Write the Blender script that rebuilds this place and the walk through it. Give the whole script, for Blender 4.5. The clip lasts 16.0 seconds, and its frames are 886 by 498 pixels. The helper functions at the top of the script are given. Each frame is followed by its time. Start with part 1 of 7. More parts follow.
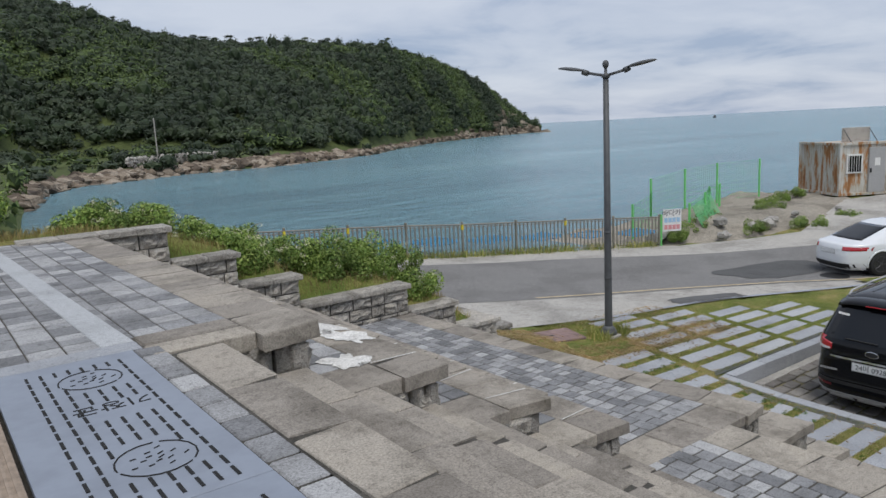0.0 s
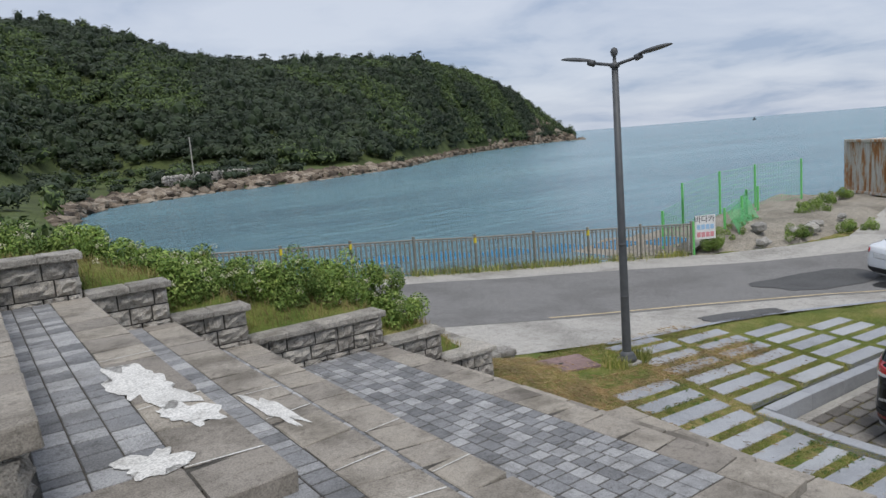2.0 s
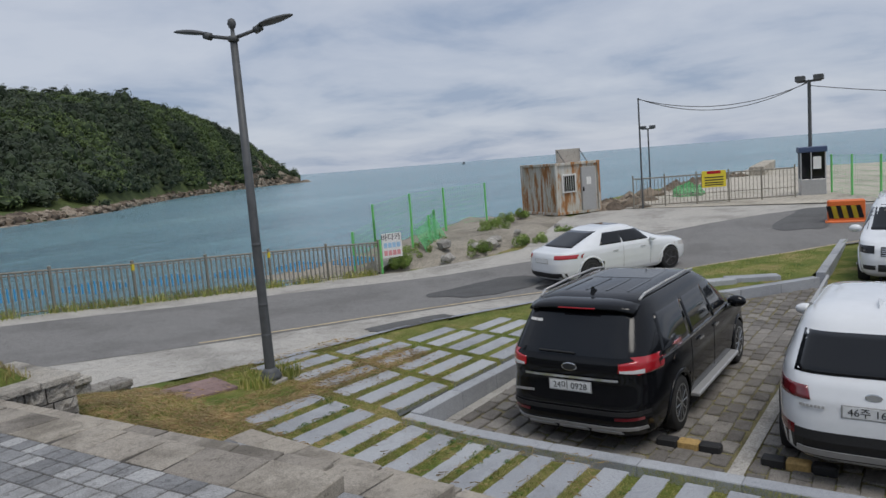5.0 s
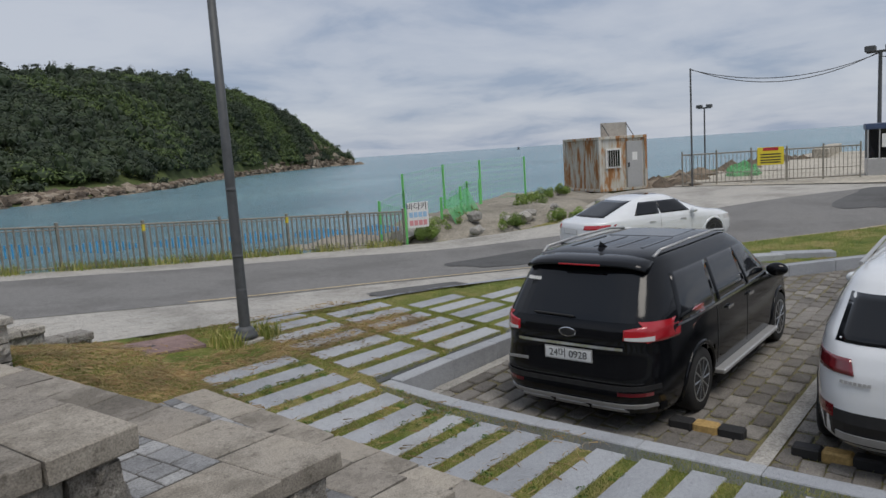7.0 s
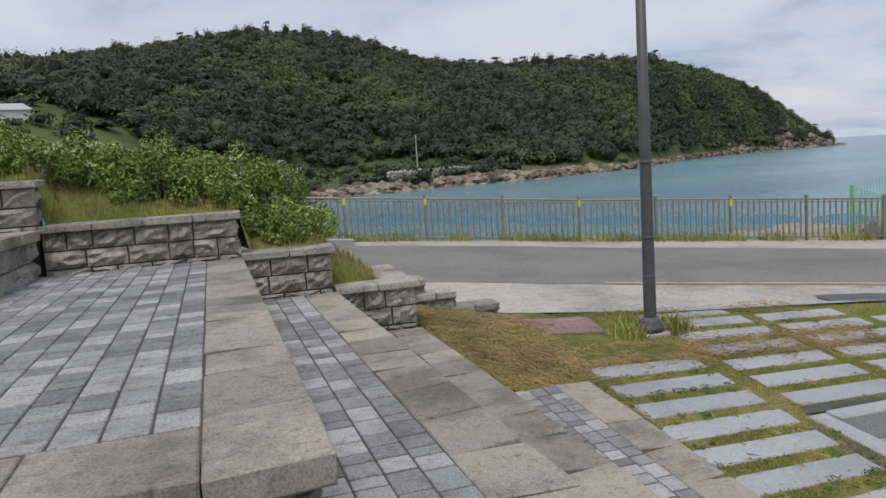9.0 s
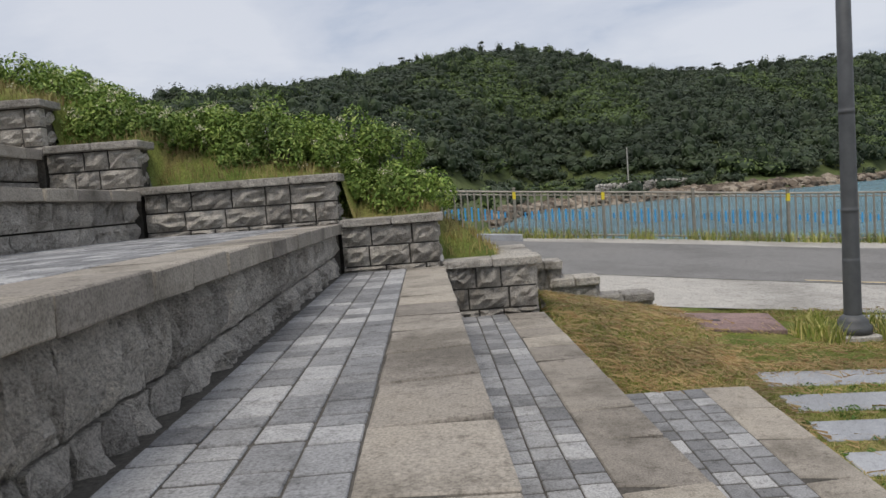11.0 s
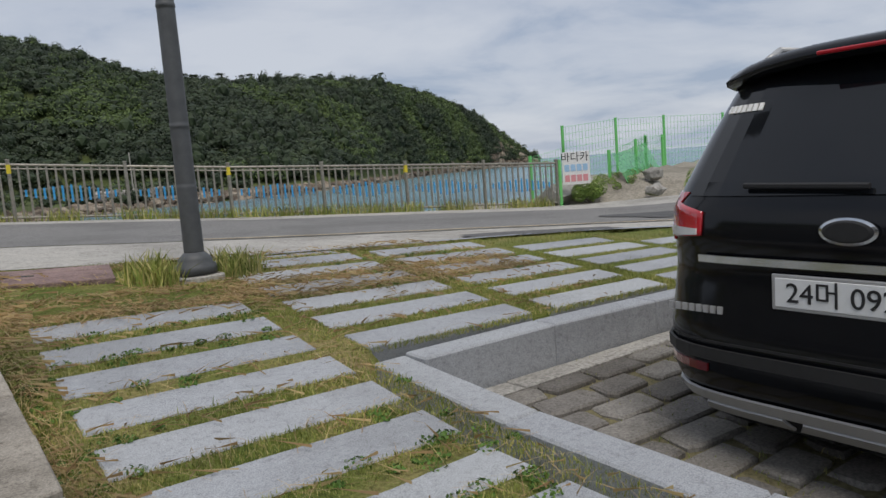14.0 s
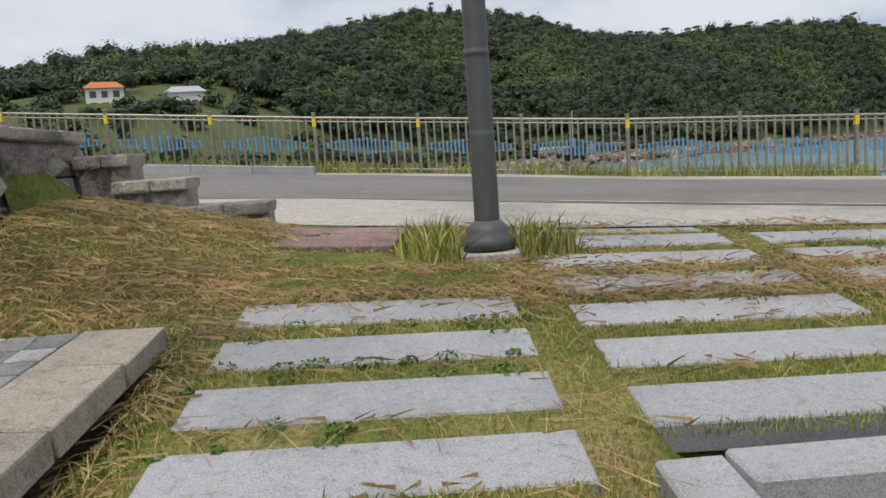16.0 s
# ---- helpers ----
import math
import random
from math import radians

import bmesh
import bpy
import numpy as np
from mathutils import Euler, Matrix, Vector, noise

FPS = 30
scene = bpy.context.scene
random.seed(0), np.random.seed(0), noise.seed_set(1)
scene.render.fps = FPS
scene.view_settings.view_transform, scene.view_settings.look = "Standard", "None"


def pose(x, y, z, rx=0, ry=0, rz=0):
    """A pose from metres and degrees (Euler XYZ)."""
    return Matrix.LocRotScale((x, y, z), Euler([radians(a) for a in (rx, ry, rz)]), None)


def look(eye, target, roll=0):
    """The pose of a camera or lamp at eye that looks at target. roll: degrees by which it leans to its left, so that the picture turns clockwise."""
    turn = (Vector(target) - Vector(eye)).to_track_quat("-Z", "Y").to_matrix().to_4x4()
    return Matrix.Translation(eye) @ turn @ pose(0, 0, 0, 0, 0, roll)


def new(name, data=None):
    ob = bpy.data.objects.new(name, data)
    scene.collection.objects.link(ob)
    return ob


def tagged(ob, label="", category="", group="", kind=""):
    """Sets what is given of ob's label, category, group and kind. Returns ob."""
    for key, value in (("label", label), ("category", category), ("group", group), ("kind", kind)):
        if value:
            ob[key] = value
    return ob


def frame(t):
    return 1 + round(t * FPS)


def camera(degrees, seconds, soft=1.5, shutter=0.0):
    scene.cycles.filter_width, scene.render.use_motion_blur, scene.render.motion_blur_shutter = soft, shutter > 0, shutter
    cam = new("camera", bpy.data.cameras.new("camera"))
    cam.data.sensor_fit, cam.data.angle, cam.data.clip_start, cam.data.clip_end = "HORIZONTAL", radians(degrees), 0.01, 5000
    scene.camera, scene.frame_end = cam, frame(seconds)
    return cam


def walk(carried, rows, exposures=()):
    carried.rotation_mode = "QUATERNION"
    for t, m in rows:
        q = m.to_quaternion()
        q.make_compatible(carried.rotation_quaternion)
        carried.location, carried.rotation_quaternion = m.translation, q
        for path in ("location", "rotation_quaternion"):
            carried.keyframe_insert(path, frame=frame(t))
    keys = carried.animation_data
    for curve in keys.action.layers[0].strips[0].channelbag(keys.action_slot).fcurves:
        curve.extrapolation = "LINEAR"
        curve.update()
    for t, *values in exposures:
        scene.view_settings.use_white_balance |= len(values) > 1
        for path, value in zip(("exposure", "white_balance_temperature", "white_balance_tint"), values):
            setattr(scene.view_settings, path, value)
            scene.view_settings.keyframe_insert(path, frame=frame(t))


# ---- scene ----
cam = camera(63.2, 16.0)
PATH = [
    (0, (0.243, -0.146, 1.019), (1.412, 1.442, 0.685), -2.9),
    (0.5, (0.682, 0.127, 0.984), (1.7, 1.805, 0.6), -3.2),
    (1, (1.087, 0.251, 0.977), (1.948, 2.004, 0.547), -3.6),
    (1.5, (1.421, 0.496, 0.931), (2.318, 2.239, 0.537), -4.3),
    (2, (1.761, 0.645, 0.831), (2.85, 2.296, 0.534), -4.6),
    (2.5, (2.175, 0.786, 0.716), (3.469, 2.293, 0.475), -4.5),
    (3, (2.46, 0.799, 0.598), (3.854, 2.213, 0.359), -4.4),
    (3.5, (2.719, 0.771, 0.446), (4.178, 2.11, 0.164), -4.0),
    (4, (3.069, 0.763, 0.291), (4.627, 1.988, 0.024), -4.2),
    (4.5, (3.395, 0.705, 0.103), (5.022, 1.844, -0.135), -4.6),
    (7, (5.028, 0.748, -0.734), (6.562, 2.003, -1.003), -3.7),
    (7.5, (5.269, 0.843, -0.741), (6.423, 2.455, -1.007), -3.8),
    (8, (5.488, 1.032, -0.75), (6.239, 2.864, -1.038), -3.6),
    (10.5, (6.845, 1.952, -1.363), (7.137, 3.923, -1.53), -3.7),
    (11, (7.015, 2.252, -1.484), (6.976, 4.246, -1.639), -4.3),
    (11.5, (7.189, 2.581, -1.487), (7.287, 4.575, -1.616), -5.5),
    (12, (7.395, 2.792, -1.66), (7.785, 4.752, -1.738), -6.7),
    (12.5, (7.77, 3.025, -1.817), (8.601, 4.843, -1.885), -6.5),
    (13, (8.209, 3.117, -2.015), (9.464, 4.671, -2.106), -6.4),
    (13.5, (8.562, 3.166, -2.17), (9.961, 4.585, -2.343), -4.9),
    (14, (8.828, 3.21, -2.325), (9.994, 4.818, -2.555), -4.4),
    (14.5, (9.118, 3.363, -2.462), (9.951, 5.158, -2.756), -3.5),
    (15, (9.491, 3.611, -2.534), (10.02, 5.51, -2.868), -3.0),
    (15.5, (9.791, 4.057, -2.512), (10.066, 6.013, -2.828), -3.1),
    (16, (10.041, 4.542, -2.441), (10.118, 6.524, -2.698), -4.1),
]
walk(cam, [(t, look(eye, target, roll)) for t, eye, target, roll in PATH],
     [(0.0, 0.03, 6500, 10), (1.5, 0.1, 6500, 10), (2.5, 0.06, 6500, 10), (3.5, 0.0, 6550, 10), (4.5, -0.12, 6500, 10), (7.0, -0.2, 6650, 10), (8.0, 0.04, 6650, 10), (11.0, 0.16, 6900, 11), (11.5, 0.32, 6900, 11), (12.0, 0.11, 6850, 11), (13.5, -0.1, 6700, 10), (14.0, -0.06, 6750, 10), (14.5, 0.2, 6800, 10), (16.0, 0.26, 7050, 11)])

# ---- world, sun ----
world = bpy.data.worlds.new("overcast_sky")
scene.world = world
world.use_nodes = True
wn = world.node_tree.nodes
wl = world.node_tree.links
wn.clear()
w_out = wn.new("ShaderNodeOutputWorld")
w_bg = wn.new("ShaderNodeBackground")
w_bg.inputs["Strength"].default_value = 1.0
w_sky = wn.new("ShaderNodeTexSky")
w_sky.sky_type = "NISHITA"
w_sky.sun_disc = False
w_sky.sun_elevation, w_sky.sun_rotation = radians(58), radians(200)
w_scale = wn.new("ShaderNodeVectorMath")
w_scale.operation = "SCALE"
w_scale.inputs["Scale"].default_value = 0.11
wl.new(w_sky.outputs["Color"], w_scale.inputs[0])
w_co = wn.new("ShaderNodeTexCoord")
w_sep = wn.new("ShaderNodeSeparateXYZ")
wl.new(w_co.outputs["Generated"], w_sep.inputs[0])
w_den = wn.new("ShaderNodeMath")
w_den.operation = "ADD"
w_den.inputs[1].default_value = 0.16
w_abs = wn.new("ShaderNodeMath")
w_abs.operation = "ABSOLUTE"
wl.new(w_sep.outputs["Z"], w_abs.inputs[0])
wl.new(w_abs.outputs[0], w_den.inputs[0])
w_div = wn.new("ShaderNodeVectorMath")
w_div.operation = "DIVIDE"
w_cmb = wn.new("ShaderNodeCombineXYZ")
wl.new(w_den.outputs[0], w_cmb.inputs[0])
wl.new(w_den.outputs[0], w_cmb.inputs[1])
w_cmb.inputs[2].default_value = 1.0
wl.new(w_co.outputs["Generated"], w_div.inputs[0])
wl.new(w_cmb.outputs[0], w_div.inputs[1])
w_n1 = wn.new("ShaderNodeTexNoise")
w_n1.inputs["Scale"].default_value = 1.15
w_n1.inputs["Detail"].default_value = 8.0
w_n1.inputs["Roughness"].default_value = 0.55
w_n1.inputs["Distortion"].default_value = 0.25
wl.new(w_div.outputs[0], w_n1.inputs["Vector"])
w_ramp = wn.new("ShaderNodeValToRGB")
w_ramp.color_ramp.elements[0].position = 0.33
w_ramp.color_ramp.elements[0].color = (0.35, 0.43, 0.58, 1)
w_ramp.color_ramp.elements[1].position = 0.62
w_ramp.color_ramp.elements[1].color = (0.60, 0.65, 0.75, 1)
w_e = w_ramp.color_ramp.elements.new(0.45)
w_e.color = (0.50, 0.56, 0.68, 1)
wl.new(w_n1.outputs["Fac"], w_ramp.inputs[0])
w_mix = wn.new("ShaderNodeMix")
w_mix.data_type = "RGBA"
w_mix.inputs["Factor"].default_value = 0.9
wl.new(w_scale.outputs[0], w_mix.inputs["A"])
wl.new(w_ramp.outputs[0], w_mix.inputs["B"])
wl.new(w_mix.outputs["Result"], w_bg.inputs["Color"])
wl.new(w_bg.outputs[0], w_out.inputs["Surface"])

sun = new("sun", bpy.data.lights.new("sun", "SUN"))
sun.data.energy, sun.data.angle, sun.data.color = 1.9, radians(30), (1.0, 0.96, 0.9)
sun.matrix_world = look((0, 0, 40), (9, 17, 0))

# ---- material helpers ----


def material(name):
    m = bpy.data.materials.new(name)
    m.use_nodes = True
    n = m.node_tree.nodes
    return m, n, m.node_tree.links, n["Principled BSDF"]


def noise_node(n, l, scale, detail=4.0, vector=None, rough=0.55):
    x = n.new("ShaderNodeTexNoise")
    x.inputs["Scale"].default_value = scale
    x.inputs["Detail"].default_value = detail
    x.inputs["Roughness"].default_value = rough
    if vector:
        l.new(vector, x.inputs["Vector"])
    return x


def ramp(n, l, fac, stops):
    r = n.new("ShaderNodeValToRGB")
    e = r.color_ramp.elements
    e[0].position, e[0].color = stops[0][0], (*stops[0][1], 1)
    e[1].position, e[1].color = stops[-1][0], (*stops[-1][1], 1)
    for p, c in stops[1:-1]:
        e.new(p).color = (*c, 1)
    l.new(fac, r.inputs[0])
    return r


def mix(n, l, a, b, fac, blend="MIX"):
    x = n.new("ShaderNodeMix")
    x.data_type, x.blend_type = "RGBA", blend
    for key, v in (("A", a), ("B", b), ("Factor", fac)):
        if isinstance(v, (int, float)):
            x.inputs[key].default_value = v
        elif isinstance(v, tuple):
            x.inputs[key].default_value = (*v, 1)
        else:
            l.new(v, x.inputs[key])
    return x.outputs["Result"]


def bumped(n, l, b, height, strength, distance):
    x = n.new("ShaderNodeBump")
    x.inputs["Strength"].default_value = strength
    x.inputs["Distance"].default_value = distance
    l.new(height, x.inputs["Height"])
    l.new(x.outputs[0], b.inputs["Normal"])


def stone(name, dark, mid, light, vary=0.25, fine=90.0, coarse=2.2, stain=0.45, rough=0.9, pit=0.55, bump=0.5, depth=0.006, island=False):
    """Mineral surface: per-piece tone, grain, blotchy stains, fine relief."""
    m, n, l, b = material(name)
    co = n.new("ShaderNodeTexCoord").outputs["Object"]
    geo = n.new("ShaderNodeNewGeometry")
    info = n.new("ShaderNodeObjectInfo")
    rnd = geo.outputs["Random Per Island"] if island else info.outputs["Random"]
    pos = geo.outputs["Position"]
    tone = ramp(n, l, rnd, [(0.0, dark), (0.5, mid), (1.0, light)])
    base = mix(n, l, mid, tone.outputs[0], vary * 3 if vary * 3 < 1 else 1.0)
    big = noise_node(n, l, coarse, 5, pos, 0.65)
    blot = ramp(n, l, big.outputs["Fac"], [(0.35, (0.42, 0.41, 0.39)), (0.52, (1, 1, 1)), (0.75, (1.12, 1.1, 1.06))])
    base = mix(n, l, base, blot.outputs[0], stain, "MULTIPLY")
    gr = noise_node(n, l, fine, 3, pos, 0.7)
    grain = ramp(n, l, gr.outputs["Fac"], [(0.32, (0.52, 0.52, 0.52)), (0.5, (1, 1, 1)), (0.68, (1.35, 1.35, 1.35))])
    base = mix(n, l, base, grain.outputs[0], 0.8, "MULTIPLY")
    sp = noise_node(n, l, fine * 0.16, 5, pos, 0.75)
    spots = ramp(n, l, sp.outputs["Fac"], [(0.32, (pit, pit * 0.98, pit * 0.95)), (0.46, (0.96, 0.96, 0.96)), (0.58, (1.0, 1.0, 1.0)), (0.72, (1.22, 1.21, 1.18))])
    base = mix(n, l, base, spots.outputs[0], 0.55 + 0.3 * stain, "MULTIPLY")
    l.new(base, b.inputs["Base Color"])
    b.inputs["Roughness"].default_value = rough
    b.inputs["Specular IOR Level"].default_value = 0.3
    mid_n = noise_node(n, l, fine * 0.35, 6, pos, 0.7)
    bumped(n, l, b, mid_n.outputs["Fac"], bump, depth)
    return m


def plain(name, colour, rough=0.5, metal=0.0, speck=0.12, scale=30.0, coat=0.0, spec=0.5):
    """Painted or moulded surface with slight soiling."""
    m, n, l, b = material(name)
    pos = n.new("ShaderNodeNewGeometry").outputs["Position"]
    x = noise_node(n, l, scale, 5, pos, 0.65)
    r = ramp(n, l, x.outputs["Fac"], [(0.3, (1 - speck * 2,) * 3), (0.6, (1, 1, 1))])
    l.new(mix(n, l, colour, r.outputs[0], 1.0, "MULTIPLY"), b.inputs["Base Color"])
    b.inputs["Roughness"].default_value, b.inputs["Metallic"].default_value = rough, metal
    b.inputs["Coat Weight"].default_value = coat
    b.inputs["Coat Roughness"].default_value = 0.04
    b.inputs["Specular IOR Level"].default_value = spec
    return m


def leafy(name, a, bcol, c, rough=0.6, trans=0.25):
    m, n, l, b = material(name)
    geo = n.new("ShaderNodeNewGeometry")
    own = geo.outputs["Random Per Island"]
    if "hill" in name:
        tree = noise_node(n, l, 0.16, 3, geo.outputs["Position"], 0.6)
        spread = n.new("ShaderNodeMapRange")
        spread.inputs["From Min"].default_value, spread.inputs["From Max"].default_value = 0.3, 0.7
        l.new(tree.outputs["Fac"], spread.inputs["Value"])
        blend = n.new("ShaderNodeMix")
        blend.inputs["Factor"].default_value = 0.3
        l.new(spread.outputs[0], blend.inputs["A"])
        l.new(own, blend.inputs["B"])
        own = blend.outputs[0]
    r = ramp(n, l, own, [(0.0, a), (0.55, bcol), (1.0, c)])
    big = noise_node(n, l, 0.05 if "hill" in name else 1.5, 4, geo.outputs["Position"])
    t = ramp(n, l, big.outputs["Fac"], [(0.35, (0.62, 0.66, 0.64)), (0.65, (1.2, 1.2, 1.08))])
    l.new(mix(n, l, r.outputs[0], t.outputs[0], 1.0, "MULTIPLY"), b.inputs["Base Color"])
    b.inputs["Roughness"].default_value = rough
    b.inputs["Specular IOR Level"].default_value = 0.25
    return m


# ---- materials ----
M_SLAB = stone("sandstone_slab", (0.24, 0.217, 0.19), (0.305, 0.277, 0.241), (0.375, 0.34, 0.289), 0.33, 120, 1.7, 0.75, pit=0.5)
M_PAVER = stone("grey_paver", (0.175, 0.178, 0.185), (0.26, 0.264, 0.272), (0.41, 0.412, 0.415), 0.33, 110, 3.0, 0.5, pit=0.42)
M_BLOCK = stone("split_block", (0.42, 0.395, 0.36), (0.55, 0.515, 0.465), (0.64, 0.60, 0.54), 0.33, 110, 2.6, 0.75, pit=0.32, bump=1.0, depth=0.05)
M_CORE = stone("dark_joint", (0.06, 0.055, 0.05), (0.08, 0.075, 0.065), (0.1, 0.09, 0.08), 0.2, 60, 2.0)
M_GRANITE = stone("pale_granite", (0.32, 0.335, 0.36), (0.37, 0.385, 0.41), (0.42, 0.435, 0.45), 0.33, 190, 1.2, 0.3)
M_CONC = stone("old_concrete", (0.36, 0.345, 0.318), (0.40, 0.383, 0.353), (0.44, 0.421, 0.387), 0.2, 40, 0.7, 0.5)
M_ASPH = stone("asphalt", (0.19, 0.185, 0.18), (0.225, 0.22, 0.212), (0.26, 0.255, 0.245), 0.2, 60, 0.5, 0.35)
M_ASPH2 = stone("fresh_asphalt", (0.09, 0.09, 0.09), (0.11, 0.11, 0.11), (0.13, 0.13, 0.13), 0.2, 60, 0.8, 0.35)
M_COBBLE = stone("worn_setts", (0.15, 0.138, 0.125), (0.20, 0.185, 0.168), (0.265, 0.247, 0.222), 0.33, 70, 1.5, 0.5)
M_ROCK = stone("shore_rock", (0.09, 0.07, 0.055), (0.22, 0.175, 0.13), (0.36, 0.31, 0.25), 0.33, 3.0, 0.15, 0.7, bump=1.0, depth=0.3, island=True)
M_DIRT = stone("mound_soil", (0.25, 0.22, 0.18), (0.33, 0.30, 0.25), (0.40, 0.36, 0.3), 0.2, 20, 0.6, 0.6, bump=1.0, depth=0.05)
M_BED = stone("joint_soil", (0.13, 0.115, 0.06), (0.17, 0.15, 0.08), (0.22, 0.19, 0.10), 0.2, 40, 1.5, 0.6)
M_MORTAR = stone("white_mortar", (0.62, 0.61, 0.58), (0.68, 0.67, 0.64), (0.72, 0.71, 0.68), 0.2, 80, 3.0, 0.3)
M_YLINE = stone("yellow_line", (0.45, 0.36, 0.22), (0.5, 0.41, 0.27), (0.54, 0.46, 0.32), 0.2, 30, 2.0, 0.4)
M_GREYMETAL = plain("lamp_paint", (0.085, 0.09, 0.095), 0.55, 0.0, 0.15, 8)
M_STEEL = plain("stainless", (0.36, 0.335, 0.285), 0.4, 0.65, 0.2, 20)
M_BLUE = plain("blue_paint", (0.05, 0.36, 0.72), 0.45)
M_YELLOW = plain("yellow_paint", (0.75, 0.60, 0.04), 0.5)
M_GREEN = plain("green_mesh_paint", (0.17, 0.60, 0.17), 0.5)
M_WHITE = plain("white_paint", (0.78, 0.78, 0.76), 0.5)
M_BLACK = plain("black_rubber", (0.02, 0.02, 0.021), 0.7)
M_REDROOF = plain("orange_tile", (0.55, 0.17, 0.06), 0.7)
M_GRATE = plain("grate_paint", (0.27, 0.30, 0.355), 0.5, 0.2, 0.08, 6)
M_HOLE = plain("drain_dark", (0.012, 0.012, 0.012), 0.9)
M_WOOD = plain("deck_board", (0.33, 0.26, 0.2), 0.8, 0.0, 0.2, 25)
M_CABLE = plain("cable_black", (0.015, 0.015, 0.015), 0.6)

# ---- building helpers ----
RNG = random.Random(7)


def part(name, data, mat, parent=None, label=""):
    """Links a bmesh or mesh as one object, under a thing or a part."""
    if isinstance(data, bmesh.types.BMesh):
        me = bpy.data.meshes.new(name)
        data.to_mesh(me)
        data.free()
    else:
        me = data
    if mat and not me.materials:
        me.materials.append(mat)
    ob = new(name, me)
    if parent:
        ob.parent = parent
    if label:
        ob["label"] = label
    return ob


def smooth(ob):
    for p in ob.data.polygons:
        p.use_smooth = True
    return ob


def thing(name, label, category, group="", kind=""):
    return tagged(new(name), label, category, group, kind)


def box(bm, x0, x1, y0, y1, z0, z1, bevel=0.0):
    r = bmesh.ops.create_cube(bm, size=1.0)
    for v in r["verts"]:
        v.co = Vector(((x0 + x1) / 2 + v.co.x * (x1 - x0), (y0 + y1) / 2 + v.co.y * (y1 - y0), (z0 + z1) / 2 + v.co.z * (z1 - z0)))
    if bevel:
        edges = {e for v in r["verts"] for e in v.link_edges}
        bmesh.ops.bevel(bm, geom=list(edges), offset=bevel, segments=1, affect="EDGES")
    return bm


def rod(bm, a, b, r0, r1=None, n=10):
    """A round bar from a to b."""
    a, b = Vector(a), Vector(b)
    r1 = r0 if r1 is None else r1
    d = b - a
    m = Matrix.Translation((a + b) / 2) @ d.to_track_quat("Z", "Y").to_matrix().to_4x4()
    bmesh.ops.create_cone(bm, cap_ends=True, segments=n, radius1=r0, radius2=r1, depth=d.length, matrix=m)
    return bm


def lathe(bm, profile, n=20, at=(0, 0, 0)):
    rings = []
    for r, z in profile:
        rings.append([bm.verts.new((at[0] + r * math.cos(2 * math.pi * i / n), at[1] + r * math.sin(2 * math.pi * i / n), at[2] + z)) for i in range(n)])
    for p, q in zip(rings, rings[1:]):
        for i in range(n):
            bm.faces.new((p[i], p[(i + 1) % n], q[(i + 1) % n], q[i]))
    bm.faces.new(rings[0][::-1])
    bm.faces.new(rings[-1])
    return bm


def piece_mesh(name, sx, sy, sz, mat, seed, bevel=0.006, jag=0.0, skew=0.0):
    """One slightly irregular stone piece, top centre at the origin."""
    rr = random.Random(seed)
    bm = bmesh.new()
    box(bm, -sx / 2, sx / 2, -sy / 2, sy / 2, -sz, 0, bevel)
    sk = rr.uniform(-skew, skew)
    for v in bm.verts:
        v.co.y += sk * v.co.x / sx
        v.co += Vector((rr.uniform(-jag, jag), rr.uniform(-jag, jag), rr.uniform(-jag, jag) * 0.6))
    me = bpy.data.meshes.new(name)
    bm.to_mesh(me)
    bm.free()
    me.materials.append(mat)
    return me


def split_mesh(name, sx, sy, sz, seed, bulge=0.048):
    """A split-faced wall block: rough front towards -y, flat sides."""
    rr = random.Random(seed)
    bm = bmesh.new()
    nx, nz = 5, 4
    grid = [[bm.verts.new((-sx / 2 + sx * i / nx, -(rr.uniform(-0.3, 1) * bulge if 0 < i < nx and 0 < j < nz else rr.uniform(-0.5, 0.0) * bulge), -sz / 2 + sz * j / nz)) for j in range(nz + 1)] for i in range(nx + 1)]
    back = [[bm.verts.new((-sx / 2 + sx * i / nx, sy, -sz / 2 + sz * j / nz)) for j in (0, nz)] for i in (0, nx)]
    for i in range(nx):
        for j in range(nz):
            bm.faces.new((grid[i][j], grid[i + 1][j], grid[i + 1][j + 1], grid[i][j + 1]))
    bm.faces.new([grid[0][j] for j in range(nz + 1)] + [back[0][1], back[0][0]])
    bm.faces.new([back[1][0], back[1][1]] + [grid[nx][j] for j in range(nz, -1, -1)])
    bm.faces.new([grid[i][nz] for i in range(nx + 1)] + [back[1][1], back[0][1]])
    bm.faces.new([back[0][0], back[1][0]] + [grid[i][0] for i in range(nx, -1, -1)])
    me = bpy.data.meshes.new(name)
    bm.to_mesh(me)
    bm.free()
    me.materials.append(M_BLOCK)
    return me


def sheet(xs, ys, zf):
    bm = bmesh.new()
    g = [[bm.verts.new((x, y, zf(x, y))) for y in ys] for x in xs]
    for i in range(len(xs) - 1):
        for j in range(len(ys) - 1):
            bm.faces.new((g[i][j], g[i + 1][j], g[i + 1][j + 1], g[i][j + 1]))
    return bm


def clamp(v, a=0.0, b=1.0):
    return max(a, min(b, v))


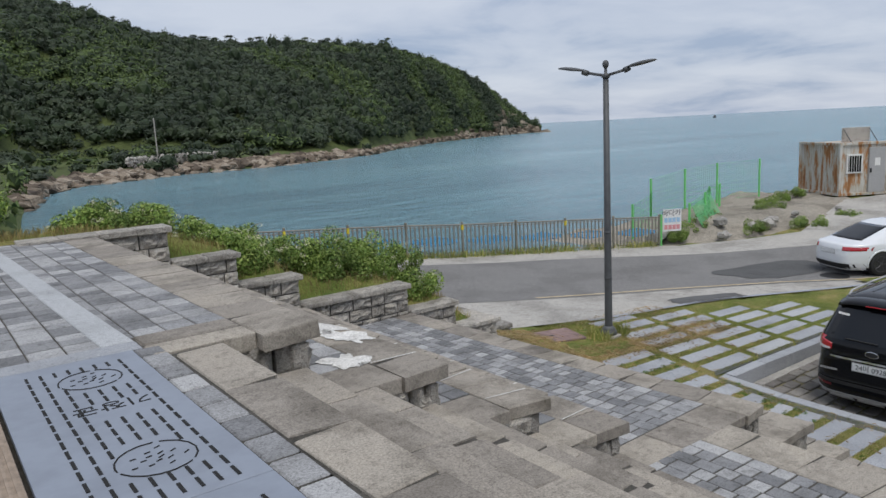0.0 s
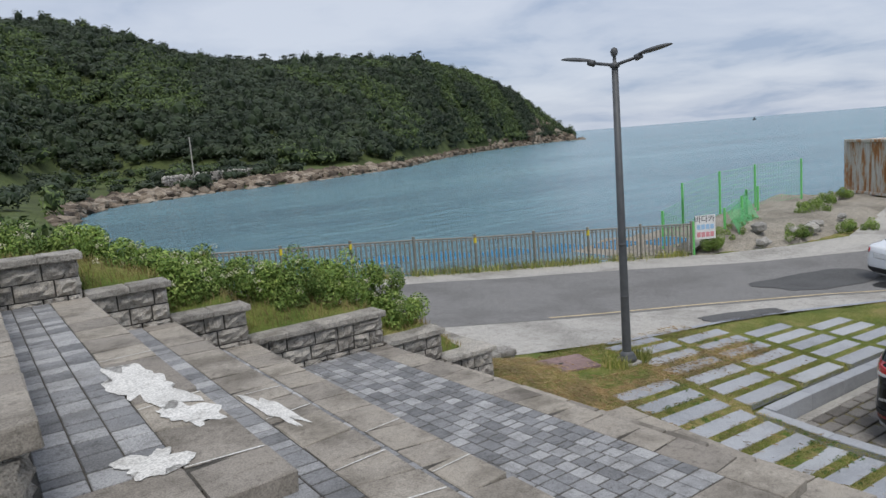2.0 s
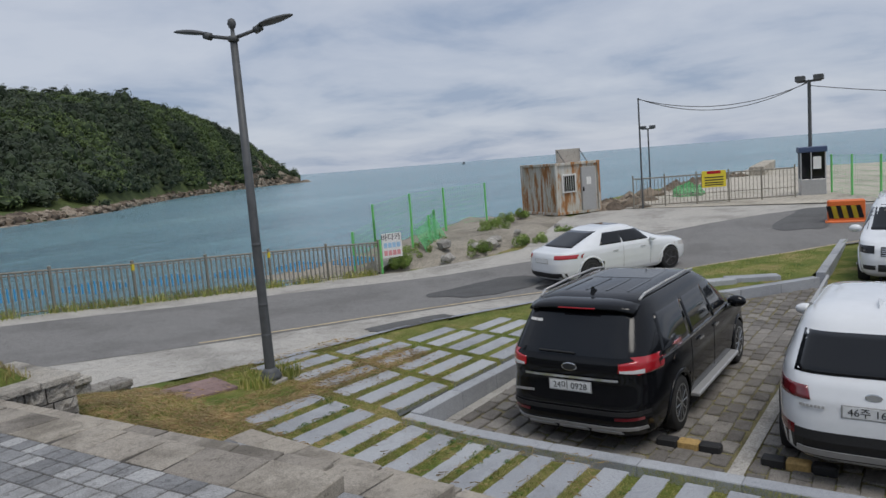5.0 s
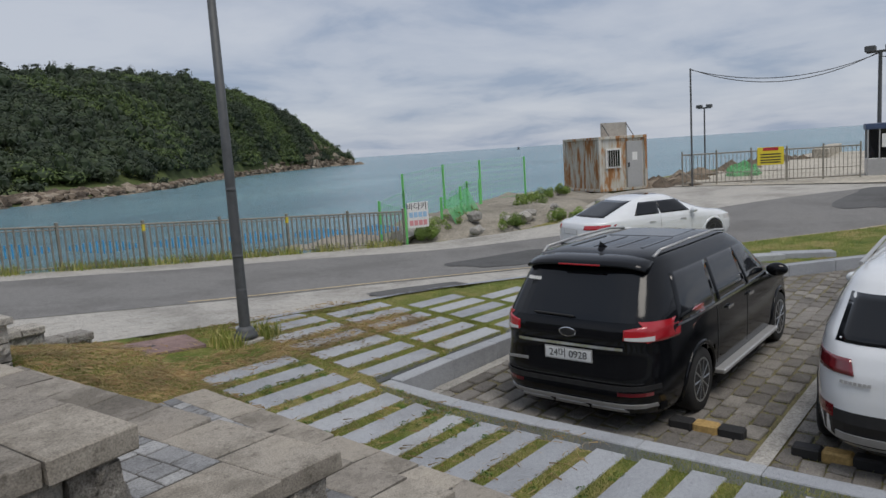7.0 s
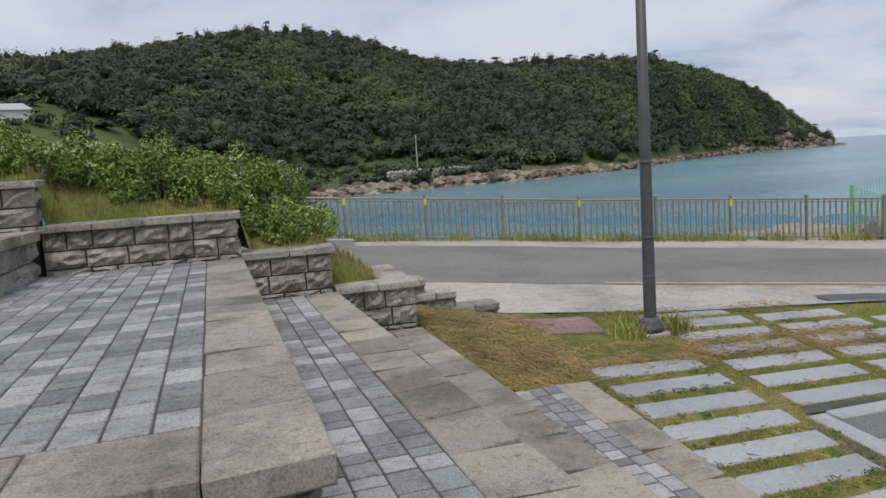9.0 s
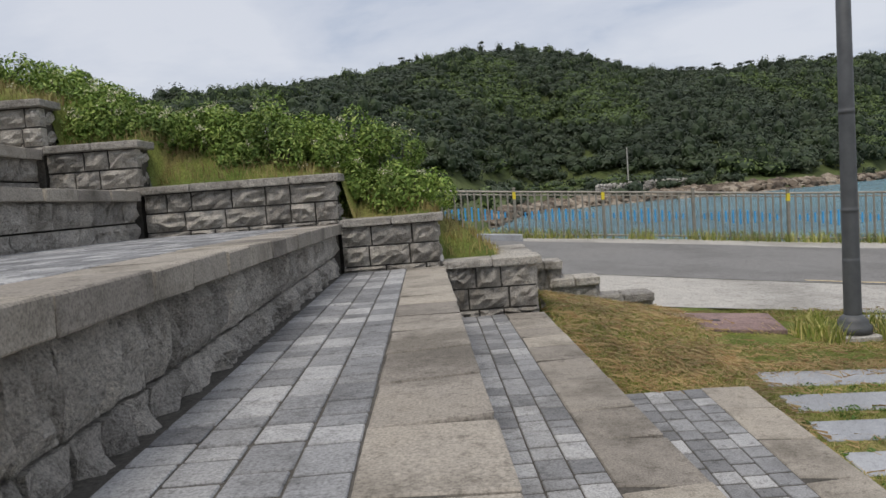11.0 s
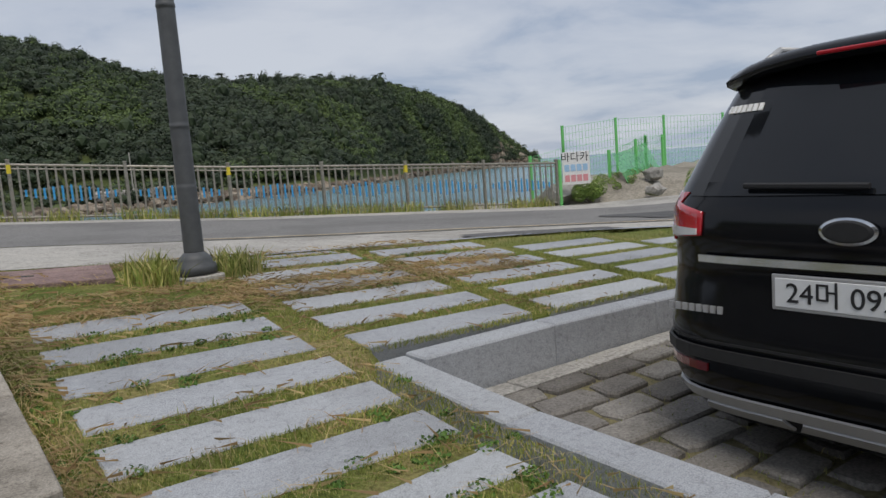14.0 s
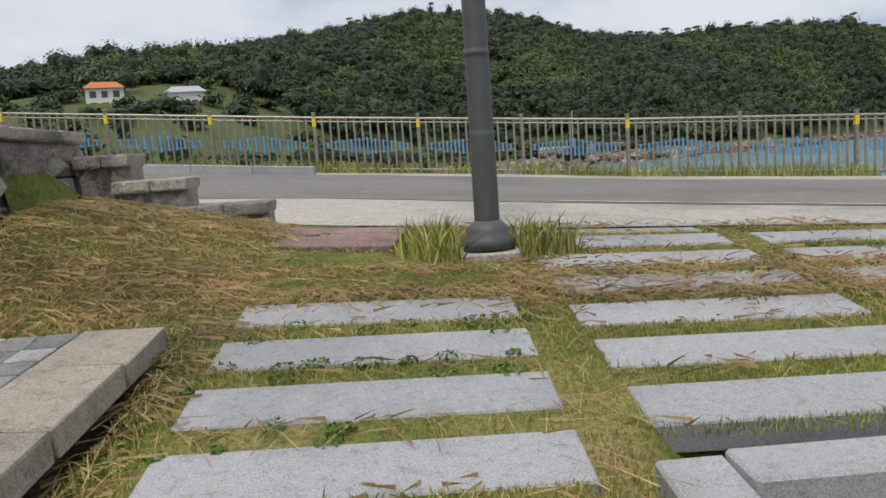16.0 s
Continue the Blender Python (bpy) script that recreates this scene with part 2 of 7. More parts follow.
def text_mesh(body, size, at, mat, parent, name="lettering", label="", rot=(90, 0, -90), depth=0.002):
    cu = bpy.data.curves.new(name, "FONT")
    cu.body, cu.size, cu.align_x, cu.align_y, cu.extrude = body, size, "CENTER", "CENTER", depth
    tmp = bpy.data.objects.new(name, cu)
    scene.collection.objects.link(tmp)
    bpy.context.view_layer.update()
    me = bpy.data.meshes.new_from_object(tmp)
    bpy.data.objects.remove(tmp)
    me.materials.clear()
    ob = part(name, me, mat, parent, label)
    ob.matrix_basis = pose(*at, *rot)
    return ob


# ---- levels ----
EDGE = [1.85, 2.66, 3.46, 4.28, 6.0, 6.88, 7.72, 9.02]
LEVEL = [0.0, -0.43, -0.85, -1.27, -1.685, -2.12, -2.585, -3.03]
Y_STAIR, Y_WALL, FALL = 3.14, 8.55, 0.012
Y_SOUTH = -9.0
PARK_Z = -3.62


def park_z(x, y):
    """Car park surface, falling gently away from the kerb corner."""
    return float(np.interp(x, [10.8, 18, 22.5], [0, 0, 0.08])) - 3.565 - 0.07 * clamp(6.2 - y, 0, 2)



def level(k, y):
    if k == 7:
        return LEVEL[7] - 0.055 * clamp(7.4 - y, 0, 4.4)
    return LEVEL[k] + (FALL * (Y_WALL - max(y, Y_STAIR)) if k < 6 else 0.0)


def verge_z(x):
    return float(np.interp(x, [-40, 0, 5, 8.4, 9.2, 11.2, 14.6, 20, 24, 34, 60], [-1.8, -2.4, -2.75, -2.86, -2.90, -3.01, -3.19, -3.50, -3.50, -2.95, -2.85]))


def road_z(x):
    return float(np.interp(x, [-40, 0, 8.35, 10.3, 12.2, 14, 21.3, 24, 34, 60], [-1.2, -1.9, -2.60, -2.75, -2.90, -3.05, -3.50, -3.45, -2.95, -2.85]))


def ground_z(x, y):
    """Lie of the land between the terraces, the car park and the road."""
    t = clamp((y - 5.2) / 3.7) ** 1.15
    u = clamp((y - 9.4) / 8.4)
    rise = 0.26 * clamp((9.3 - x) / 1.5) * clamp((y - 7.1) / 1.2) * clamp((10.0 - y) / 0.25)
    low = float(np.interp(x, [0, 10, 18, 26, 34, 60], [-3.3, -3.40, -3.50, -3.42, -2.97, -2.87]))
    return rise + (1 - t) * low + t * ((1 - u) * verge_z(x) + u * road_z(x))


FENCE_X = [-40.0, -2.0, 8.35, 10.27, 12.17, 14.01, 17.5, 21.27]
FENCE_Y = [18.3, 18.45, 18.17, 18.06, 17.9, 17.49, 16.6, 15.52]


def fence_y(x):
    return float(np.interp(x, FENCE_X, FENCE_Y))


def shore_y(x):
    return float(np.interp(x, [-40, 8, 14, 21.3, 24, 33, 38, 60, 70], [18.6, 18.6, 17.9, 16.2, 18.5, 20.5, 17.0, 15.0, 14.0]))


def curve(xs, ys):
    return lambda x: float(np.interp(x, xs, ys))


road_near = curve([-40, 5, 9, 11.9, 14.7, 18, 20, 22, 24, 26.7, 29, 33, 60], [12.6, 12.9, 12.4, 11.3, 10.4, 9.2, 8.2, 6.9, 5.5, 3.4, 1.0, -3.0, -40.0])
road_far = curve([-40, 8, 10, 12.1, 16, 20, 24, 28, 31, 33, 35, 37, 40, 60], [17.1, 17.3, 17.0, 16.6, 15.4, 13.8, 11.6, 9.6, 7.8, 6.2, 3.8, 0.0, -5.0, -36.0])
verge_near = curve([-40, 5, 8.6, 9.2, 11.2, 13.0, 14.6, 17.0, 19.5, 22, 24, 26.7, 29, 33, 60], [10.2, 10.2, 10.2, 9.95, 9.5, 9.35, 9.2, 8.6, 7.9, 6.7, 5.4, 3.35, 0.95, -3.1, -41.0])


def island_south(x):
    return float(np.interp(x, [19.6, 22, 27.6], [5.2, 3.2, 3.0]))


def land_z(x, y):
    s = y - shore_y(x)
    z = ground_z(x, y)
    if x < 8.9 and y < 7.3:
        return min(z, -3.38)
    if x < 7.6 and y < 9.6:
        return min(z, -3.2)
    if 10.72 < x and y < 6.4:
        return min(z, PARK_Z - 0.3) if x < 22.3 else ground_z(x, 9.4) - 0.07 - 7 * clamp((x - 58) / 6)
    if x < 40 and y > verge_near(x) + 0.1:
        z -= 0.07
    if s > 0:
        z = z - min(s * 0.55, 9.0)
    return z - 7 * clamp((x - 58) / 6)


def axis(stops):
    out = []
    for a, b, step in stops:
        k = max(1, int(round((b - a) / step)))
        out += [a + (b - a) * i / k for i in range(k)]
    return out + [stops[-1][1]]


GX = axis([(-400, -60, 40), (-60, -4, 4), (-4, 8, 1), (8, 24, 0.4), (24, 60, 1.5), (60, 200, 35)])
GY = axis([(-400, -60, 40), (-60, -12, 4), (-12, 3, 0.75), (3, 20, 0.4), (20, 40, 2.0)])

# ---- ground, sea ----
M_GRASS = material("rough_turf")
M_GRASS, gn, gl, gb = M_GRASS
g_pos = gn.new("ShaderNodeNewGeometry").outputs["Position"]
g1 = noise_node(gn, gl, 1.3, 6, g_pos, 0.65)
g2 = noise_node(gn, gl, 45, 4, g_pos, 0.7)
gr1 = ramp(gn, gl, g1.outputs["Fac"], [(0.32, (0.10, 0.145, 0.034)), (0.5, (0.18, 0.205, 0.058)), (0.62, (0.30, 0.26, 0.11)), (0.74, (0.36, 0.27, 0.16))])
gr2 = ramp(gn, gl, g2.outputs["Fac"], [(0.3, (0.45, 0.45, 0.42)), (0.6, (1.15, 1.15, 1.1))])
gl.new(mix(gn, gl, gr1.outputs[0], gr2.outputs[0], 1.0, "MULTIPLY"), gb.inputs["Base Color"])
gb.inputs["Roughness"].default_value = 0.95
gb.inputs["Specular IOR Level"].default_value = 0.15
bumped(gn, gl, gb, g2.outputs["Fac"], 0.9, 0.03)

ground = part("ground", sheet(GX, GY, land_z), M_GRASS)
tagged(smooth(ground), "rough turf and bare ground", "ground", kind="structure")

SEA_Z = -7.0
M_SEA, sn, sl, sb = material("sea_water")
s_pos = sn.new("ShaderNodeNewGeometry").outputs["Position"]
s_map = sn.new("ShaderNodeMapping")
s_map.inputs["Rotation"].default_value = (0, 0, radians(-35))
s_map.inputs["Scale"].default_value = (0.35, 1.0, 1.0)
sl.new(s_pos, s_map.inputs["Vector"])
s1 = noise_node(sn, sl, 0.55, 8, s_map.outputs[0], 0.62)
s2 = noise_node(sn, sl, 0.02, 3, s_map.outputs[0], 0.5)
s_col = ramp(sn, sl, s2.outputs["Fac"], [(0.3, (0.10, 0.195, 0.235)), (0.55, (0.13, 0.25, 0.295)), (0.75, (0.17, 0.30, 0.335))])
s3 = noise_node(sn, sl, 0.13, 6, s_map.outputs[0], 0.7)
s_str = ramp(sn, sl, s3.outputs["Fac"], [(0.34, (0.8, 0.84, 0.87)), (0.5, (1, 1, 1)), (0.68, (1.2, 1.17, 1.15))])
sl.new(mix(sn, sl, s_col.outputs[0], s_str.outputs[0], 1.0, "MULTIPLY"), sb.inputs["Base Color"])
sb.inputs["Roughness"].default_value = 0.2
sb.inputs["IOR"].default_value = 1.33
bumped(sn, sl, sb, s1.outputs["Fac"], 1.0, 1.0)
sea = part("water", sheet(axis([(-4600, -200, 1100), (-200, 400, 150), (400, 4900, 900)]), axis([(-4600, 0, 1150), (0, 400, 100), (400, 4900, 900)]), lambda x, y: SEA_Z), M_SEA)
tagged(sea, "pale blue-green sea with small ripples", "sea", kind="structure")


def ribbon(name, xs, y0, y1, lift, mat, label, category, zf=None, kind="structure", cells=6):
    """A strip of paving that follows the ground between two edge curves."""
    bm = bmesh.new()
    rows = []
    for x in xs:
        a, b = y0(x), y1(x)
        rows.append([bm.verts.new((x, a + (b - a) * j / cells, (zf or ground_z)(x, a + (b - a) * j / cells) + lift)) for j in range(cells + 1)])
    for p, q in zip(rows, rows[1:]):
        for j in range(cells):
            bm.faces.new((p[j], q[j], q[j + 1], p[j + 1]))
    return tagged(smooth(part(name, bm, mat)), label, category, kind=kind)


RX = axis([(-40, 6, 2.0), (6, 30, 0.5), (30, 44, 1.0)])
ribbon("pavement", RX, verge_near, lambda x: road_near(x) + 0.02, 0.004, M_CONC, "worn concrete apron along the road", "pavement")
ribbon("road", RX, road_near, road_far, 0.009, M_ASPH, "grey asphalt road with a faded yellow edge line", "road")
ribbon("pavement", RX, lambda x: road_far(x) - 0.02, lambda x: max(fence_y(min(x, 21.2)), road_far(x) + 0.3) if x < 21.5 else float(np.interp(x, [21.5, 26, 33, 37, 44], [15.0, 12.9, 14.6, 13.0, 12.6])), 0.005, M_CONC, "worn concrete strip behind the road", "pavement")
ribbon("yellow_line", axis([(11.5, 30, 0.5), (30, 44, 1.0)]), lambda x: road_near(x) + 0.12, lambda x: road_near(x) + 0.22, 0.014, M_YLINE, "faded yellow edge line", "road marking", cells=1)

# ---- terraces and stairs ----
slab_meshes = {}


def pieces_row(parent, name, mat, x0, x1, y0, y1, zf, thick, lengths, along="y", bevel=0.006, skew=0.0, gap=0.008, jag=0.003):
    """A row of stone pieces between x0 and x1, laid along y."""
    y = y0
    while y < y1 - 0.05:
        ln = min(RNG.choice(lengths), y1 - y)
        if y1 - y - ln < 0.09:
            ln = y1 - y
        key = (name, round(x1 - x0, 3), round(ln, 3), thick, RNG.randrange(3))
        if key not in slab_meshes:
            slab_meshes[key] = piece_mesh(name, x1 - x0 - gap, round(ln, 3) - 1.9 * gap, thick, mat, hash(key[1:]) % 1000, bevel, jag, skew)
        ob = part(name, slab_meshes[key], None, parent)
        ob.location = ((x0 + x1) / 2, y + ln / 2, zf(y + ln / 2) + RNG.uniform(-0.0012, 0.0012))
        ob.rotation_euler = (RNG.uniform(-0.002, 0.002) + (zf(y + ln) - zf(y)) / ln, RNG.uniform(-0.002, 0.002), 0)
        y += ln


def pave(parent, x0, x1, y0, y1, zf, lengths=(0.1, 0.145, 0.145, 0.2, 0.2), width=0.145):
    n = max(1, int(round((x1 - x0) / width)))
    w = (x1 - x0) / n
    for i in range(n):
        pieces_row(parent, "paver", M_PAVER, x0 + i * w, x0 + (i + 1) * w, y0 + (0 if i % 2 else -0.0), y1, zf, 0.06, lengths, gap=0.008, bevel=0.004, jag=0.001)


def block_wall(parent, x0, x1, z0, z1, m, courses, seed, lens=(0.3, 0.38, 0.45)):
    """Courses of split blocks on the plane of matrix m (front towards -y)."""
    rr = random.Random(seed)
    hs = [c * (z1 - z0) for c in courses]
    z = z0
    for i, h in enumerate(hs):
        x = x0
        first = rr.uniform(0.15, 0.4)
        while x < x1 - 0.02:
            ln = min(first if x == x0 else rr.choice(lens), x1 - x)
            if x1 - x - ln < 0.1:
                ln = x1 - x
            key = ("block", round(ln, 2), round(h, 2), rr.randrange(4))
            if key not in slab_meshes:
                slab_meshes[key] = split_mesh("block", round(ln, 2) - 0.016, 0.1, round(h, 2) - 0.014, key[3] * 31 + int(ln * 100))
            ob = part("block", slab_meshes[key], None, parent)
            ob.matrix_basis = m @ pose(x + ln / 2, 0, z + h / 2)
            x += ln
        z += h


def prism(x0, x1, y0, y1, z0, ztop):
    bm = bmesh.new()
    c = [(x0, y0), (x1, y0), (x1, y1), (x0, y1)]
    lo = [bm.verts.new((x, y, z0)) for x, y in c]
    hi = [bm.verts.new((x, y, ztop(y))) for x, y in c]
    bm.faces.new(lo[::-1])
    bm.faces.new(hi)
    for i in range(4):
        j = (i + 1) % 4
        bm.faces.new((lo[i], lo[j], hi[j], hi[i]))
    return bm


SLAB_W = 0.32
SLABS = (0.34, 0.42, 0.46, 0.52)
BACK = [-6.0] + EDGE[:-1]
SLANT = {4: 0.038, 5: 0.042, 6: 0.034, 7: 0.014}
for k in range(8):
    x0, x1 = BACK[k], EDGE[k]
    y_end = {0: 9.2, 7: 7.4}.get(k, Y_WALL)
    lab = ["upper plaza of grey pavers with sandstone edging", "narrow terrace tier of pavers and sandstone slabs"][min(k, 1)]
    base = part("terrace", prism(x0 - 0.1, x1 - 0.13, Y_STAIR + 0.13, y_end, -4.2, lambda y, k=k: level(k, y) - 0.006), M_CORE)
    tagged(base, lab, "terrace", kind="structure")
    zf = lambda y, k=k: level(k, y)
    pieces_row(base, "slab", M_SLAB, x1 - SLAB_W, x1 + 0.02, Y_STAIR, y_end, zf, 0.09, SLABS, skew=0.07, jag=0.004)
    if k:
        # slab return along the stair cheek
        if k in (1, 2, 3):
            pieces_row(base, "slab", M_SLAB, x0, x1 - SLAB_W, Y_STAIR, Y_STAIR + 0.42, zf, 0.09, (0.42,), jag=0.004)
            pave(base, x0, x1 - SLAB_W, Y_STAIR + 0.42, y_end, zf)
        elif k == 4:
            xs = np.linspace(x0, x1 - SLAB_W, 4)
            for a, b in zip(xs, xs[1:]):
                pieces_row(base, "slab", M_SLAB, a, b, Y_STAIR, Y_STAIR + 0.42, zf, 0.09, (0.42,), jag=0.004)
            pave(base, x0 - 0.14, x1 - SLAB_W, Y_STAIR + 0.42, y_end, zf)
        else:
            pieces_row(base, "slab", M_SLAB, x0, x1 - SLAB_W, Y_STAIR, Y_STAIR + 0.42, zf, 0.09, (0.42,), jag=0.004)
            pave(base, x0, x1 - SLAB_W, Y_STAIR + 0.42, y_end, zf)
    # riser faces of split block under the slab edge, and the cheek towards the stair
    drop_to = LEVEL[k + 1] if k < 7 else -3.45
    wall = thing("retaining_wall", "low retaining wall of rough split concrete blocks", "wall", kind="structure")
    m_riser = pose(x1 - 0.05, 0, 0, 0, 0, 90)
    block_wall(wall, Y_STAIR + 0.02, y_end, drop_to - 0.05, (LEVEL[k] - 0.085 + (0.05 if k < 6 else 0) if k < 7 else -3.33), m_riser, (0.44, 0.56), 40 + k, (0.15, 0.2, 0.26, 0.3))
    if k in SLANT:
        turn = Matrix.Translation((x1, y_end, 0)) @ Matrix.Rotation(SLANT[k], 4, "Z") @ Matrix.Translation((-x1, -y_end, 0))
        base.matrix_basis = turn
        wall.matrix_basis = turn
    if k < 7:
        block_wall(wall, x1 - 0.52, x1 - 0.05, drop_to - 0.05, LEVEL[k] - 0.085 + (0.11 if k < 6 else 0), pose(0, Y_STAIR + 0.05, 0), (0.36, 0.64), 80 + k)

# stair flights between the cheeks
NOSE = [1.35, 2.16, 2.96, 3.78, 5.62, 6.5, 7.22, 8.5]
stairs = tagged(part("stair_core", prism(-6, NOSE[0] - 0.02, Y_SOUTH, Y_STAIR, -4.2, lambda y: level(0, Y_STAIR) - 0.06), M_CORE), "broad flight of sandstone block steps", "stairs", kind="structure")
for k in range(8):
    zt = level(k, Y_STAIR)
    zn = level(k + 1, Y_STAIR) if k < 7 else zt - 0.4
    x_prev = NOSE[k - 1] + 0.4 if k else 1.11
    zf = lambda y, z=zt: z
    rise = tagged(part("stair_core", prism(x_prev - 0.02, NOSE[k] - 0.02, Y_SOUTH, Y_STAIR + 0.02, -4.2, lambda y, z=zt: z - 0.007), M_CORE), "broad flight of sandstone block steps", "stairs", kind="structure")
    if k in (0, 1, 2, 3):
        pieces_row(rise, "slab", M_SLAB, x_prev, NOSE[k], Y_SOUTH, Y_STAIR - 0.005, zf, 0.2, (0.5, 0.6, 0.65), skew=0.07, jag=0.004)
    else:
        pieces_row(rise, "slab", M_SLAB, NOSE[k] - 0.44, NOSE[k], Y_SOUTH, Y_STAIR - 0.005, zf, 0.2, (0.5, 0.6, 0.65), skew=0.07, jag=0.004)
        if NOSE[k] - 0.44 - x_prev > 0.05:
            pave(rise, x_prev, NOSE[k] - 0.44, -1.5, Y_STAIR - 0.005, zf)
    if k < 7:
        zh = (zt + zn) / 2
        half = tagged(part("stair_core", prism(NOSE[k] - 0.02, NOSE[k] + 0.38, Y_SOUTH, Y_STAIR + 0.02, -4.2, lambda y, z=zh: z - 0.007), M_CORE), "broad flight of sandstone block steps", "stairs", kind="structure")
        pieces_row(half, "slab", M_SLAB, NOSE[k], NOSE[k] + 0.4, Y_SOUTH, Y_STAIR - 0.005, lambda y, z=zh: z, 0.2, (0.5, 0.6, 0.65), skew=0.07, jag=0.004)
low = tagged(part("stair_core", prism(8.2, 9.0, Y_SOUTH, Y_STAIR + 0.02, -4.2, lambda y: level(7, y) - 0.009), M_CORE), "lowest landing of the stairs", "stairs", kind="structure")
pieces_row(low, "slab", M_SLAB, 9.02 - SLAB_W, 9.04, Y_SOUTH, Y_STAIR - 0.005, lambda y: level(7, y), 0.09, SLABS, skew=0.07, jag=0.004)
pave(low, 8.51, 9.02 - SLAB_W, -1.5, Y_STAIR - 0.005, lambda y: level(7, y))
low_wall = thing("retaining_wall", "low retaining wall of rough split concrete blocks", "wall", kind="structure")
block_wall(low_wall, Y_SOUTH, Y_STAIR, -3.6, level(7, 0) - 0.085, pose(8.97, 0, 0, 0, 0, 90), (0.5, 0.5), 61)

# end walls that step down beside the planting
for k in range(1, 7):
    x0, x1 = EDGE[k - 1] - (0.0 if k > 1 else 0.75), EDGE[k]
    zb, zt = LEVEL[k] - 0.05, LEVEL[k - 1] + 0.03
    wall = tagged(part("garden_wall", prism(x0 + 0.02, x1 - 0.03, Y_WALL + 0.06, Y_WALL + 0.3, -3.6, lambda y, z=zt: z - 0.04), M_CORE), "stepped garden wall of split grey blocks with flat coping", "wall", kind="structure")
    block_wall(wall, x0, x1 - 0.01, zb, zt - 0.07, pose(0, Y_WALL + 0.04, 0), (0.2, 0.4, 0.4), 120 + k, (0.22, 0.3, 0.36))
    block_wall(wall, Y_WALL + 0.05, Y_WALL + 0.33, zb, zt - 0.07, pose(x1 - 0.04, 0, 0, 0, 0, 90), (0.2, 0.4, 0.4), 140 + k, (0.28,))
    n = max(2, int(round((x1 - x0) / 0.42)))
    for i in range(n):
        me = piece_mesh("coping", (x1 - x0 + 0.03) / n - 0.006, 0.36, 0.07, M_BLOCK, 200 + i + 10 * k, 0.008, 0.004)
        ob = part("coping", me, None, wall)
        ob.location = (x0 + (x1 - x0 + 0.03) * (i + 0.5) / n, Y_WALL + 0.17, zt)
for x0, x1, zt in ((7.7, 8.1, -2.27), (7.95, 8.48, -2.46), (8.38, 9.03, -2.67)):
    wall = tagged(part("garden_wall", prism(x0 + 0.02, x1 - 0.02, 9.76, 10.0, -3.2, lambda y, z=zt: z - 0.06), M_BLOCK), "low end of the stepped block wall, chipped coping", "wall", kind="structure")
    block_wall(wall, x0, x1, -3.1, zt - 0.07, pose(0, 9.74, 0), (0.5, 0.5), 170, (0.3, 0.4))
    for i in range(2):
        ob = part("coping", piece_mesh("coping", (x1 - x0) / 2 - 0.01, 0.34, 0.09, M_BLOCK, 300 + i, 0.012, 0.008), None, wall)
        ob.location = (x0 + (x1 - x0) * (i + 0.5) / 2, 9.86, zt)

# return of the last wall along the bank
ret = tagged(part("garden_wall", prism(7.45, 7.66, Y_WALL + 0.3, 9.9, -3.6, lambda y: LEVEL[5] - 0.03), M_CORE), "return of the stepped block wall along the bank", "wall", kind="structure")
block_wall(ret, Y_WALL + 0.34, 9.9, -3.1, LEVEL[5] - 0.04, pose(7.68, 0, 0, 0, 0, 90), (0.2, 0.27, 0.27, 0.26), 190, (0.26, 0.34))
for i in range(3):
    ob = part("coping", piece_mesh("coping", 0.36, 0.36, 0.08, M_BLOCK, 330 + i, 0.012, 0.006), None, ret)
    ob.location = (7.54, Y_WALL + 0.5 + 0.37 * i, LEVEL[5] + 0.03)

# white mortar joints on the upper tiers
for k, spans in ((1, (3.5, 4.4, 5.6)), (2, (3.4, 3.9, 4.9, 5.5)), (3, (3.5, 4.3, 5.2))):
    for i, y in enumerate(spans):
        bm = bmesh.new()
        x0, x1 = EDGE[k] - SLAB_W, EDGE[k]
        dy = RNG.uniform(-0.06, 0.06)
        f = [bm.verts.new((x0, y, level(k, y) + 0.006)), bm.verts.new((x1, y + dy, level(k, y) + 0.006)), bm.verts.new((x1, y + dy + 0.012, level(k, y) + 0.006)), bm.verts.new((x0, y + 0.008, level(k, y) + 0.006))]
        bm.faces.new(f)
        tagged(part("mortar_joint", bm, M_MORTAR), "smeared white mortar in a slab joint", "mortar stain", "mortar stains", kind="structure")

# planting bank behind the walls
BANK_X = [-8, 1.8, 2.7, 3.5, 4.3, 5.2, 6.0, 6.9, 7.4, 7.7]
BANK_H = [0.05, 0.02, -0.12, -0.42, -0.8, -1.06, -1.26, -1.68, -2.1, -2.4]


def bank_z(x, y):
    """Planting bank: level with the coping at the wall, rising behind it."""
    k = sum(x > e for e in EDGE)
    cope = LEVEL[max(k - 1, 0)] + (0.0 if k < 7 else -0.4)
    z = min(float(np.interp(x, BANK_X, BANK_H)), cope + 0.7 * max(0.0, y - Y_WALL - 0.3))
    return max(z - 0.9 * max(0, y - 9.5), ground_z(x, 10.2) - 0.1)


bank_bm = sheet(axis([(-8, 0.4, 0.4), (0.4, 7.8, 0.1)]), axis([(Y_WALL + 0.25, 10.0, 0.15)]), bank_z)
tagged(smooth(part("planting_bank", bank_bm, M_GRASS)), "grassy planting bank behind the stepped wall", "bank", kind="structure")

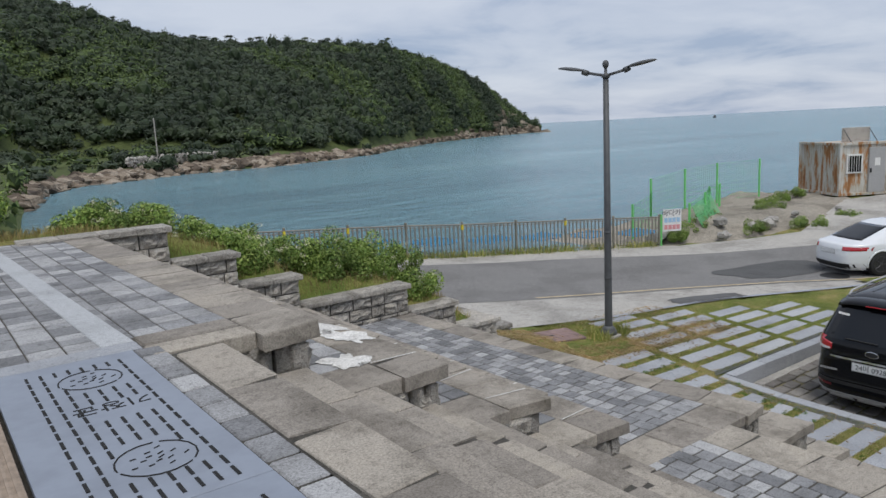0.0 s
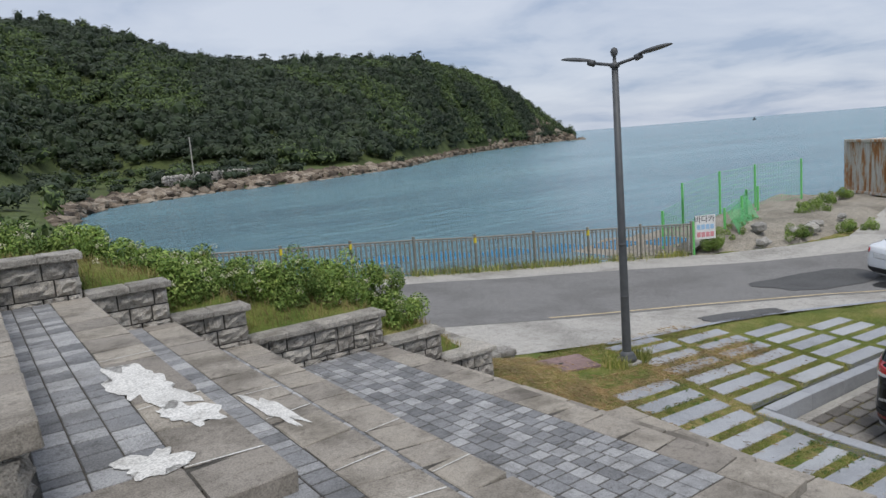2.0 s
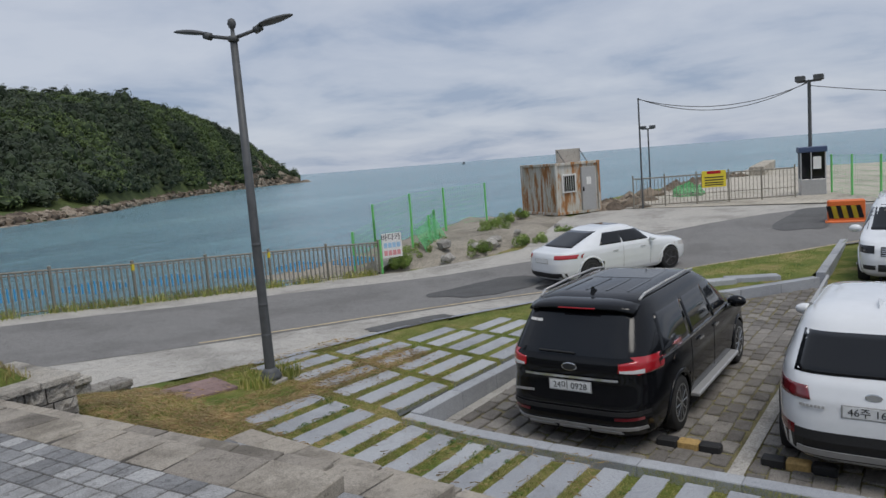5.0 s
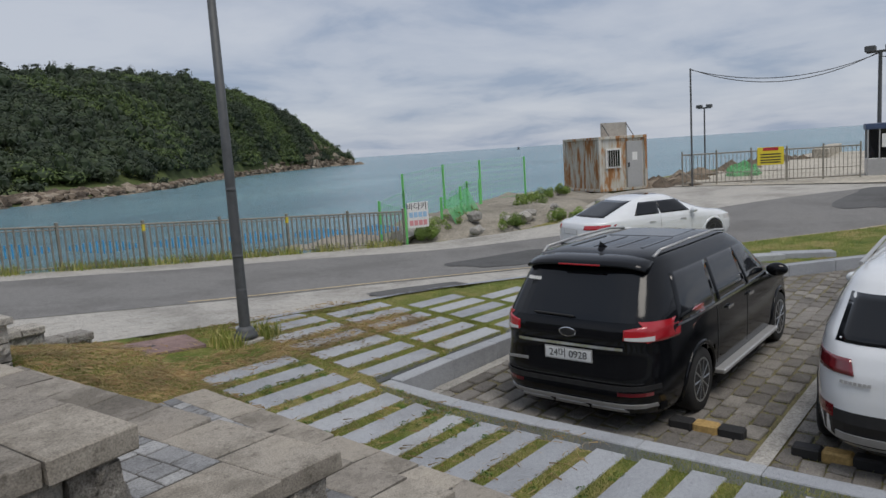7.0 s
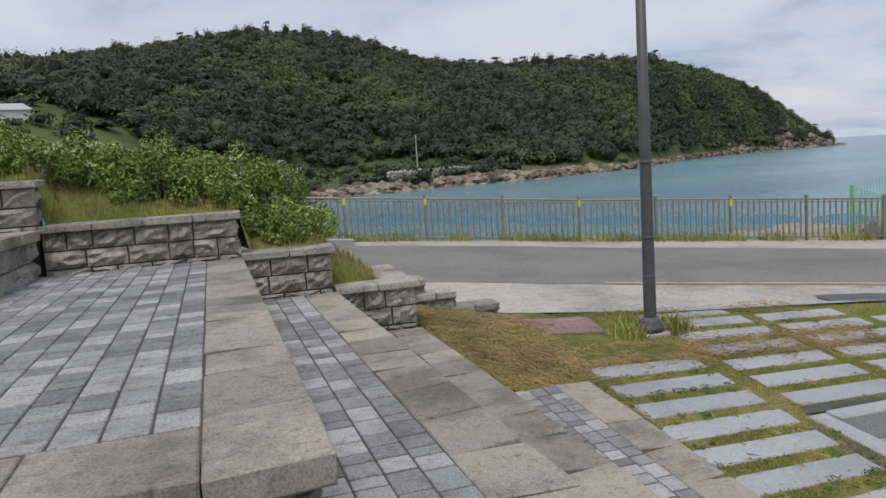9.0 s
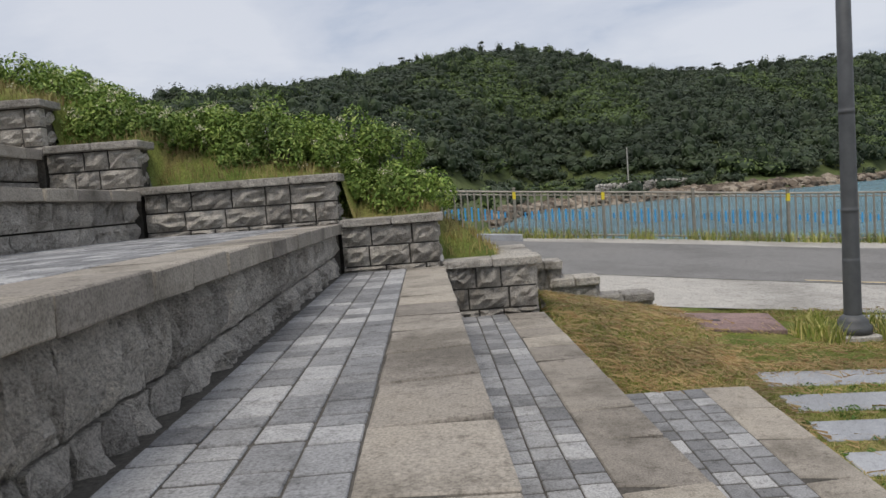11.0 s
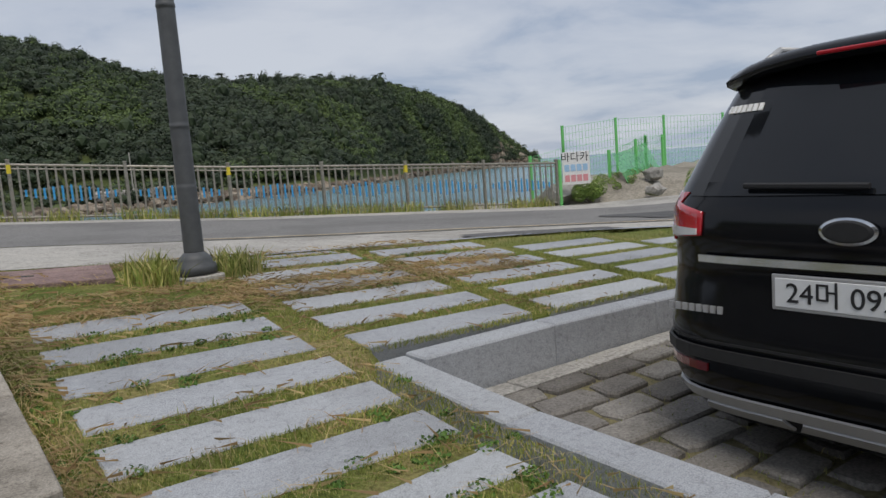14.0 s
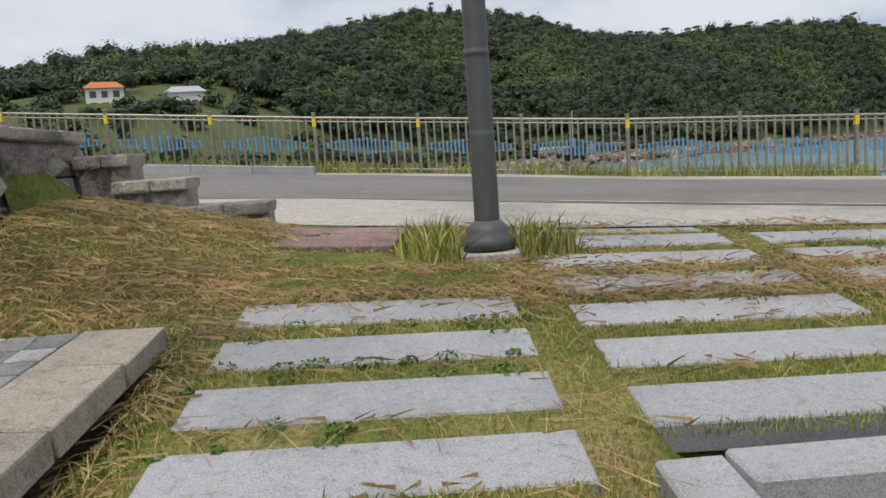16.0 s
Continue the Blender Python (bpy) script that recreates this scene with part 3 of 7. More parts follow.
# ---- plaza inlays ----
for a, b, c, d, nm in ((0.88, 1.03, 3.5, 9.1, "granite_band"), (-3.0, 1.03, 3.345, 3.496, "granite_band")):
    bm = bmesh.new()
    box(bm, a, b, c, d, -0.12, 0.0, 0.004)
    ob = part(nm, bm, M_GRANITE)
    ob.location.z = level(0, (c + d) / 2) + 0.006
    if d - c > 1:
        ob.rotation_euler.x = 0
        for v in ob.data.vertices:
            v.co.x -= 0.026 * (v.co.y - c)
            v.co.z += FALL * ((c + d) / 2 - v.co.y)
    tagged(ob, "pale granite band set in the plaza paving", "paving", kind="structure")
plaza = tagged(part("plaza_paving", prism(-6, 1.3, Y_STAIR + 0.13, 9.2, -0.3, lambda y: level(0, y) - 0.013), M_CORE), "grey paver plaza", "paving", kind="structure")
pave(plaza, 0.9, EDGE[0] - SLAB_W, 3.6, 9.1, lambda y: level(0, y), (0.12, 0.16, 0.2, 0.2), 0.16)
pave(plaza, -0.7, 0.9, 3.5, 9.1, lambda y: level(0, y), (0.12, 0.16, 0.2, 0.2), 0.16)
for yy in (3.18, 3.4):
    pieces_row(plaza, "slab", M_SLAB, 1.04, EDGE[0] - SLAB_W, yy, yy + 0.21, lambda y: level(0, y), 0.09, (0.21,), jag=0.004)

# drain grates along the head of the stairs
zg = level(0, Y_STAIR)


slot_bm = box(bmesh.new(), -0.0055, 0.0055, -0.033, 0.033, 0.002, 0.0065)
slot_me = bpy.data.meshes.new("slot")
slot_bm.to_mesh(slot_me)
slot_me.materials.append(M_HOLE)


def grate_panel(y0, y1):
    g = thing("drain_grate", "grey painted steel drain grate with slotted rows and oval emblems", "grate", "grates at the stair head")
    tray = bmesh.new()
    box(tray, 0.41, 0.98, y0, y1, zg - 0.02, zg + 0.004, 0.002)
    part("plate", tray, M_GRATE, g)
    ovals = (y0 + 0.32, y1 - 0.32)
    text_y = y1 - 0.72
    n = int((y1 - y0 - 0.08) / 0.092)
    for i in range(n):
        y = y0 + 0.07 + i * 0.092
        for j in range(8):
            x = 0.53 + j * 0.052
            e = min(math.hypot((x - 0.74) / 0.14, (y - c) / 0.145) for c in ovals)
            if e < 1.05 or (2 < j < 7 and abs(y - text_y) < 0.1):
                continue
            o = part("slot", slot_me, None, g)
            o.location = (x, y, zg)
    for c in ovals:
        for q in range(18):
            a, b = 2 * math.pi * q / 18, 2 * math.pi * (q + (0.55 if q % 6 == 3 else 1.03)) / 18
            ring = rod(bmesh.new(), (0.74 + 0.12 * math.cos(a), c + 0.125 * math.sin(a), zg + 0.0045), (0.74 + 0.12 * math.cos(b), c + 0.125 * math.sin(b), zg + 0.0045), 0.0032, n=4)
            part("emblem_arc", ring, M_HOLE, g)
        for q in range(14):
            a, r = q * 2.4, 0.16 + 0.055 * q
            x, y = 0.74 + 0.1 * r * math.cos(a), c + 0.105 * r * math.sin(a)
            part("emblem_cut", rod(bmesh.new(), (x - 0.01, y - 0.006 * math.cos(a), zg + 0.0045), (x + 0.008, y + 0.007, zg + 0.0045), 0.003, n=4), M_HOLE, g)
    text_mesh("기장군", 0.1, (0.74, text_y + 0.02, zg + 0.0045), M_HOLE, g, "lettering", "cut lettering", (0, 0, 180), 0.0015)
    return g


cop = tagged(part("paver_strip", prism(0.98, 1.1, Y_SOUTH, 3.34, -0.2, lambda y: zg - 0.007), M_CORE), "single course of grey pavers beside the drain", "paving", kind="structure")
pieces_row(cop, "paver", M_PAVER, 0.985, 1.105, -2.0, 3.34, lambda y: zg, 0.06, (0.2,), jag=0.0012)
for k in range(4):
    grate_panel(1.735 - 1.605 * k, 3.335 - 1.605 * k)
deck = thing("timber_deck", "ribbed brown timber decking boards beside the drain", "deck", kind="structure")
for i in range(6):
    bm = bmesh.new()
    box(bm, 0.40 - 0.145 * (i + 1), 0.40 - 0.145 * i - 0.006, -3, 3.14, zg - 0.03, zg + 0.004, 0.003)
    for q in range(6):
        box(bm, 0.40 - 0.145 * (i + 1) + 0.012 + q * 0.021, 0.40 - 0.145 * (i + 1) + 0.022 + q * 0.021, -3, 3.14, zg, zg + 0.0075)
    part("board", bm, M_WOOD, deck)

# white mortar spilt on the second tier


def spill(name, cx, cy, rx, ry, z, seed, tilt=0.0):
    bm = bmesh.new()
    ring = []
    n = 60
    for i in range(n):
        a = 2 * math.pi * i / n
        w = 1 + 0.75 * noise.noise(Vector((math.cos(a) * 1.6, math.sin(a) * 1.6, seed))) + 0.35 * noise.noise(Vector((math.cos(a) * 5, math.sin(a) * 5, seed + 3)))
        x, y = rx * w * math.cos(a), ry * w * math.sin(a)
        x, y = x * math.cos(tilt) - y * math.sin(tilt), x * math.sin(tilt) + y * math.cos(tilt)
        ring.append(bm.verts.new((cx + x, cy + y, 0)))
    bm.faces.new(ring)
    bmesh.ops.triangulate(bm, faces=bm.faces[:])
    for v in bm.verts:
        v.co.z = level(z, v.co.y) + 0.0055
    return tagged(part(name, bm, M_MORTAR), "splash of dried white mortar on the paving", "mortar stain", "mortar stains", kind="structure")


spill("mortar_stain", 2.44, 4.85, 0.16, 0.5, 1, 1.3, 0.05)
spill("mortar_stain", 2.52, 4.15, 0.10, 0.26, 1, 4.1, 0.2)
spill("mortar_stain", 2.26, 3.66, 0.14, 0.15, 1, 7.7, 0.3)
spill("mortar_stain", 3.24, 5.0, 0.06, 0.42, 2, 9.2, 0.1)

# ---- granite stepping slabs in the turf ----


def slab_set(x0, x1, rows, label):
    for y in rows:
        bm = bmesh.new()
        w, h = x1 - x0, 0.275
        box(bm, -w / 2, w / 2, -h / 2, h / 2, -0.1, 0, 0.006)
        ob = part("stepping_slab", bm, M_GRANITE)
        zc = ground_z((x0 + x1) / 2, y)
        slope = math.atan((ground_z(x0, y + 0.1) - ground_z(x0, y - 0.1)) / 0.2)
        cross = math.atan((ground_z(x1, y) - ground_z(x0, y)) / w)
        ob.matrix_basis = Matrix.Translation(((x0 + x1) / 2, y, zc + 0.008)) @ Euler((slope, -cross, RNG.uniform(-0.008, 0.008))).to_matrix().to_4x4()
        tagged(ob, label, "stepping slab", "granite slabs in the turf")


ROW0 = 5.15
slab_set(9.25, 10.47, [ROW0 + 0.42 * i for i in range(-22, 7)], "pale granite stepping slab sunk in turf")
slab_set(10.7, 11.92, [6.68 + 0.42 * i for i in range(0, 7)], "pale granite stepping slab sunk in turf")
slab_set(12.12, 13.3, [6.68 + 0.42 * i for i in range(0, 6)], "pale granite stepping slab sunk in turf")
slab_set(13.5, 14.7, [6.68 + 0.42 * i for i in range(0, 5)], "pale granite stepping slab sunk in turf")
slab_set(14.9, 16.1, [6.68 + 0.42 * i for i in range(0, 4)], "pale granite stepping slab sunk in turf")


# ---- kerb and car park ----
def kerb(name, a, b, width, z_top, z_bot, label):
    a, b = Vector(a), Vector(b)
    d = b - a
    n = max(1, int(round(d.length / 1.0)))
    k = thing(name, label, "kerb", kind="structure")
    ang = math.atan2(d.y, d.x)
    for i in range(n):
        c = a + d * ((i + 0.5) / n)
        bm = bmesh.new()
        box(bm, -d.length / n / 2 + 0.002, d.length / n / 2 - 0.002, -width / 2, width / 2, z_bot, z_bot + 1, 0.01)
        for v in bm.verts:
            if v.co.z > z_bot + 0.5:
                v.co.z += z_top(c.x + v.co.x * math.cos(ang), c.y + v.co.x * math.sin(ang)) - z_bot - 1
        ob = part("kerbstone", bm, M_GRANITE, k)
        ob.matrix_basis = Matrix.Translation((c.x, c.y, 0)) @ Matrix.Rotation(ang, 4, "Z")
    return k


kerb("kerb", (10.76, 6.44), (10.76, -6.0), 0.2, lambda x, y: min(ground_z(x, y), -3.33) + 0.005, -3.9, "pale granite kerb around the car park")
kerb("kerb", (10.86, 6.34), (17.5, 6.34), 0.2, lambda x, y: min(ground_z(x, 6.45), -3.31) + 0.0, -3.9, "pale granite kerb around the car park")
lot = tagged(part("car_park", sheet(axis([(10.8, 22.5, 0.9)]), axis([(-7, 6.25, 0.9)]), lambda x, y: park_z(x, y) - 0.012), M_BED), "car park bedding of grit and weeds between setts", "car park", kind="structure")

gut = thing("gutter", "pale concrete gutter slabs at the foot of the kerb", "gutter", kind="structure")
for i in range(14):
    ob = part("gutter_slab", piece_mesh("gutter_slab", 0.44, 0.16, 0.05, M_CONC, 500 + i, 0.006, 0.004), None, gut)
    ob.location = (11.15 + 0.45 * i, 6.14, park_z(11.2, 6.14) + 0.015)

edging = ribbon("kerb", axis([(10.9, 20.0, 0.35)]), lambda x: verge_near(x) - 0.14, lambda x: verge_near(x) - 0.01, 0.02, M_GRANITE, "pale granite edging between turf and apron", "kerb", cells=1)

# ---- street lamp ----
LX, LY = 10.46, 8.6
lz = ground_z(LX, LY)
lamp = thing("street_lamp", "dark grey steel street lamp with two arms and a ball finial", "street lamp")
bm = bmesh.new()
box(bm, LX - 0.17, LX + 0.17, LY - 0.17, LY + 0.17, lz - 0.2, lz + 0.02, 0.01)
part("footing", bm, M_CONC, lamp, "square concrete footing")
bm = bmesh.new()
lathe(bm, [(0.15, 0.03), (0.155, 0.06), (0.15, 0.09), (0.125, 0.11), (0.125, 0.135), (0.1, 0.165), (0.075, 0.19)], 28, (LX, LY, lz))
smooth(part("base_flange", bm, M_GREYMETAL, lamp))
TOPZ = 2.0
bm = bmesh.new()
lathe(bm, [(0.072, 0.18), (0.072, 0.2), (0.071, 0.66), (0.071, 0.68), (0.0695, 0.682), (0.0695, 0.7), (0.068, 1.08), (0.068, 1.1), (0.070, 1.102), (0.070, 1.12), (0.067, 1.125), (0.067, 1.145), (0.064, 1.93), (0.064, 1.95), (0.067, 1.952), (0.067, 1.975), (0.063, 1.98), (0.063, 2.0), (0.05, TOPZ - lz - 0.25)], 28, (LX, LY, lz))
smooth(part("pole", bm, M_GREYMETAL, lamp))
bm = bmesh.new()
lathe(bm, [(0.06, -0.27), (0.075, -0.26), (0.075, -0.2), (0.03, -0.19), (0.025, -0.1), (0.045, -0.08), (0.06, -0.03), (0.045, 0.02), (0.01, 0.04)], 20, (LX, LY, TOPZ))
smooth(part("finial", bm, M_GREYMETAL, lamp))
ARM = Vector((math.cos(radians(-72)), math.sin(radians(-72)), 0))
for s in (1, -1):
    a = Vector((LX, LY, TOPZ - 0.23))
    d = ARM * s
    bm = bmesh.new()
    rod(bm, a, a + d * 0.36 + Vector((0, 0, 0.075)), 0.026, 0.024, 12)
    rod(bm, a + d * 0.34 + Vector((0, 0, 0.065)), a + d * 0.44 + Vector((0, 0, 0.1)), 0.05, 0.05, 14)
    arm = smooth(part("arm", bm, M_GREYMETAL, lamp))
    bm = bmesh.new()
    bmesh.ops.create_uvsphere(bm, u_segments=18, v_segments=10, radius=1.0)
    for v in bm.verts:
        v.co.z = v.co.z * (0.045 if v.co.z > 0 else 0.02)
        v.co.x *= 0.27
        v.co.y *= 0.115 * (1.0 - 0.35 * (v.co.x / 0.27))
    bm.transform(Matrix.Translation(a + d * 0.66 + Vector((0, 0, 0.155))) @ Matrix.Rotation(math.atan2(d.y, d.x), 4, "Z") @ Matrix.Rotation(radians(-9), 4, "Y"))
    head = smooth(part("lamp_head", bm, M_GREYMETAL, arm))

# ---- roadside fence ----
F_H = 1.08
arc = [(x, fence_y(x)) for x in np.arange(-40, 21.3, 0.1)]
fence = thing("fence", "stainless steel roadside fence with blue bars, rings and yellow bands", "fence", kind="structure")
post_me = box(bmesh.new(), -0.03, 0.03, -0.03, 0.03, -0.1, F_H, 0.004)
box(post_me, -0.035, 0.035, -0.035, 0.035, F_H, F_H + 0.035, 0.006)
pm = bpy.data.meshes.new("post")
post_me.to_mesh(pm)
pm.materials.append(M_STEEL)
bm = bmesh.new()
box(bm, -0.033, 0.033, -0.033, 0.033, 0.86, 1.02)
ym = bpy.data.meshes.new("yellow_band")
bm.to_mesh(ym)
ym.materials.append(M_YELLOW)
bm = bmesh.new()
box(bm, -0.018, 0.018, -0.012, 0.012, 0.1, 1.0)
bar_me = bpy.data.meshes.new("bar")
bm.to_mesh(bar_me)
bar_me.materials.append(M_STEEL)
bm = bmesh.new()
rod(bm, (0, 0, -0.13), (0, 0, 0.13), 0.02, n=8)
blue_me = bpy.data.meshes.new("blue_bar")
bm.to_mesh(blue_me)
blue_me.materials.append(M_BLUE)
bm = bmesh.new()
for q in range(12):
    a, b = math.pi + math.pi * q / 12, math.pi + math.pi * (q + 1) / 12
    rod(bm, (0.1 * math.cos(a), 0, 0.66 + 0.1 * math.sin(a)), (0.1 * math.cos(b), 0, 0.66 + 0.1 * math.sin(b)), 0.009, n=5)
ring_me = bpy.data.meshes.new("ring")
bm.to_mesh(ring_me)
ring_me.materials.append(M_STEEL)
PX = [21.27, 19.45, 17.65, 15.85, 14.01, 12.17, 10.27, 8.35, 6.45, 4.55, 2.65, 0.75, -1.15, -3.05, -4.95, -6.85, -8.75, -10.65]
for i, x in enumerate(PX):
    m = Matrix.Translation((x, fence_y(x), road_z(x)))
    p = part("post", pm, None, fence)
    p.matrix_basis = m
    if i >= 2 and i not in (3, 5):
        part("yellow_band", ym, None, p, "yellow reflective band")
    if i + 1 < len(PX):
        a = Vector((x, fence_y(x), road_z(x)))
        x2 = PX[i + 1]
        b = Vector((x2, fence_y(x2), road_z(x2)))
        bm = bmesh.new()
        for h, r in ((F_H - 0.06, 0.024), (0.95, 0.014), (0.08, 0.022)):
            rod(bm, a + Vector((0, 0, h)), b + Vector((0, 0, h)), r, n=8)
        part("rails", bm, M_STEEL, fence)
        ang = math.atan2(b.y - a.y, b.x - a.x)
        near = -3 < x
        nb = 13
        if near:
            for j in range(1, nb):
                c = a.lerp(b, j / nb)
                mm = Matrix.Translation(c) @ Matrix.Rotation(ang, 4, "Z")
                o = part("bar", bar_me, None, fence)
                o.matrix_basis = mm
                gap = Matrix.Translation(a.lerp(b, (j + 0.5) / nb)) @ Matrix.Rotation(ang, 4, "Z")
                reach = 1.0 - abs(j + 0.5 - nb / 2) / (nb / 2)
                if reach > 0.2:
                    o2 = part("blue_bar", blue_me, None, fence, "sky-blue painted bar")
                    o2.matrix_basis = gap @ Matrix.Translation((0, 0, 0.51)) @ Matrix.Diagonal((1, 1, 0.25 + reach, 1))
                if j < nb - 1:
                    rise_by = 0.10 * (1 - reach)
                    o3 = part("ring", ring_me, None, fence)
                    o3.matrix_basis = gap @ Matrix.Translation((0, 0, 0.06 - rise_by)) @ Matrix.Diagonal((0.72, 1, 1, 1))
                    o4 = part("ring", ring_me, None, fence)
                    o4.matrix_basis = gap @ Matrix.Translation((0, 0, 0.96 + rise_by)) @ Matrix.Diagonal((0.72, 1, -1, 1))

# ---- headland across the bay ----
HC = (8.0, 3.0)
AZ = [43, 45.3, 46.9, 48.5, 50.4, 52.9, 57.4, 61.8, 68.7, 75.3, 79, 83, 88.5, 93, 97, 102, 107, 111, 118, 130, 150, 175]
EL = [-1.2, -0.7, 0.1, 1.45, 3.15, 4.5, 6.15, 6.55, 6.65, 7.5, 8.9, 9.95, 10.2, 9.5, 8.9, 8.2, 7.8, 7.6, 6.2, 5, 3.5, 3]
SAZ = [43, 45.3, 47.7, 51.8, 55.5, 60, 63.4, 68.4, 75, 79, 83, 86, 90, 100, 175]
SR = [600, 575, 560, 446, 352, 237, 212, 190, 178, 165, 158, 130, 70, 45, 45]
RAZ = [43, 48.5, 52.9, 57.4, 62, 69, 75, 83, 93, 102, 118, 150, 175]
RR = [615, 590, 500, 440, 400, 370, 385, 430, 440, 430, 360, 300, 300]


def head_z(az, r):
    """Height of the headland at a bearing and distance from the terraces."""
    s, rr = float(np.interp(az, SAZ, SR)), float(np.interp(az, RAZ, RR))
    top = -1.3 + rr * math.tan(radians(float(np.interp(az, AZ, EL))))
    if r < s or az < 46.1:
        return SEA_Z - 1.5 - 0.02 * abs(s - r)
    q = (r - s) / (rr - s)
    flat = float(np.interp(az, [43, 60, 68, 75, 84, 95, 104, 120], [0.03, 0.08, 0.16, 0.24, 0.3, 0.26, 0.16, 0.14]))
    x, y = HC[0] + r * math.cos(radians(az)), HC[1] + r * math.sin(radians(az))
    rough = noise.noise(Vector((x * 0.02, y * 0.02, 1.0)))
    if q < flat:
        z = SEA_Z + 0.4 + 4.2 * (q / flat) ** 0.7 * (0.4 + 0.6 * clamp((az - 60) / 15)) + 0.5 * rough
    elif q <= 1:
        f = (q - flat) / (1 - flat)
        low = SEA_Z + 4.6 * (0.4 + 0.6 * clamp((az - 60) / 15)) + 0.5 * rough
        z = low + (top - low) * (0.55 * f + 0.45 * math.sin(f * math.pi / 2)) + 3.0 * rough * f * (1 - f) * 3
    else:
        z = top - (r - rr) * 0.25
    return max(z, SEA_Z - 4)


M_HILL = leafy("hill_ground", (0.05, 0.07, 0.02), (0.06, 0.085, 0.025), (0.08, 0.1, 0.03))
M_MEADOW = stone("meadow", (0.07, 0.095, 0.03), (0.095, 0.12, 0.038), (0.14, 0.145, 0.06), 0.2, 2.0, 0.1, 0.6)
bm = bmesh.new()
azs = np.linspace(43, 175, 200)
grid = []
for a in azs:
    s, rr = float(np.interp(a, SAZ, SR)), float(np.interp(a, RAZ, RR))
    rs = [s - 25, s - 4, s + 1] + [s + (rr - s) * (i / 22) ** 1.15 for i in range(1, 23)] + [rr + 40, rr + 160]
    grid.append([bm.verts.new((HC[0] + r * math.cos(radians(a)), HC[1] + r * math.sin(radians(a)), head_z(a, r))) for r in rs])
for p, q in zip(grid, grid[1:]):
    for j in range(len(p) - 1):
        bm.faces.new((p[j], p[j + 1], q[j + 1], q[j]))
bmesh.ops.recalc_face_normals(bm, faces=bm.faces[:])
hill = part("headland", bm, M_MEADOW)
tagged(smooth(hill), "wooded headland with grassy foot across the bay", "headland", kind="structure")


def leaf_cloud(clumps, leaf, per, seed, flat=0.75):
    """Crowns of many small leaf cards round clump centres (x, y, z, rx, rz)."""
    r = np.random.RandomState(seed)
    n = len(clumps) * per
    c = np.repeat(np.array(clumps, dtype=float), per, axis=0)
    d = r.normal(size=(n, 3))
    d /= np.linalg.norm(d, axis=1)[:, None]
    rad = r.uniform(0.62, 1.05, n) ** 0.6
    p = c[:, :3] + d * np.stack([c[:, 3] * rad, c[:, 3] * rad, c[:, 4] * rad], 1)
    nrm = d * 0.8 + r.normal(size=(n, 3)) * 0.55 + np.array([0, 0, 0.35])
    nrm /= np.linalg.norm(nrm, axis=1)[:, None]
    t = np.cross(nrm, r.normal(size=(n, 3)))
    t /= np.linalg.norm(t, axis=1)[:, None]
    b = np.cross(nrm, t)
    size = leaf * r.uniform(0.6, 1.3, n)[:, None] * (c[:, 5:6] if c.shape[1] > 5 else 1.0)
    v = np.stack([p - t * size, p + b * size * flat * 0.5, p + t * size, p - b * size * flat * 0.5], 1).reshape(-1, 3)
    f = np.arange(n * 4).reshape(-1, 4)
    me = bpy.data.meshes.new("leaves")
    me.from_pydata(v.tolist(), [], f.tolist())
    return me


# woods: crowns over the hill, darker pines with paler broadleaf patches
M_PINE = leafy("hill_pine", (0.030, 0.044, 0.031), (0.052, 0.069, 0.045), (0.088, 0.105, 0.062))
M_BROAD = leafy("hill_broadleaf", (0.055, 0.08, 0.034), (0.095, 0.135, 0.048), (0.165, 0.215, 0.068))
rt = random.Random(11)
pines, broads, trunks = [], [], []
while len(pines) + len(broads) < 7500:
    a = rt.uniform(46.2, 122)
    s, rr = float(np.interp(a, SAZ, SR)), float(np.interp(a, RAZ, RR))
    q = rt.uniform(0.0, 1.06) ** 0.85
    edge = float(np.interp(a, [43, 60, 68, 75, 84, 95, 105, 122], [0.1, 0.11, 0.15, 0.27, 0.31, 0.31, 0.42, 0.5])) + 0.03 * noise.noise(Vector((a * 0.4, 0, 5)))
    if q < edge and rt.random() > (0.1 if a > 70 else 0.06):
        continue
    r = s + (rr - s) * q
    x, y = HC[0] + r * math.cos(radians(a)), HC[1] + r * math.sin(radians(a))
    z = head_z(a, r)
    kind = noise.noise(Vector((x * 0.022, y * 0.022, 3.0))) + 0.35 * noise.noise(Vector((x * 0.1, y * 0.1, 8.0)))
    h = rt.uniform(2.8, 5.6) * (0.75 if q > 0.97 else 1.0) * (0.6 if q < edge else 1.0)
    w = rt.uniform(2.2, 5.2) * (0.8 if q < edge else 1.0)
    if rt.random() < 0.1:
        h, w = h * 1.7, w * 0.8
    lead = (x, y, z + h * 0.55, w, h * 0.5, 0.7 + w / 9)
    (broads if kind > 0.12 else pines).append(lead)
    if q > 0.94 and rt.random() < 0.5:
        pines.append((x + rt.uniform(-1, 1), y, z + h * 1.0, w * 0.75, 0.7, 0.6))
woods = [("pine_wood", pines, M_PINE, "dark pine wood covering the headland"), ("broadleaf_wood", broads, M_BROAD, "paler green broadleaf patches among the pines")]
for nm, cl, mt, lab in woods:
    tagged(part(nm, leaf_cloud(cl, 0.56, 92, 5), mt), lab, "wood", kind="stuff")
# dark blobs inside each crown; shade among leaves is put in their colour
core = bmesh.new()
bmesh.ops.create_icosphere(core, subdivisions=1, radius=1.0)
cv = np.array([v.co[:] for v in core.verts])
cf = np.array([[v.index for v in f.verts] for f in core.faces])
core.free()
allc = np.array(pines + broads)
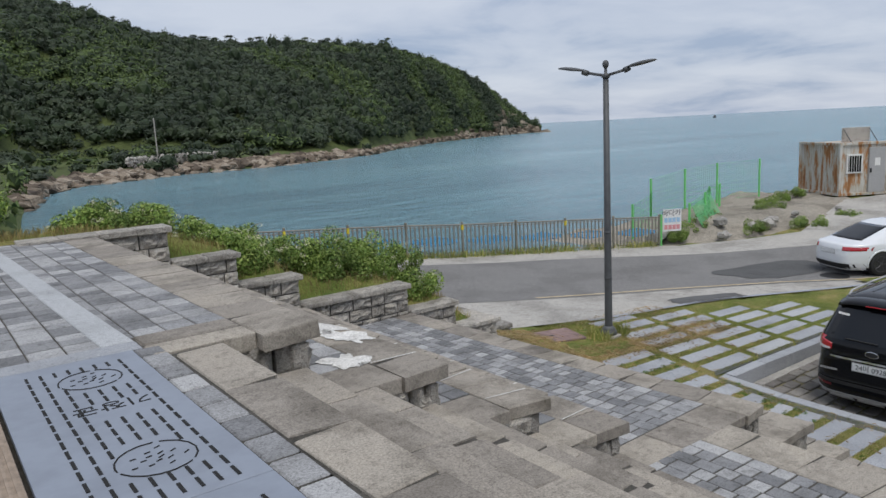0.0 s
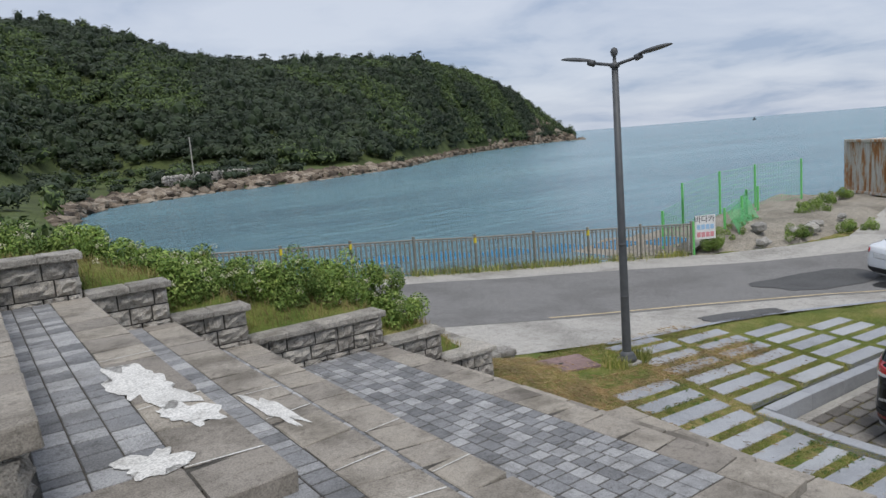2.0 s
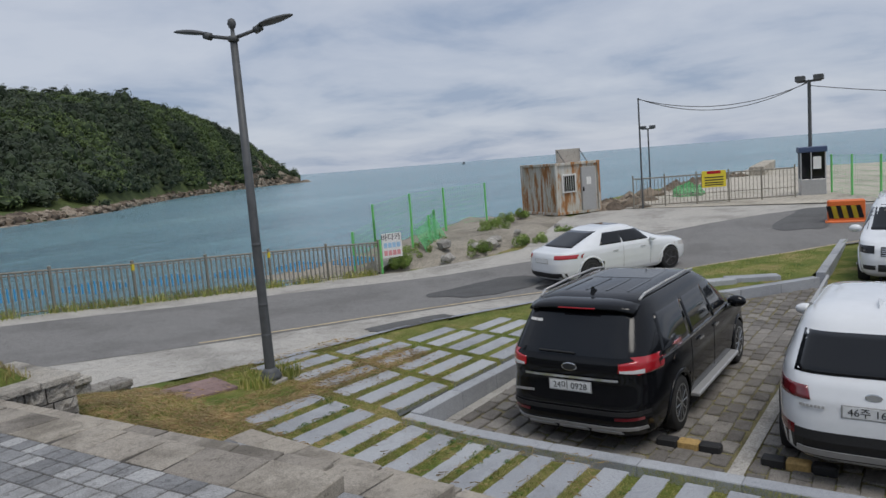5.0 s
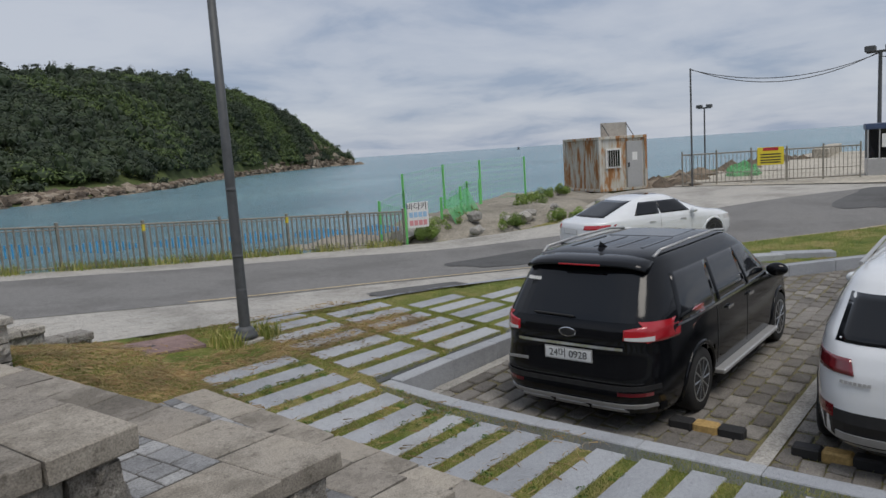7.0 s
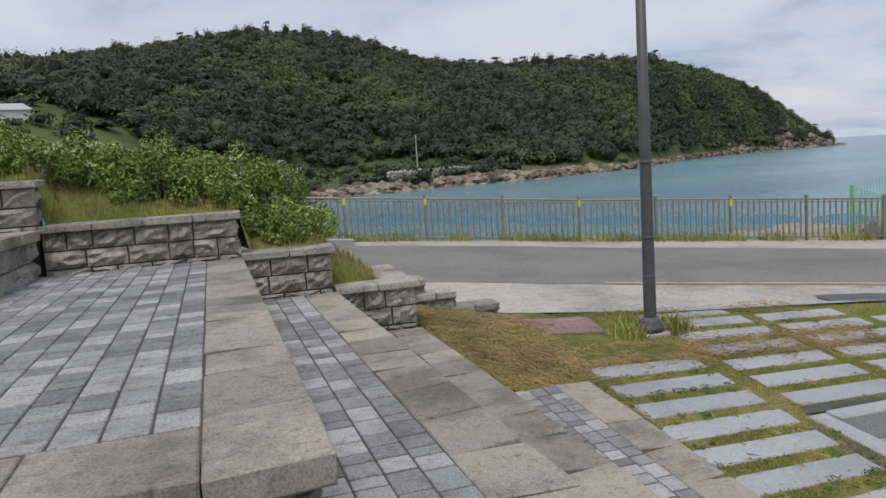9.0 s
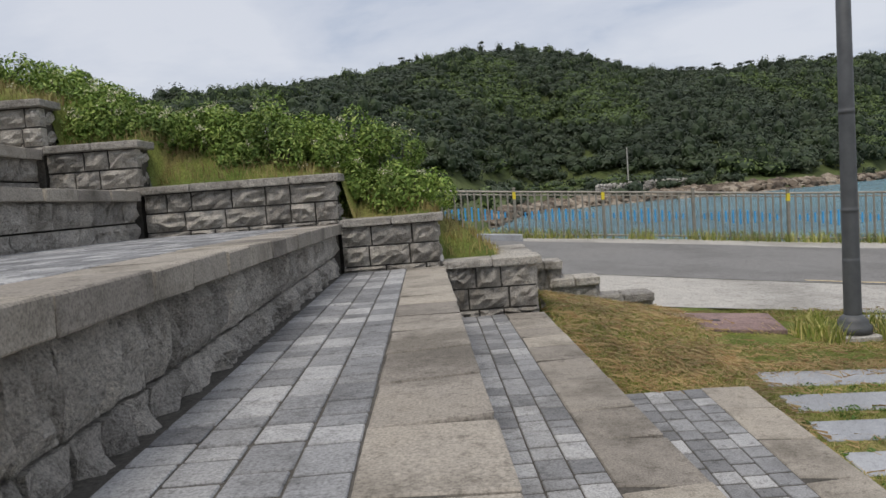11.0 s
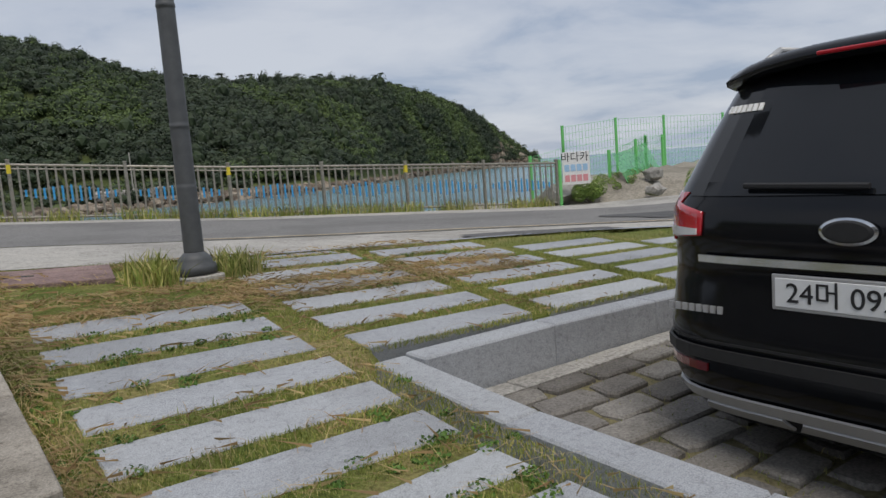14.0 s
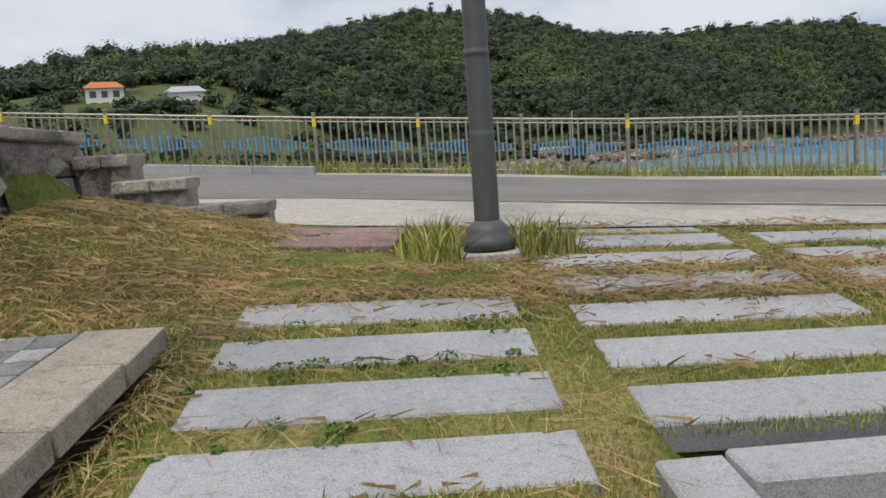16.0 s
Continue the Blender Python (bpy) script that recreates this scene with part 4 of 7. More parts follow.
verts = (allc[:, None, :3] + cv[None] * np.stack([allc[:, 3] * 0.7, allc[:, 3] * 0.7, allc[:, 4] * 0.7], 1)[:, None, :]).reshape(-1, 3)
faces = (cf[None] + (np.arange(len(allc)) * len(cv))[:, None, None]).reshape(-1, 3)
me = bpy.data.meshes.new("crown_shade")
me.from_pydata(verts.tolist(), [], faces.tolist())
M_CROWN_SHADE = leafy("hill_shade", (0.02, 0.034, 0.016), (0.03, 0.048, 0.021), (0.045, 0.066, 0.026))
tagged(part("wood_understorey", me, M_CROWN_SHADE), "dark cores that give the tree crowns their inner shade", "wood", kind="stuff")

# tall pines on the skyline
M_BARK = plain("bark", (0.09, 0.07, 0.055), 0.9)
for a, hgt in ((111.3, 7.0), (110.2, 6.5), (107.9, 5.5), (113.4, 6.0), (52.3, 5.0), (50.2, 4.5), (48.9, 4.0)):
    rr = float(np.interp(a, RAZ, RR)) * (0.97 if a < 60 else 0.75)
    x, y = HC[0] + rr * math.cos(radians(a)), HC[1] + rr * math.sin(radians(a))
    z = head_z(a, rr)
    tree = thing("pine_tree", "lone umbrella-shaped pine on the skyline", "tree", "skyline pines")
    bm = bmesh.new()
    rod(bm, (x, y, z - 0.5), (x + 0.4, y, z + hgt * 0.75), 0.28, 0.12, 7)
    for q in range(4):
        rod(bm, (x + 0.3, y, z + hgt * (0.5 + 0.06 * q)), (x + 2.2 * math.cos(q * 1.7), y + 2.2 * math.sin(q * 1.7), z + hgt * (0.72 + 0.06 * q)), 0.1, 0.04, 5)
    part("trunk", bm, M_BARK, tree)
    cl = [(x + 2.0 * math.cos(q * 1.26), y + 2.0 * math.sin(q * 1.26), z + hgt * (0.8 + 0.05 * (q % 3)), 1.5, 0.6, 0.6) for q in range(5)] + [(x + 0.3, y, z + hgt * 1.0, 1.6, 0.7, 0.6)]
    part("crown", leaf_cloud(cl, 0.7, 90, int(a)), M_PINE, tree)

# shore rocks along the foot of the headland
rock_v, rock_f = [], []
rr_ = random.Random(21)
for i in range(2600):
    a = 45.3 + (88 - 45.3) * rr_.random()
    s = float(np.interp(a, SAZ, SR))
    r = s + rr_.gauss(2.0, 3.0) + (5 * rr_.random() if a > 60 else 0)
    x, y = HC[0] + r * math.cos(radians(a)), HC[1] + r * math.sin(radians(a))
    w = rr_.uniform(0.5, 2.0) * (1.5 if a < 52 else 1.0)
    h = w * rr_.uniform(0.3, 0.7)
    z = max(head_z(a, r), SEA_Z - 0.2)
    o = len(rock_v)
    for c in cv:
        j = 1 + 0.35 * rr_.uniform(-1, 1)
        rock_v.append((x + c[0] * w * j, y + c[1] * w * j, z + c[2] * h * j))
    rock_f += [(o + f[0], o + f[1], o + f[2]) for f in cf]
for i in range(260):
    # weathered cliff at the tip of the headland
    a = 46.2 + 3.4 * rr_.random() ** 1.3
    s = float(np.interp(a, SAZ, SR))
    r = s + rr_.uniform(0, 34)
    x, y = HC[0] + r * math.cos(radians(a)), HC[1] + r * math.sin(radians(a))
    w = rr_.uniform(1.2, 4.2)
    h = w * rr_.uniform(0.5, 1.0)
    z = max(head_z(a, r), SEA_Z - 0.2) + rr_.uniform(-0.5, 3.2) * clamp((a - 46.4) / 1.2)
    o = len(rock_v)
    for c in cv:
        j = 1 + 0.35 * rr_.uniform(-1, 1)
        rock_v.append((x + c[0] * w * j, y + c[1] * w * j, z + c[2] * h * j))
    rock_f += [(o + f[0], o + f[1], o + f[2]) for f in cf]
for i in range(900):
    # rubble bank below the gate and at the end of the pier
    x, y = rr_.uniform(36, 62), 0
    y = float(np.interp(x, [36, 40, 62], [13.6, 15.5, 15.0])) + rr_.gauss(0, 1.0)
    w = rr_.uniform(0.3, 0.9)
    z = -3.4 - 0.35 * max(0, y - 14.5) + rr_.uniform(-0.2, 0.3)
    o = len(rock_v)
    for c in cv:
        j = 1 + 0.3 * rr_.uniform(-1, 1)
        rock_v.append((x + c[0] * w * j, y + c[1] * w * j, z + c[2] * w * 0.8 * j))
    rock_f += [(o + f[0], o + f[1], o + f[2]) for f in cf]
me = bpy.data.meshes.new("rocks")
me.from_pydata(rock_v, [], rock_f)
tagged(part("shore_rocks", me, M_ROCK), "brown and grey shore rocks at the waterline", "rocks", kind="stuff")

# dry-stone wall and mast at the foot of the hill
wv, wf = [], []
for i in range(420):
    a = rr_.uniform(71.5, 79)
    r = float(np.interp(a, SAZ, SR)) + 12 + 1.2 * math.sin(a * 3)
    x, y = HC[0] + r * math.cos(radians(a)), HC[1] + r * math.sin(radians(a))
    z = SEA_Z + 2.6 + rr_.uniform(-0.2, 1.9)
    w = rr_.uniform(0.3, 0.65)
    o = len(wv)
    for c in cv:
        j = 1 + 0.25 * rr_.uniform(-1, 1)
        wv.append((x + c[0] * w * j, y + c[1] * w * j, z + c[2] * w * 0.8 * j))
    wf += [(o + f[0], o + f[1], o + f[2]) for f in cf]
me = bpy.data.meshes.new("stones")
me.from_pydata(wv, [], wf)
M_WSTONE = stone("wall_stone", (0.25, 0.24, 0.22), (0.38, 0.36, 0.33), (0.5, 0.48, 0.44), 0.33, 3, 0.3, 0.4, island=True)
tagged(part("stone_wall", me, M_WSTONE), "rough dry-stone wall above the shore", "wall", kind="stuff")
mx, my = HC[0] + 200 * math.cos(radians(76.6)), HC[1] + 200 * math.sin(radians(76.6))
mast = thing("utility_pole", "slender pale pole in the meadow", "pole")
bm = bmesh.new()
rod(bm, (mx, my, SEA_Z + 2), (mx, my, 7.0), 0.22, 0.16, 8)
part("shaft", bm, M_CONC, mast)

# two houses on the far slope
for az, rh, w, roof, lab in ((110.81, 168.7, 7.2, M_REDROOF, "white two-storey house with an orange tiled roof"), (105.41, 173, 8.0, plain("pale_roof", (0.42, 0.44, 0.47), 0.5), "white house with a low pale grey roof")):
    hx, hy = HC[0] + rh * math.cos(radians(az)), HC[1] + rh * math.sin(radians(az))
    hz = 11.6
    house = thing("house", lab, "house")
    m = Matrix.Translation((hx, hy, hz)) @ Matrix.Rotation(radians(az - 90), 4, "Z")
    H = 4.6 if roof is M_REDROOF else 3.7
    bm = bmesh.new()
    box(bm, -w / 2, w / 2, -3, 3, -4, H, 0.05)
    o = part("wall", bm, M_WHITE, house)
    o.matrix_basis = m
    bm = bmesh.new()
    lo = [bm.verts.new(v) for v in ((-w / 2 - 0.5, -3.6, H - 0.1), (w / 2 + 0.5, -3.6, H - 0.1), (w / 2 + 0.5, 3.6, H - 0.1), (-w / 2 - 0.5, 3.6, H - 0.1))]
    hi = [bm.verts.new(v) for v in ((-w / 2 + 1.2, 0, H + 1.5), (w / 2 - 1.2, 0, H + 1.5))]
    bm.faces.new(lo[::-1])
    bm.faces.new((lo[0], lo[1], hi[1], hi[0]))
    bm.faces.new((lo[1], lo[2], hi[1]))
    bm.faces.new((lo[2], lo[3], hi[0], hi[1]))
    bm.faces.new((lo[3], lo[0], hi[0]))
    o = part("roof", bm, roof, house)
    o.matrix_basis = m
    for i in range(4):
        for z0 in ((0.3, 2.6) if H > 4 else (0.6,)):
            bm = bmesh.new()
            box(bm, -w / 2 + 0.8 + i * 2.2, -w / 2 + 2.0 + i * 2.2, -3.06, -2.9, z0, z0 + 1.3, 0.02)
            o = part("window", bm, M_GREYMETAL, house, "dark window")
            o.matrix_basis = m

# ---- shrubs behind the stepped walls ----
M_LEAF = leafy("shrub_leaf", (0.085, 0.145, 0.03), (0.17, 0.265, 0.055), (0.36, 0.43, 0.13))
M_BLOOM = plain("shrub_bloom", (0.62, 0.60, 0.42), 0.8)


def shrub(x, y, z, w, h, seed, n=32):
    r = random.Random(seed)
    t = thing("shrub", "bushy evergreen shrub with pale flower heads on the bank", "shrub", "shrubs on the bank")
    bm = bmesh.new()
    cl = []
    for i in range(n):
        a, q = r.uniform(0, 6.28), r.random() ** 0.5
        hh = h * r.uniform(0.3, 1.02) * (1.05 - 0.5 * q)
        px, py = x + w * q * math.cos(a), y + w * 0.72 * q * math.sin(a)
        s_ = r.uniform(0.6, 1.15)
        cl.append((px, py, z + hh, 0.17 * s_, 0.2 * s_))
        rod(bm, (x + r.uniform(-0.2, 0.2), y + r.uniform(-0.15, 0.15), z - 0.1), (px, py, z + hh), 0.012, 0.005, 5)
    part("stem", bm, M_BARK, t)
    part("foliage", leaf_cloud(cl, 0.023, 430, seed, 0.8), M_LEAF, t)
    blooms = []
    for c in cl:
        if r.random() < 0.5:
            blooms.append((c[0] + r.uniform(-0.15, 0.15), c[1] - 0.12, c[2] + 0.15, 0.05, 0.03))
    if blooms:
        part("flower_head", leaf_cloud(blooms, 0.014, 22, seed + 1), M_BLOOM, t)
    return t


for i, (x, y, z, w, h) in enumerate(((-0.6, 9.75, 0.05, 0.75, 0.95), (0.45, 9.75, 0.05, 0.7, 0.85), (-2.0, 9.8, 0.0, 0.9, 1.0), (2.2, 9.6, -0.15, 0.6, 0.35), (3.2, 9.7, -0.6, 0.65, 0.55), (3.75, 9.35, -0.8, 0.5, 0.55), (4.6, 9.6, -1.1, 0.6, 0.7), (5.3, 9.45, -1.25, 0.6, 0.7), (5.95, 9.5, -1.45, 0.55, 0.85), (6.45, 9.35, -1.75, 0.55, 0.98), (2.7, 10.2, -0.5, 0.6, 0.7), (4.0, 10.3, -1.0, 0.7, 0.8))):
    shrub(x, y, z, w, h, 60 + i)

# ---- grass ----


def blades(name, spots, mat, label, seed):
    """Upright grass blades at (x, y, z, height) spots, bent at the tip."""
    r = np.random.RandomState(seed)
    s = np.array(spots, dtype=float)
    n = len(s)
    a = r.uniform(0, 2 * np.pi, n)
    w = s[:, 3] * 0.028 + 0.0016
    side = np.stack([np.cos(a) * w, np.sin(a) * w, np.zeros(n)], 1)
    lean = np.stack([r.normal(0, 0.35, n) * s[:, 3], r.normal(0, 0.35, n) * s[:, 3], s[:, 3]], 1)
    b = s[:, :3]
    v = np.stack([b - side, b + side, b + lean * np.array([0.35, 0.35, 0.62]) + side * 0.7, b + lean * np.array([0.35, 0.35, 0.62]) - side * 0.7, b + lean], 1).reshape(-1, 3)
    f = []
    for i in range(n):
        o = i * 5
        f.append((o, o + 1, o + 2, o + 3))
        f.append((o + 3, o + 2, o + 4))
    me = bpy.data.meshes.new(name)
    me.from_pydata(v.tolist(), [], f)
    return tagged(part(name, me, mat), label, "grass", kind="stuff")


M_BLADE = leafy("grass_blade", (0.15, 0.205, 0.042), (0.30, 0.32, 0.085), (0.54, 0.46, 0.21))
M_STRAW = leafy("straw", (0.30, 0.19, 0.10), (0.40, 0.28, 0.15), (0.52, 0.40, 0.22))
rg = random.Random(33)


def on_slab(x, y):
    for x0, x1, yb, lo, hi in ((9.25, 10.47, ROW0, -22, 9), (10.7, 11.92, 6.68, 0, 6), (12.12, 13.3, 6.68, 0, 5), (13.5, 14.7, 6.68, 0, 4), (14.9, 16.1, 6.68, 0, 3)):
        if x0 < x < x1:
            q = (y - yb) / 0.42
            k = round(q)
            if lo <= k <= hi and abs(q - k) * 0.42 < 0.13:
                return True
    return False


spots, straw = [], []
while len(spots) < 130000:
    x = rg.uniform(7.8, 13.5) if rg.random() < 0.85 else rg.uniform(13.5, 18)
    y = rg.uniform(1.0, 9.7)
    if (x < 9.05 and y < 7.42) or (x > 10.62 and y < 6.46) or on_slab(x, y) or y > verge_near(x) - 0.02 or (x < 7.8 and y > 8.4):
        continue
    dens = noise.noise(Vector((x * 1.1, y * 1.1, 2.0)))
    if dens + rg.uniform(-0.35, 0.35) < -0.24:
        continue
    h = rg.uniform(0.008, 0.027)
    if x < 9.2 or (8.6 < y and abs(x - LX) < 0.9 and rg.random() < 0.4):
        h *= 1.2
    if rg.random() < 0.03:
        h *= 1.8
    spots.append((x, y, ground_z(x, y), h))
for i in range(900):
    a, q = rg.uniform(0, 6.28), rg.random()
    x, y = LX + (0.2 + 0.22 * q) * math.cos(a) * 1.25, LY + (0.16 + 0.12 * q) * math.sin(a)
    if abs(x - LX) < 0.16:
        continue
    spots.append((x, y, ground_z(x, y), rg.uniform(0.06, 0.22)))
blades("grass", spots, M_BLADE, "short weedy turf between the granite slabs", 3)
fr = []
for i in range(9000):
    x = rg.uniform(-6, 21)
    y = fence_y(x) + rg.gauss(-0.05, 0.14)
    if noise.noise(Vector((x * 0.9, 4.0, 0))) < -0.12 and rg.random() < 0.8:
        continue
    fr.append((x, y, road_z(x) - 0.02, rg.uniform(0.08, 0.30)))
for i in range(5000):
    x = rg.uniform(19.5, 27)
    y = rg.uniform(3.6, 6.9)
    if y > road_near(x) - 0.2 or y < island_south(x):
        continue
    fr.append((x, y, ground_z(x, 5) + 0.05, rg.uniform(0.03, 0.08)))
blades("verge_grass", fr, M_BLADE, "rank grass along the fence line", 8)


def straws(name, spots, seed):
    r = random.Random(seed)
    v, f = [], []
    for x, y, z, ln in spots:
        a = r.uniform(0, 6.28)
        dx, dy = math.cos(a) * ln / 2, math.sin(a) * ln / 2
        nx, ny = -math.sin(a) * 0.001, math.cos(a) * 0.001
        t = r.uniform(0.0, 0.03)
        o = len(v)
        v += [(x - dx - nx, y - dy - ny, z + t), (x - dx + nx, y - dy + ny, z + t), (x + nx, y + ny, z + t + 0.012), (x - nx, y - ny, z + t + 0.012), (x + dx + nx, y + dy + ny, z + r.uniform(0.0, 0.02)), (x + dx - nx, y + dy - ny, z + 0.004)]
        f += [(o, o + 1, o + 2, o + 3), (o + 3, o + 2, o + 4, o + 5)]
    me = bpy.data.meshes.new(name)
    me.from_pydata(v, [], f)
    return tagged(part(name, me, M_STRAW), "dry mown straw lying on the turf", "straw", kind="stuff")


sp = []
while len(sp) < 10500:
    x, y = rg.uniform(7.8, 13), rg.uniform(3.6, 9.6)
    if (x < 9.05 and y < 7.4) or (x > 10.6 and y < 6.5):
        continue
    near_end = math.hypot((x - 8.5) / 0.9, (y - 7.8) / 0.6)
    streak = abs(y - (8.0 - 0.02 * (x - 9))) / 0.35
    w = max(math.exp(-near_end ** 2) * 0.8, math.exp(-streak ** 2) * 0.9, 0.45 if x < 9.22 else 0.09)
    if rg.random() < w and not (on_slab(x, y) and rg.random() < (0.988 if y < 7.3 else 0.75)):
        sp.append((x, y, ground_z(x, y) + 0.01 + (0.015 if on_slab(x, y) else 0), rg.uniform(0.06, 0.3)))
straws("straw", sp, 4)

# broad-leaved weeds creeping over the slab edges and between the setts
cl = []
for i in range(900):
    x, y = rg.uniform(9.1, 13.2), rg.uniform(3.0, 8.6)
    if (x > 10.6 and y < 6.5) or (on_slab(x, y) and on_slab(x, y - 0.02) and on_slab(x, y + 0.02)) or noise.noise(Vector((x * 0.9, y * 0.9, 9.0))) < 0.0:
        continue
    s_ = rg.uniform(0.4, 1.0)
    cl.append((x, y, ground_z(x, y) + 0.012, 0.06 * s_, 0.02 * s_))
M_CLOVER = leafy("clover", (0.06, 0.12, 0.025), (0.09, 0.17, 0.035), (0.14, 0.23, 0.05))
tagged(part("clover", leaf_cloud(cl, 0.009, 50, 77, 1.3), M_CLOVER), "dark green clover patches in the turf", "weeds", kind="stuff")
jt = []
for i in range(16000):
    x, y = rg.uniform(10.95, 15.5), rg.uniform(0.5, 6.2)
    if noise.noise(Vector((x * 1.3, y * 1.3, 4.0))) + rg.uniform(-0.2, 0.2) > -0.15:
        jt.append((x, y, park_z(x, y) - 0.01, rg.uniform(0.012, 0.035)))
blades("joint_grass", jt, M_BLADE, "thin grass in the joints of the setts", 15)

bk = []
for i in range(9000):
    x, y = rg.uniform(-1.5, 7.6), rg.uniform(Y_WALL + 0.32, 9.9)
    zb_ = bank_z(x, y)
    bk.append((x, y, zb_ - 0.01, rg.uniform(0.04, 0.13)))
blades("bank_grass", bk, leafy("dry_blade", (0.20, 0.15, 0.06), (0.32, 0.25, 0.11), (0.36, 0.34, 0.13)), "dry grass on the planting bank", 19)

# ---- vehicles ----
M_CARBLACK = plain("black_car_paint", (0.006, 0.0065, 0.008), 0.12, 0.0, 0.05, 3, 0.0, 0.32)
M_CARWHITE = plain("white_car_paint", (0.74, 0.76, 0.78), 0.25, 0.0, 0.03, 3, 1.0)
M_GLASS = plain("tinted_glass", (0.008, 0.009, 0.011), 0.05, 0.0, 0.05, 4, 0.0, 0.45)
M_RED = plain("tail_lamp_red", (0.42, 0.012, 0.02), 0.15, 0.0, 0.05, 10, 1.0)
M_DARKRED = plain("tail_lamp_dark", (0.16, 0.01, 0.015), 0.15, 0.0, 0.05, 10, 1.0)
M_CLEAR = plain("lamp_clear", (0.62, 0.62, 0.62), 0.15, 0.0, 0.05, 10, 1.0)
M_CHROME = plain("chrome", (0.62, 0.63, 0.64), 0.18, 1.0, 0.05, 10)
M_SILVER = plain("silver_trim", (0.42, 0.42, 0.42), 0.4, 0.3, 0.05, 10)
M_PLATE = plain("number_plate_white", (0.75, 0.76, 0.76), 0.45, 0.0, 0.04, 20)
M_INK = plain("plate_ink", (0.02, 0.02, 0.022), 0.5)
M_TYRE = plain("tyre_rubber", (0.022, 0.022, 0.022), 0.85, 0.0, 0.2, 30)
M_ALLOY = plain("alloy_wheel", (0.45, 0.46, 0.47), 0.3, 0.9, 0.1, 20)
M_DARKALLOY = plain("dark_alloy", (0.10, 0.10, 0.105), 0.35, 0.7, 0.1, 20)
M_TRIM = plain("black_trim", (0.018, 0.018, 0.019), 0.6)


class Body:
    """A car's outer skin: rounded plan outlines stacked by height."""

    def __init__(self, zs, rear, front, half, n=5.0):
        self.zs, self.rear, self.front, self.half, self.n = zs, rear, front, half, n

    def at(self, z):
        return tuple(float(np.interp(z, self.zs, v)) for v in (self.rear, self.front, self.half))

    def side(self, x, z, s, off=0.0):
        r, f, w = self.at(z)
        q = min(0.999, abs((x - (r + f) / 2) / ((f - r) / 2)))
        return Vector((x, s * ((w * (1 - q ** self.n) ** (1 / self.n)) + off), z))

    def back(self, y, z, off=0.0):
        r, f, w = self.at(z)
        q = min(0.999, abs(y / w))
        return Vector(((r + f) / 2 - (f - r) / 2 * (1 - q ** self.n) ** (1 / self.n) - off, y, z))

    def nose(self, y, z, off=0.0):
        r, f, w = self.at(z)
        q = min(0.999, abs(y / w))
        return Vector(((r + f) / 2 + (f - r) / 2 * (1 - q ** self.n) ** (1 / self.n) + off, y, z))

    def skin(self, wheels, radius, levels=44, around=96):
        bm = bmesh.new()
        rings = []
        zz = np.linspace(self.zs[0], self.zs[-1], levels)
        for z in zz:
            r, f, w = self.at(z)
            ring = []
            for i in range(around):
                a = 2 * math.pi * i / around
                c, s = math.cos(a), math.sin(a)
                ring.append(bm.verts.new(((r + f) / 2 - (f - r) / 2 * math.copysign(abs(c) ** (2 / self.n), c), w * math.copysign(abs(s) ** (2 / self.n), s), z)))
            rings.append(ring)
        for p, q in zip(rings, rings[1:]):
            for i in range(around):
                j = (i + 1) % around
                mid = (p[i].co + q[j].co) / 2
                if any(math.hypot(mid.x - wx, mid.z - wz) < radius and abs(mid.y) > 0.45 for wx, wz in wheels):
                    continue
                bm.faces.new((p[i], p[j], q[j], q[i]))
        bm.faces.new(rings[-1])
        bm.faces.new(rings[0][::-1])
        return bm


def patch(kind, body, u0, u1, z0, z1, off, s=1, nu=10, nz=6, shear=0.0, taper=0.0):
    """A panel that lies on the skin: u is x on a side, y on the back or nose."""
    bm = bmesh.new()
    g = []
    for i in range(nu + 1):
        col = []
        for j in range(nz + 1):
            t = j / nz
            z = z0 + (z1 - z0) * t
            a, b = u0 + shear * t + taper * t, u1 + shear * t - taper * t
            u = a + (b - a) * i / nu
            p = body.side(u, z, s, off) if kind == "side" else body.back(u, z, off) if kind == "back" else body.nose(u, z, off)
            col.append(bm.verts.new(p))
        g.append(col)
    for i in range(nu):
        for j in range(nz):
            bm.faces.new((g[i][j], g[i + 1][j], g[i + 1][j + 1], g[i][j + 1]))
    bmesh.ops.recalc_face_normals(bm, faces=bm.faces[:])
    bmesh.ops.solidify(bm, geom=bm.faces[:], thickness=0.012)
    return bm


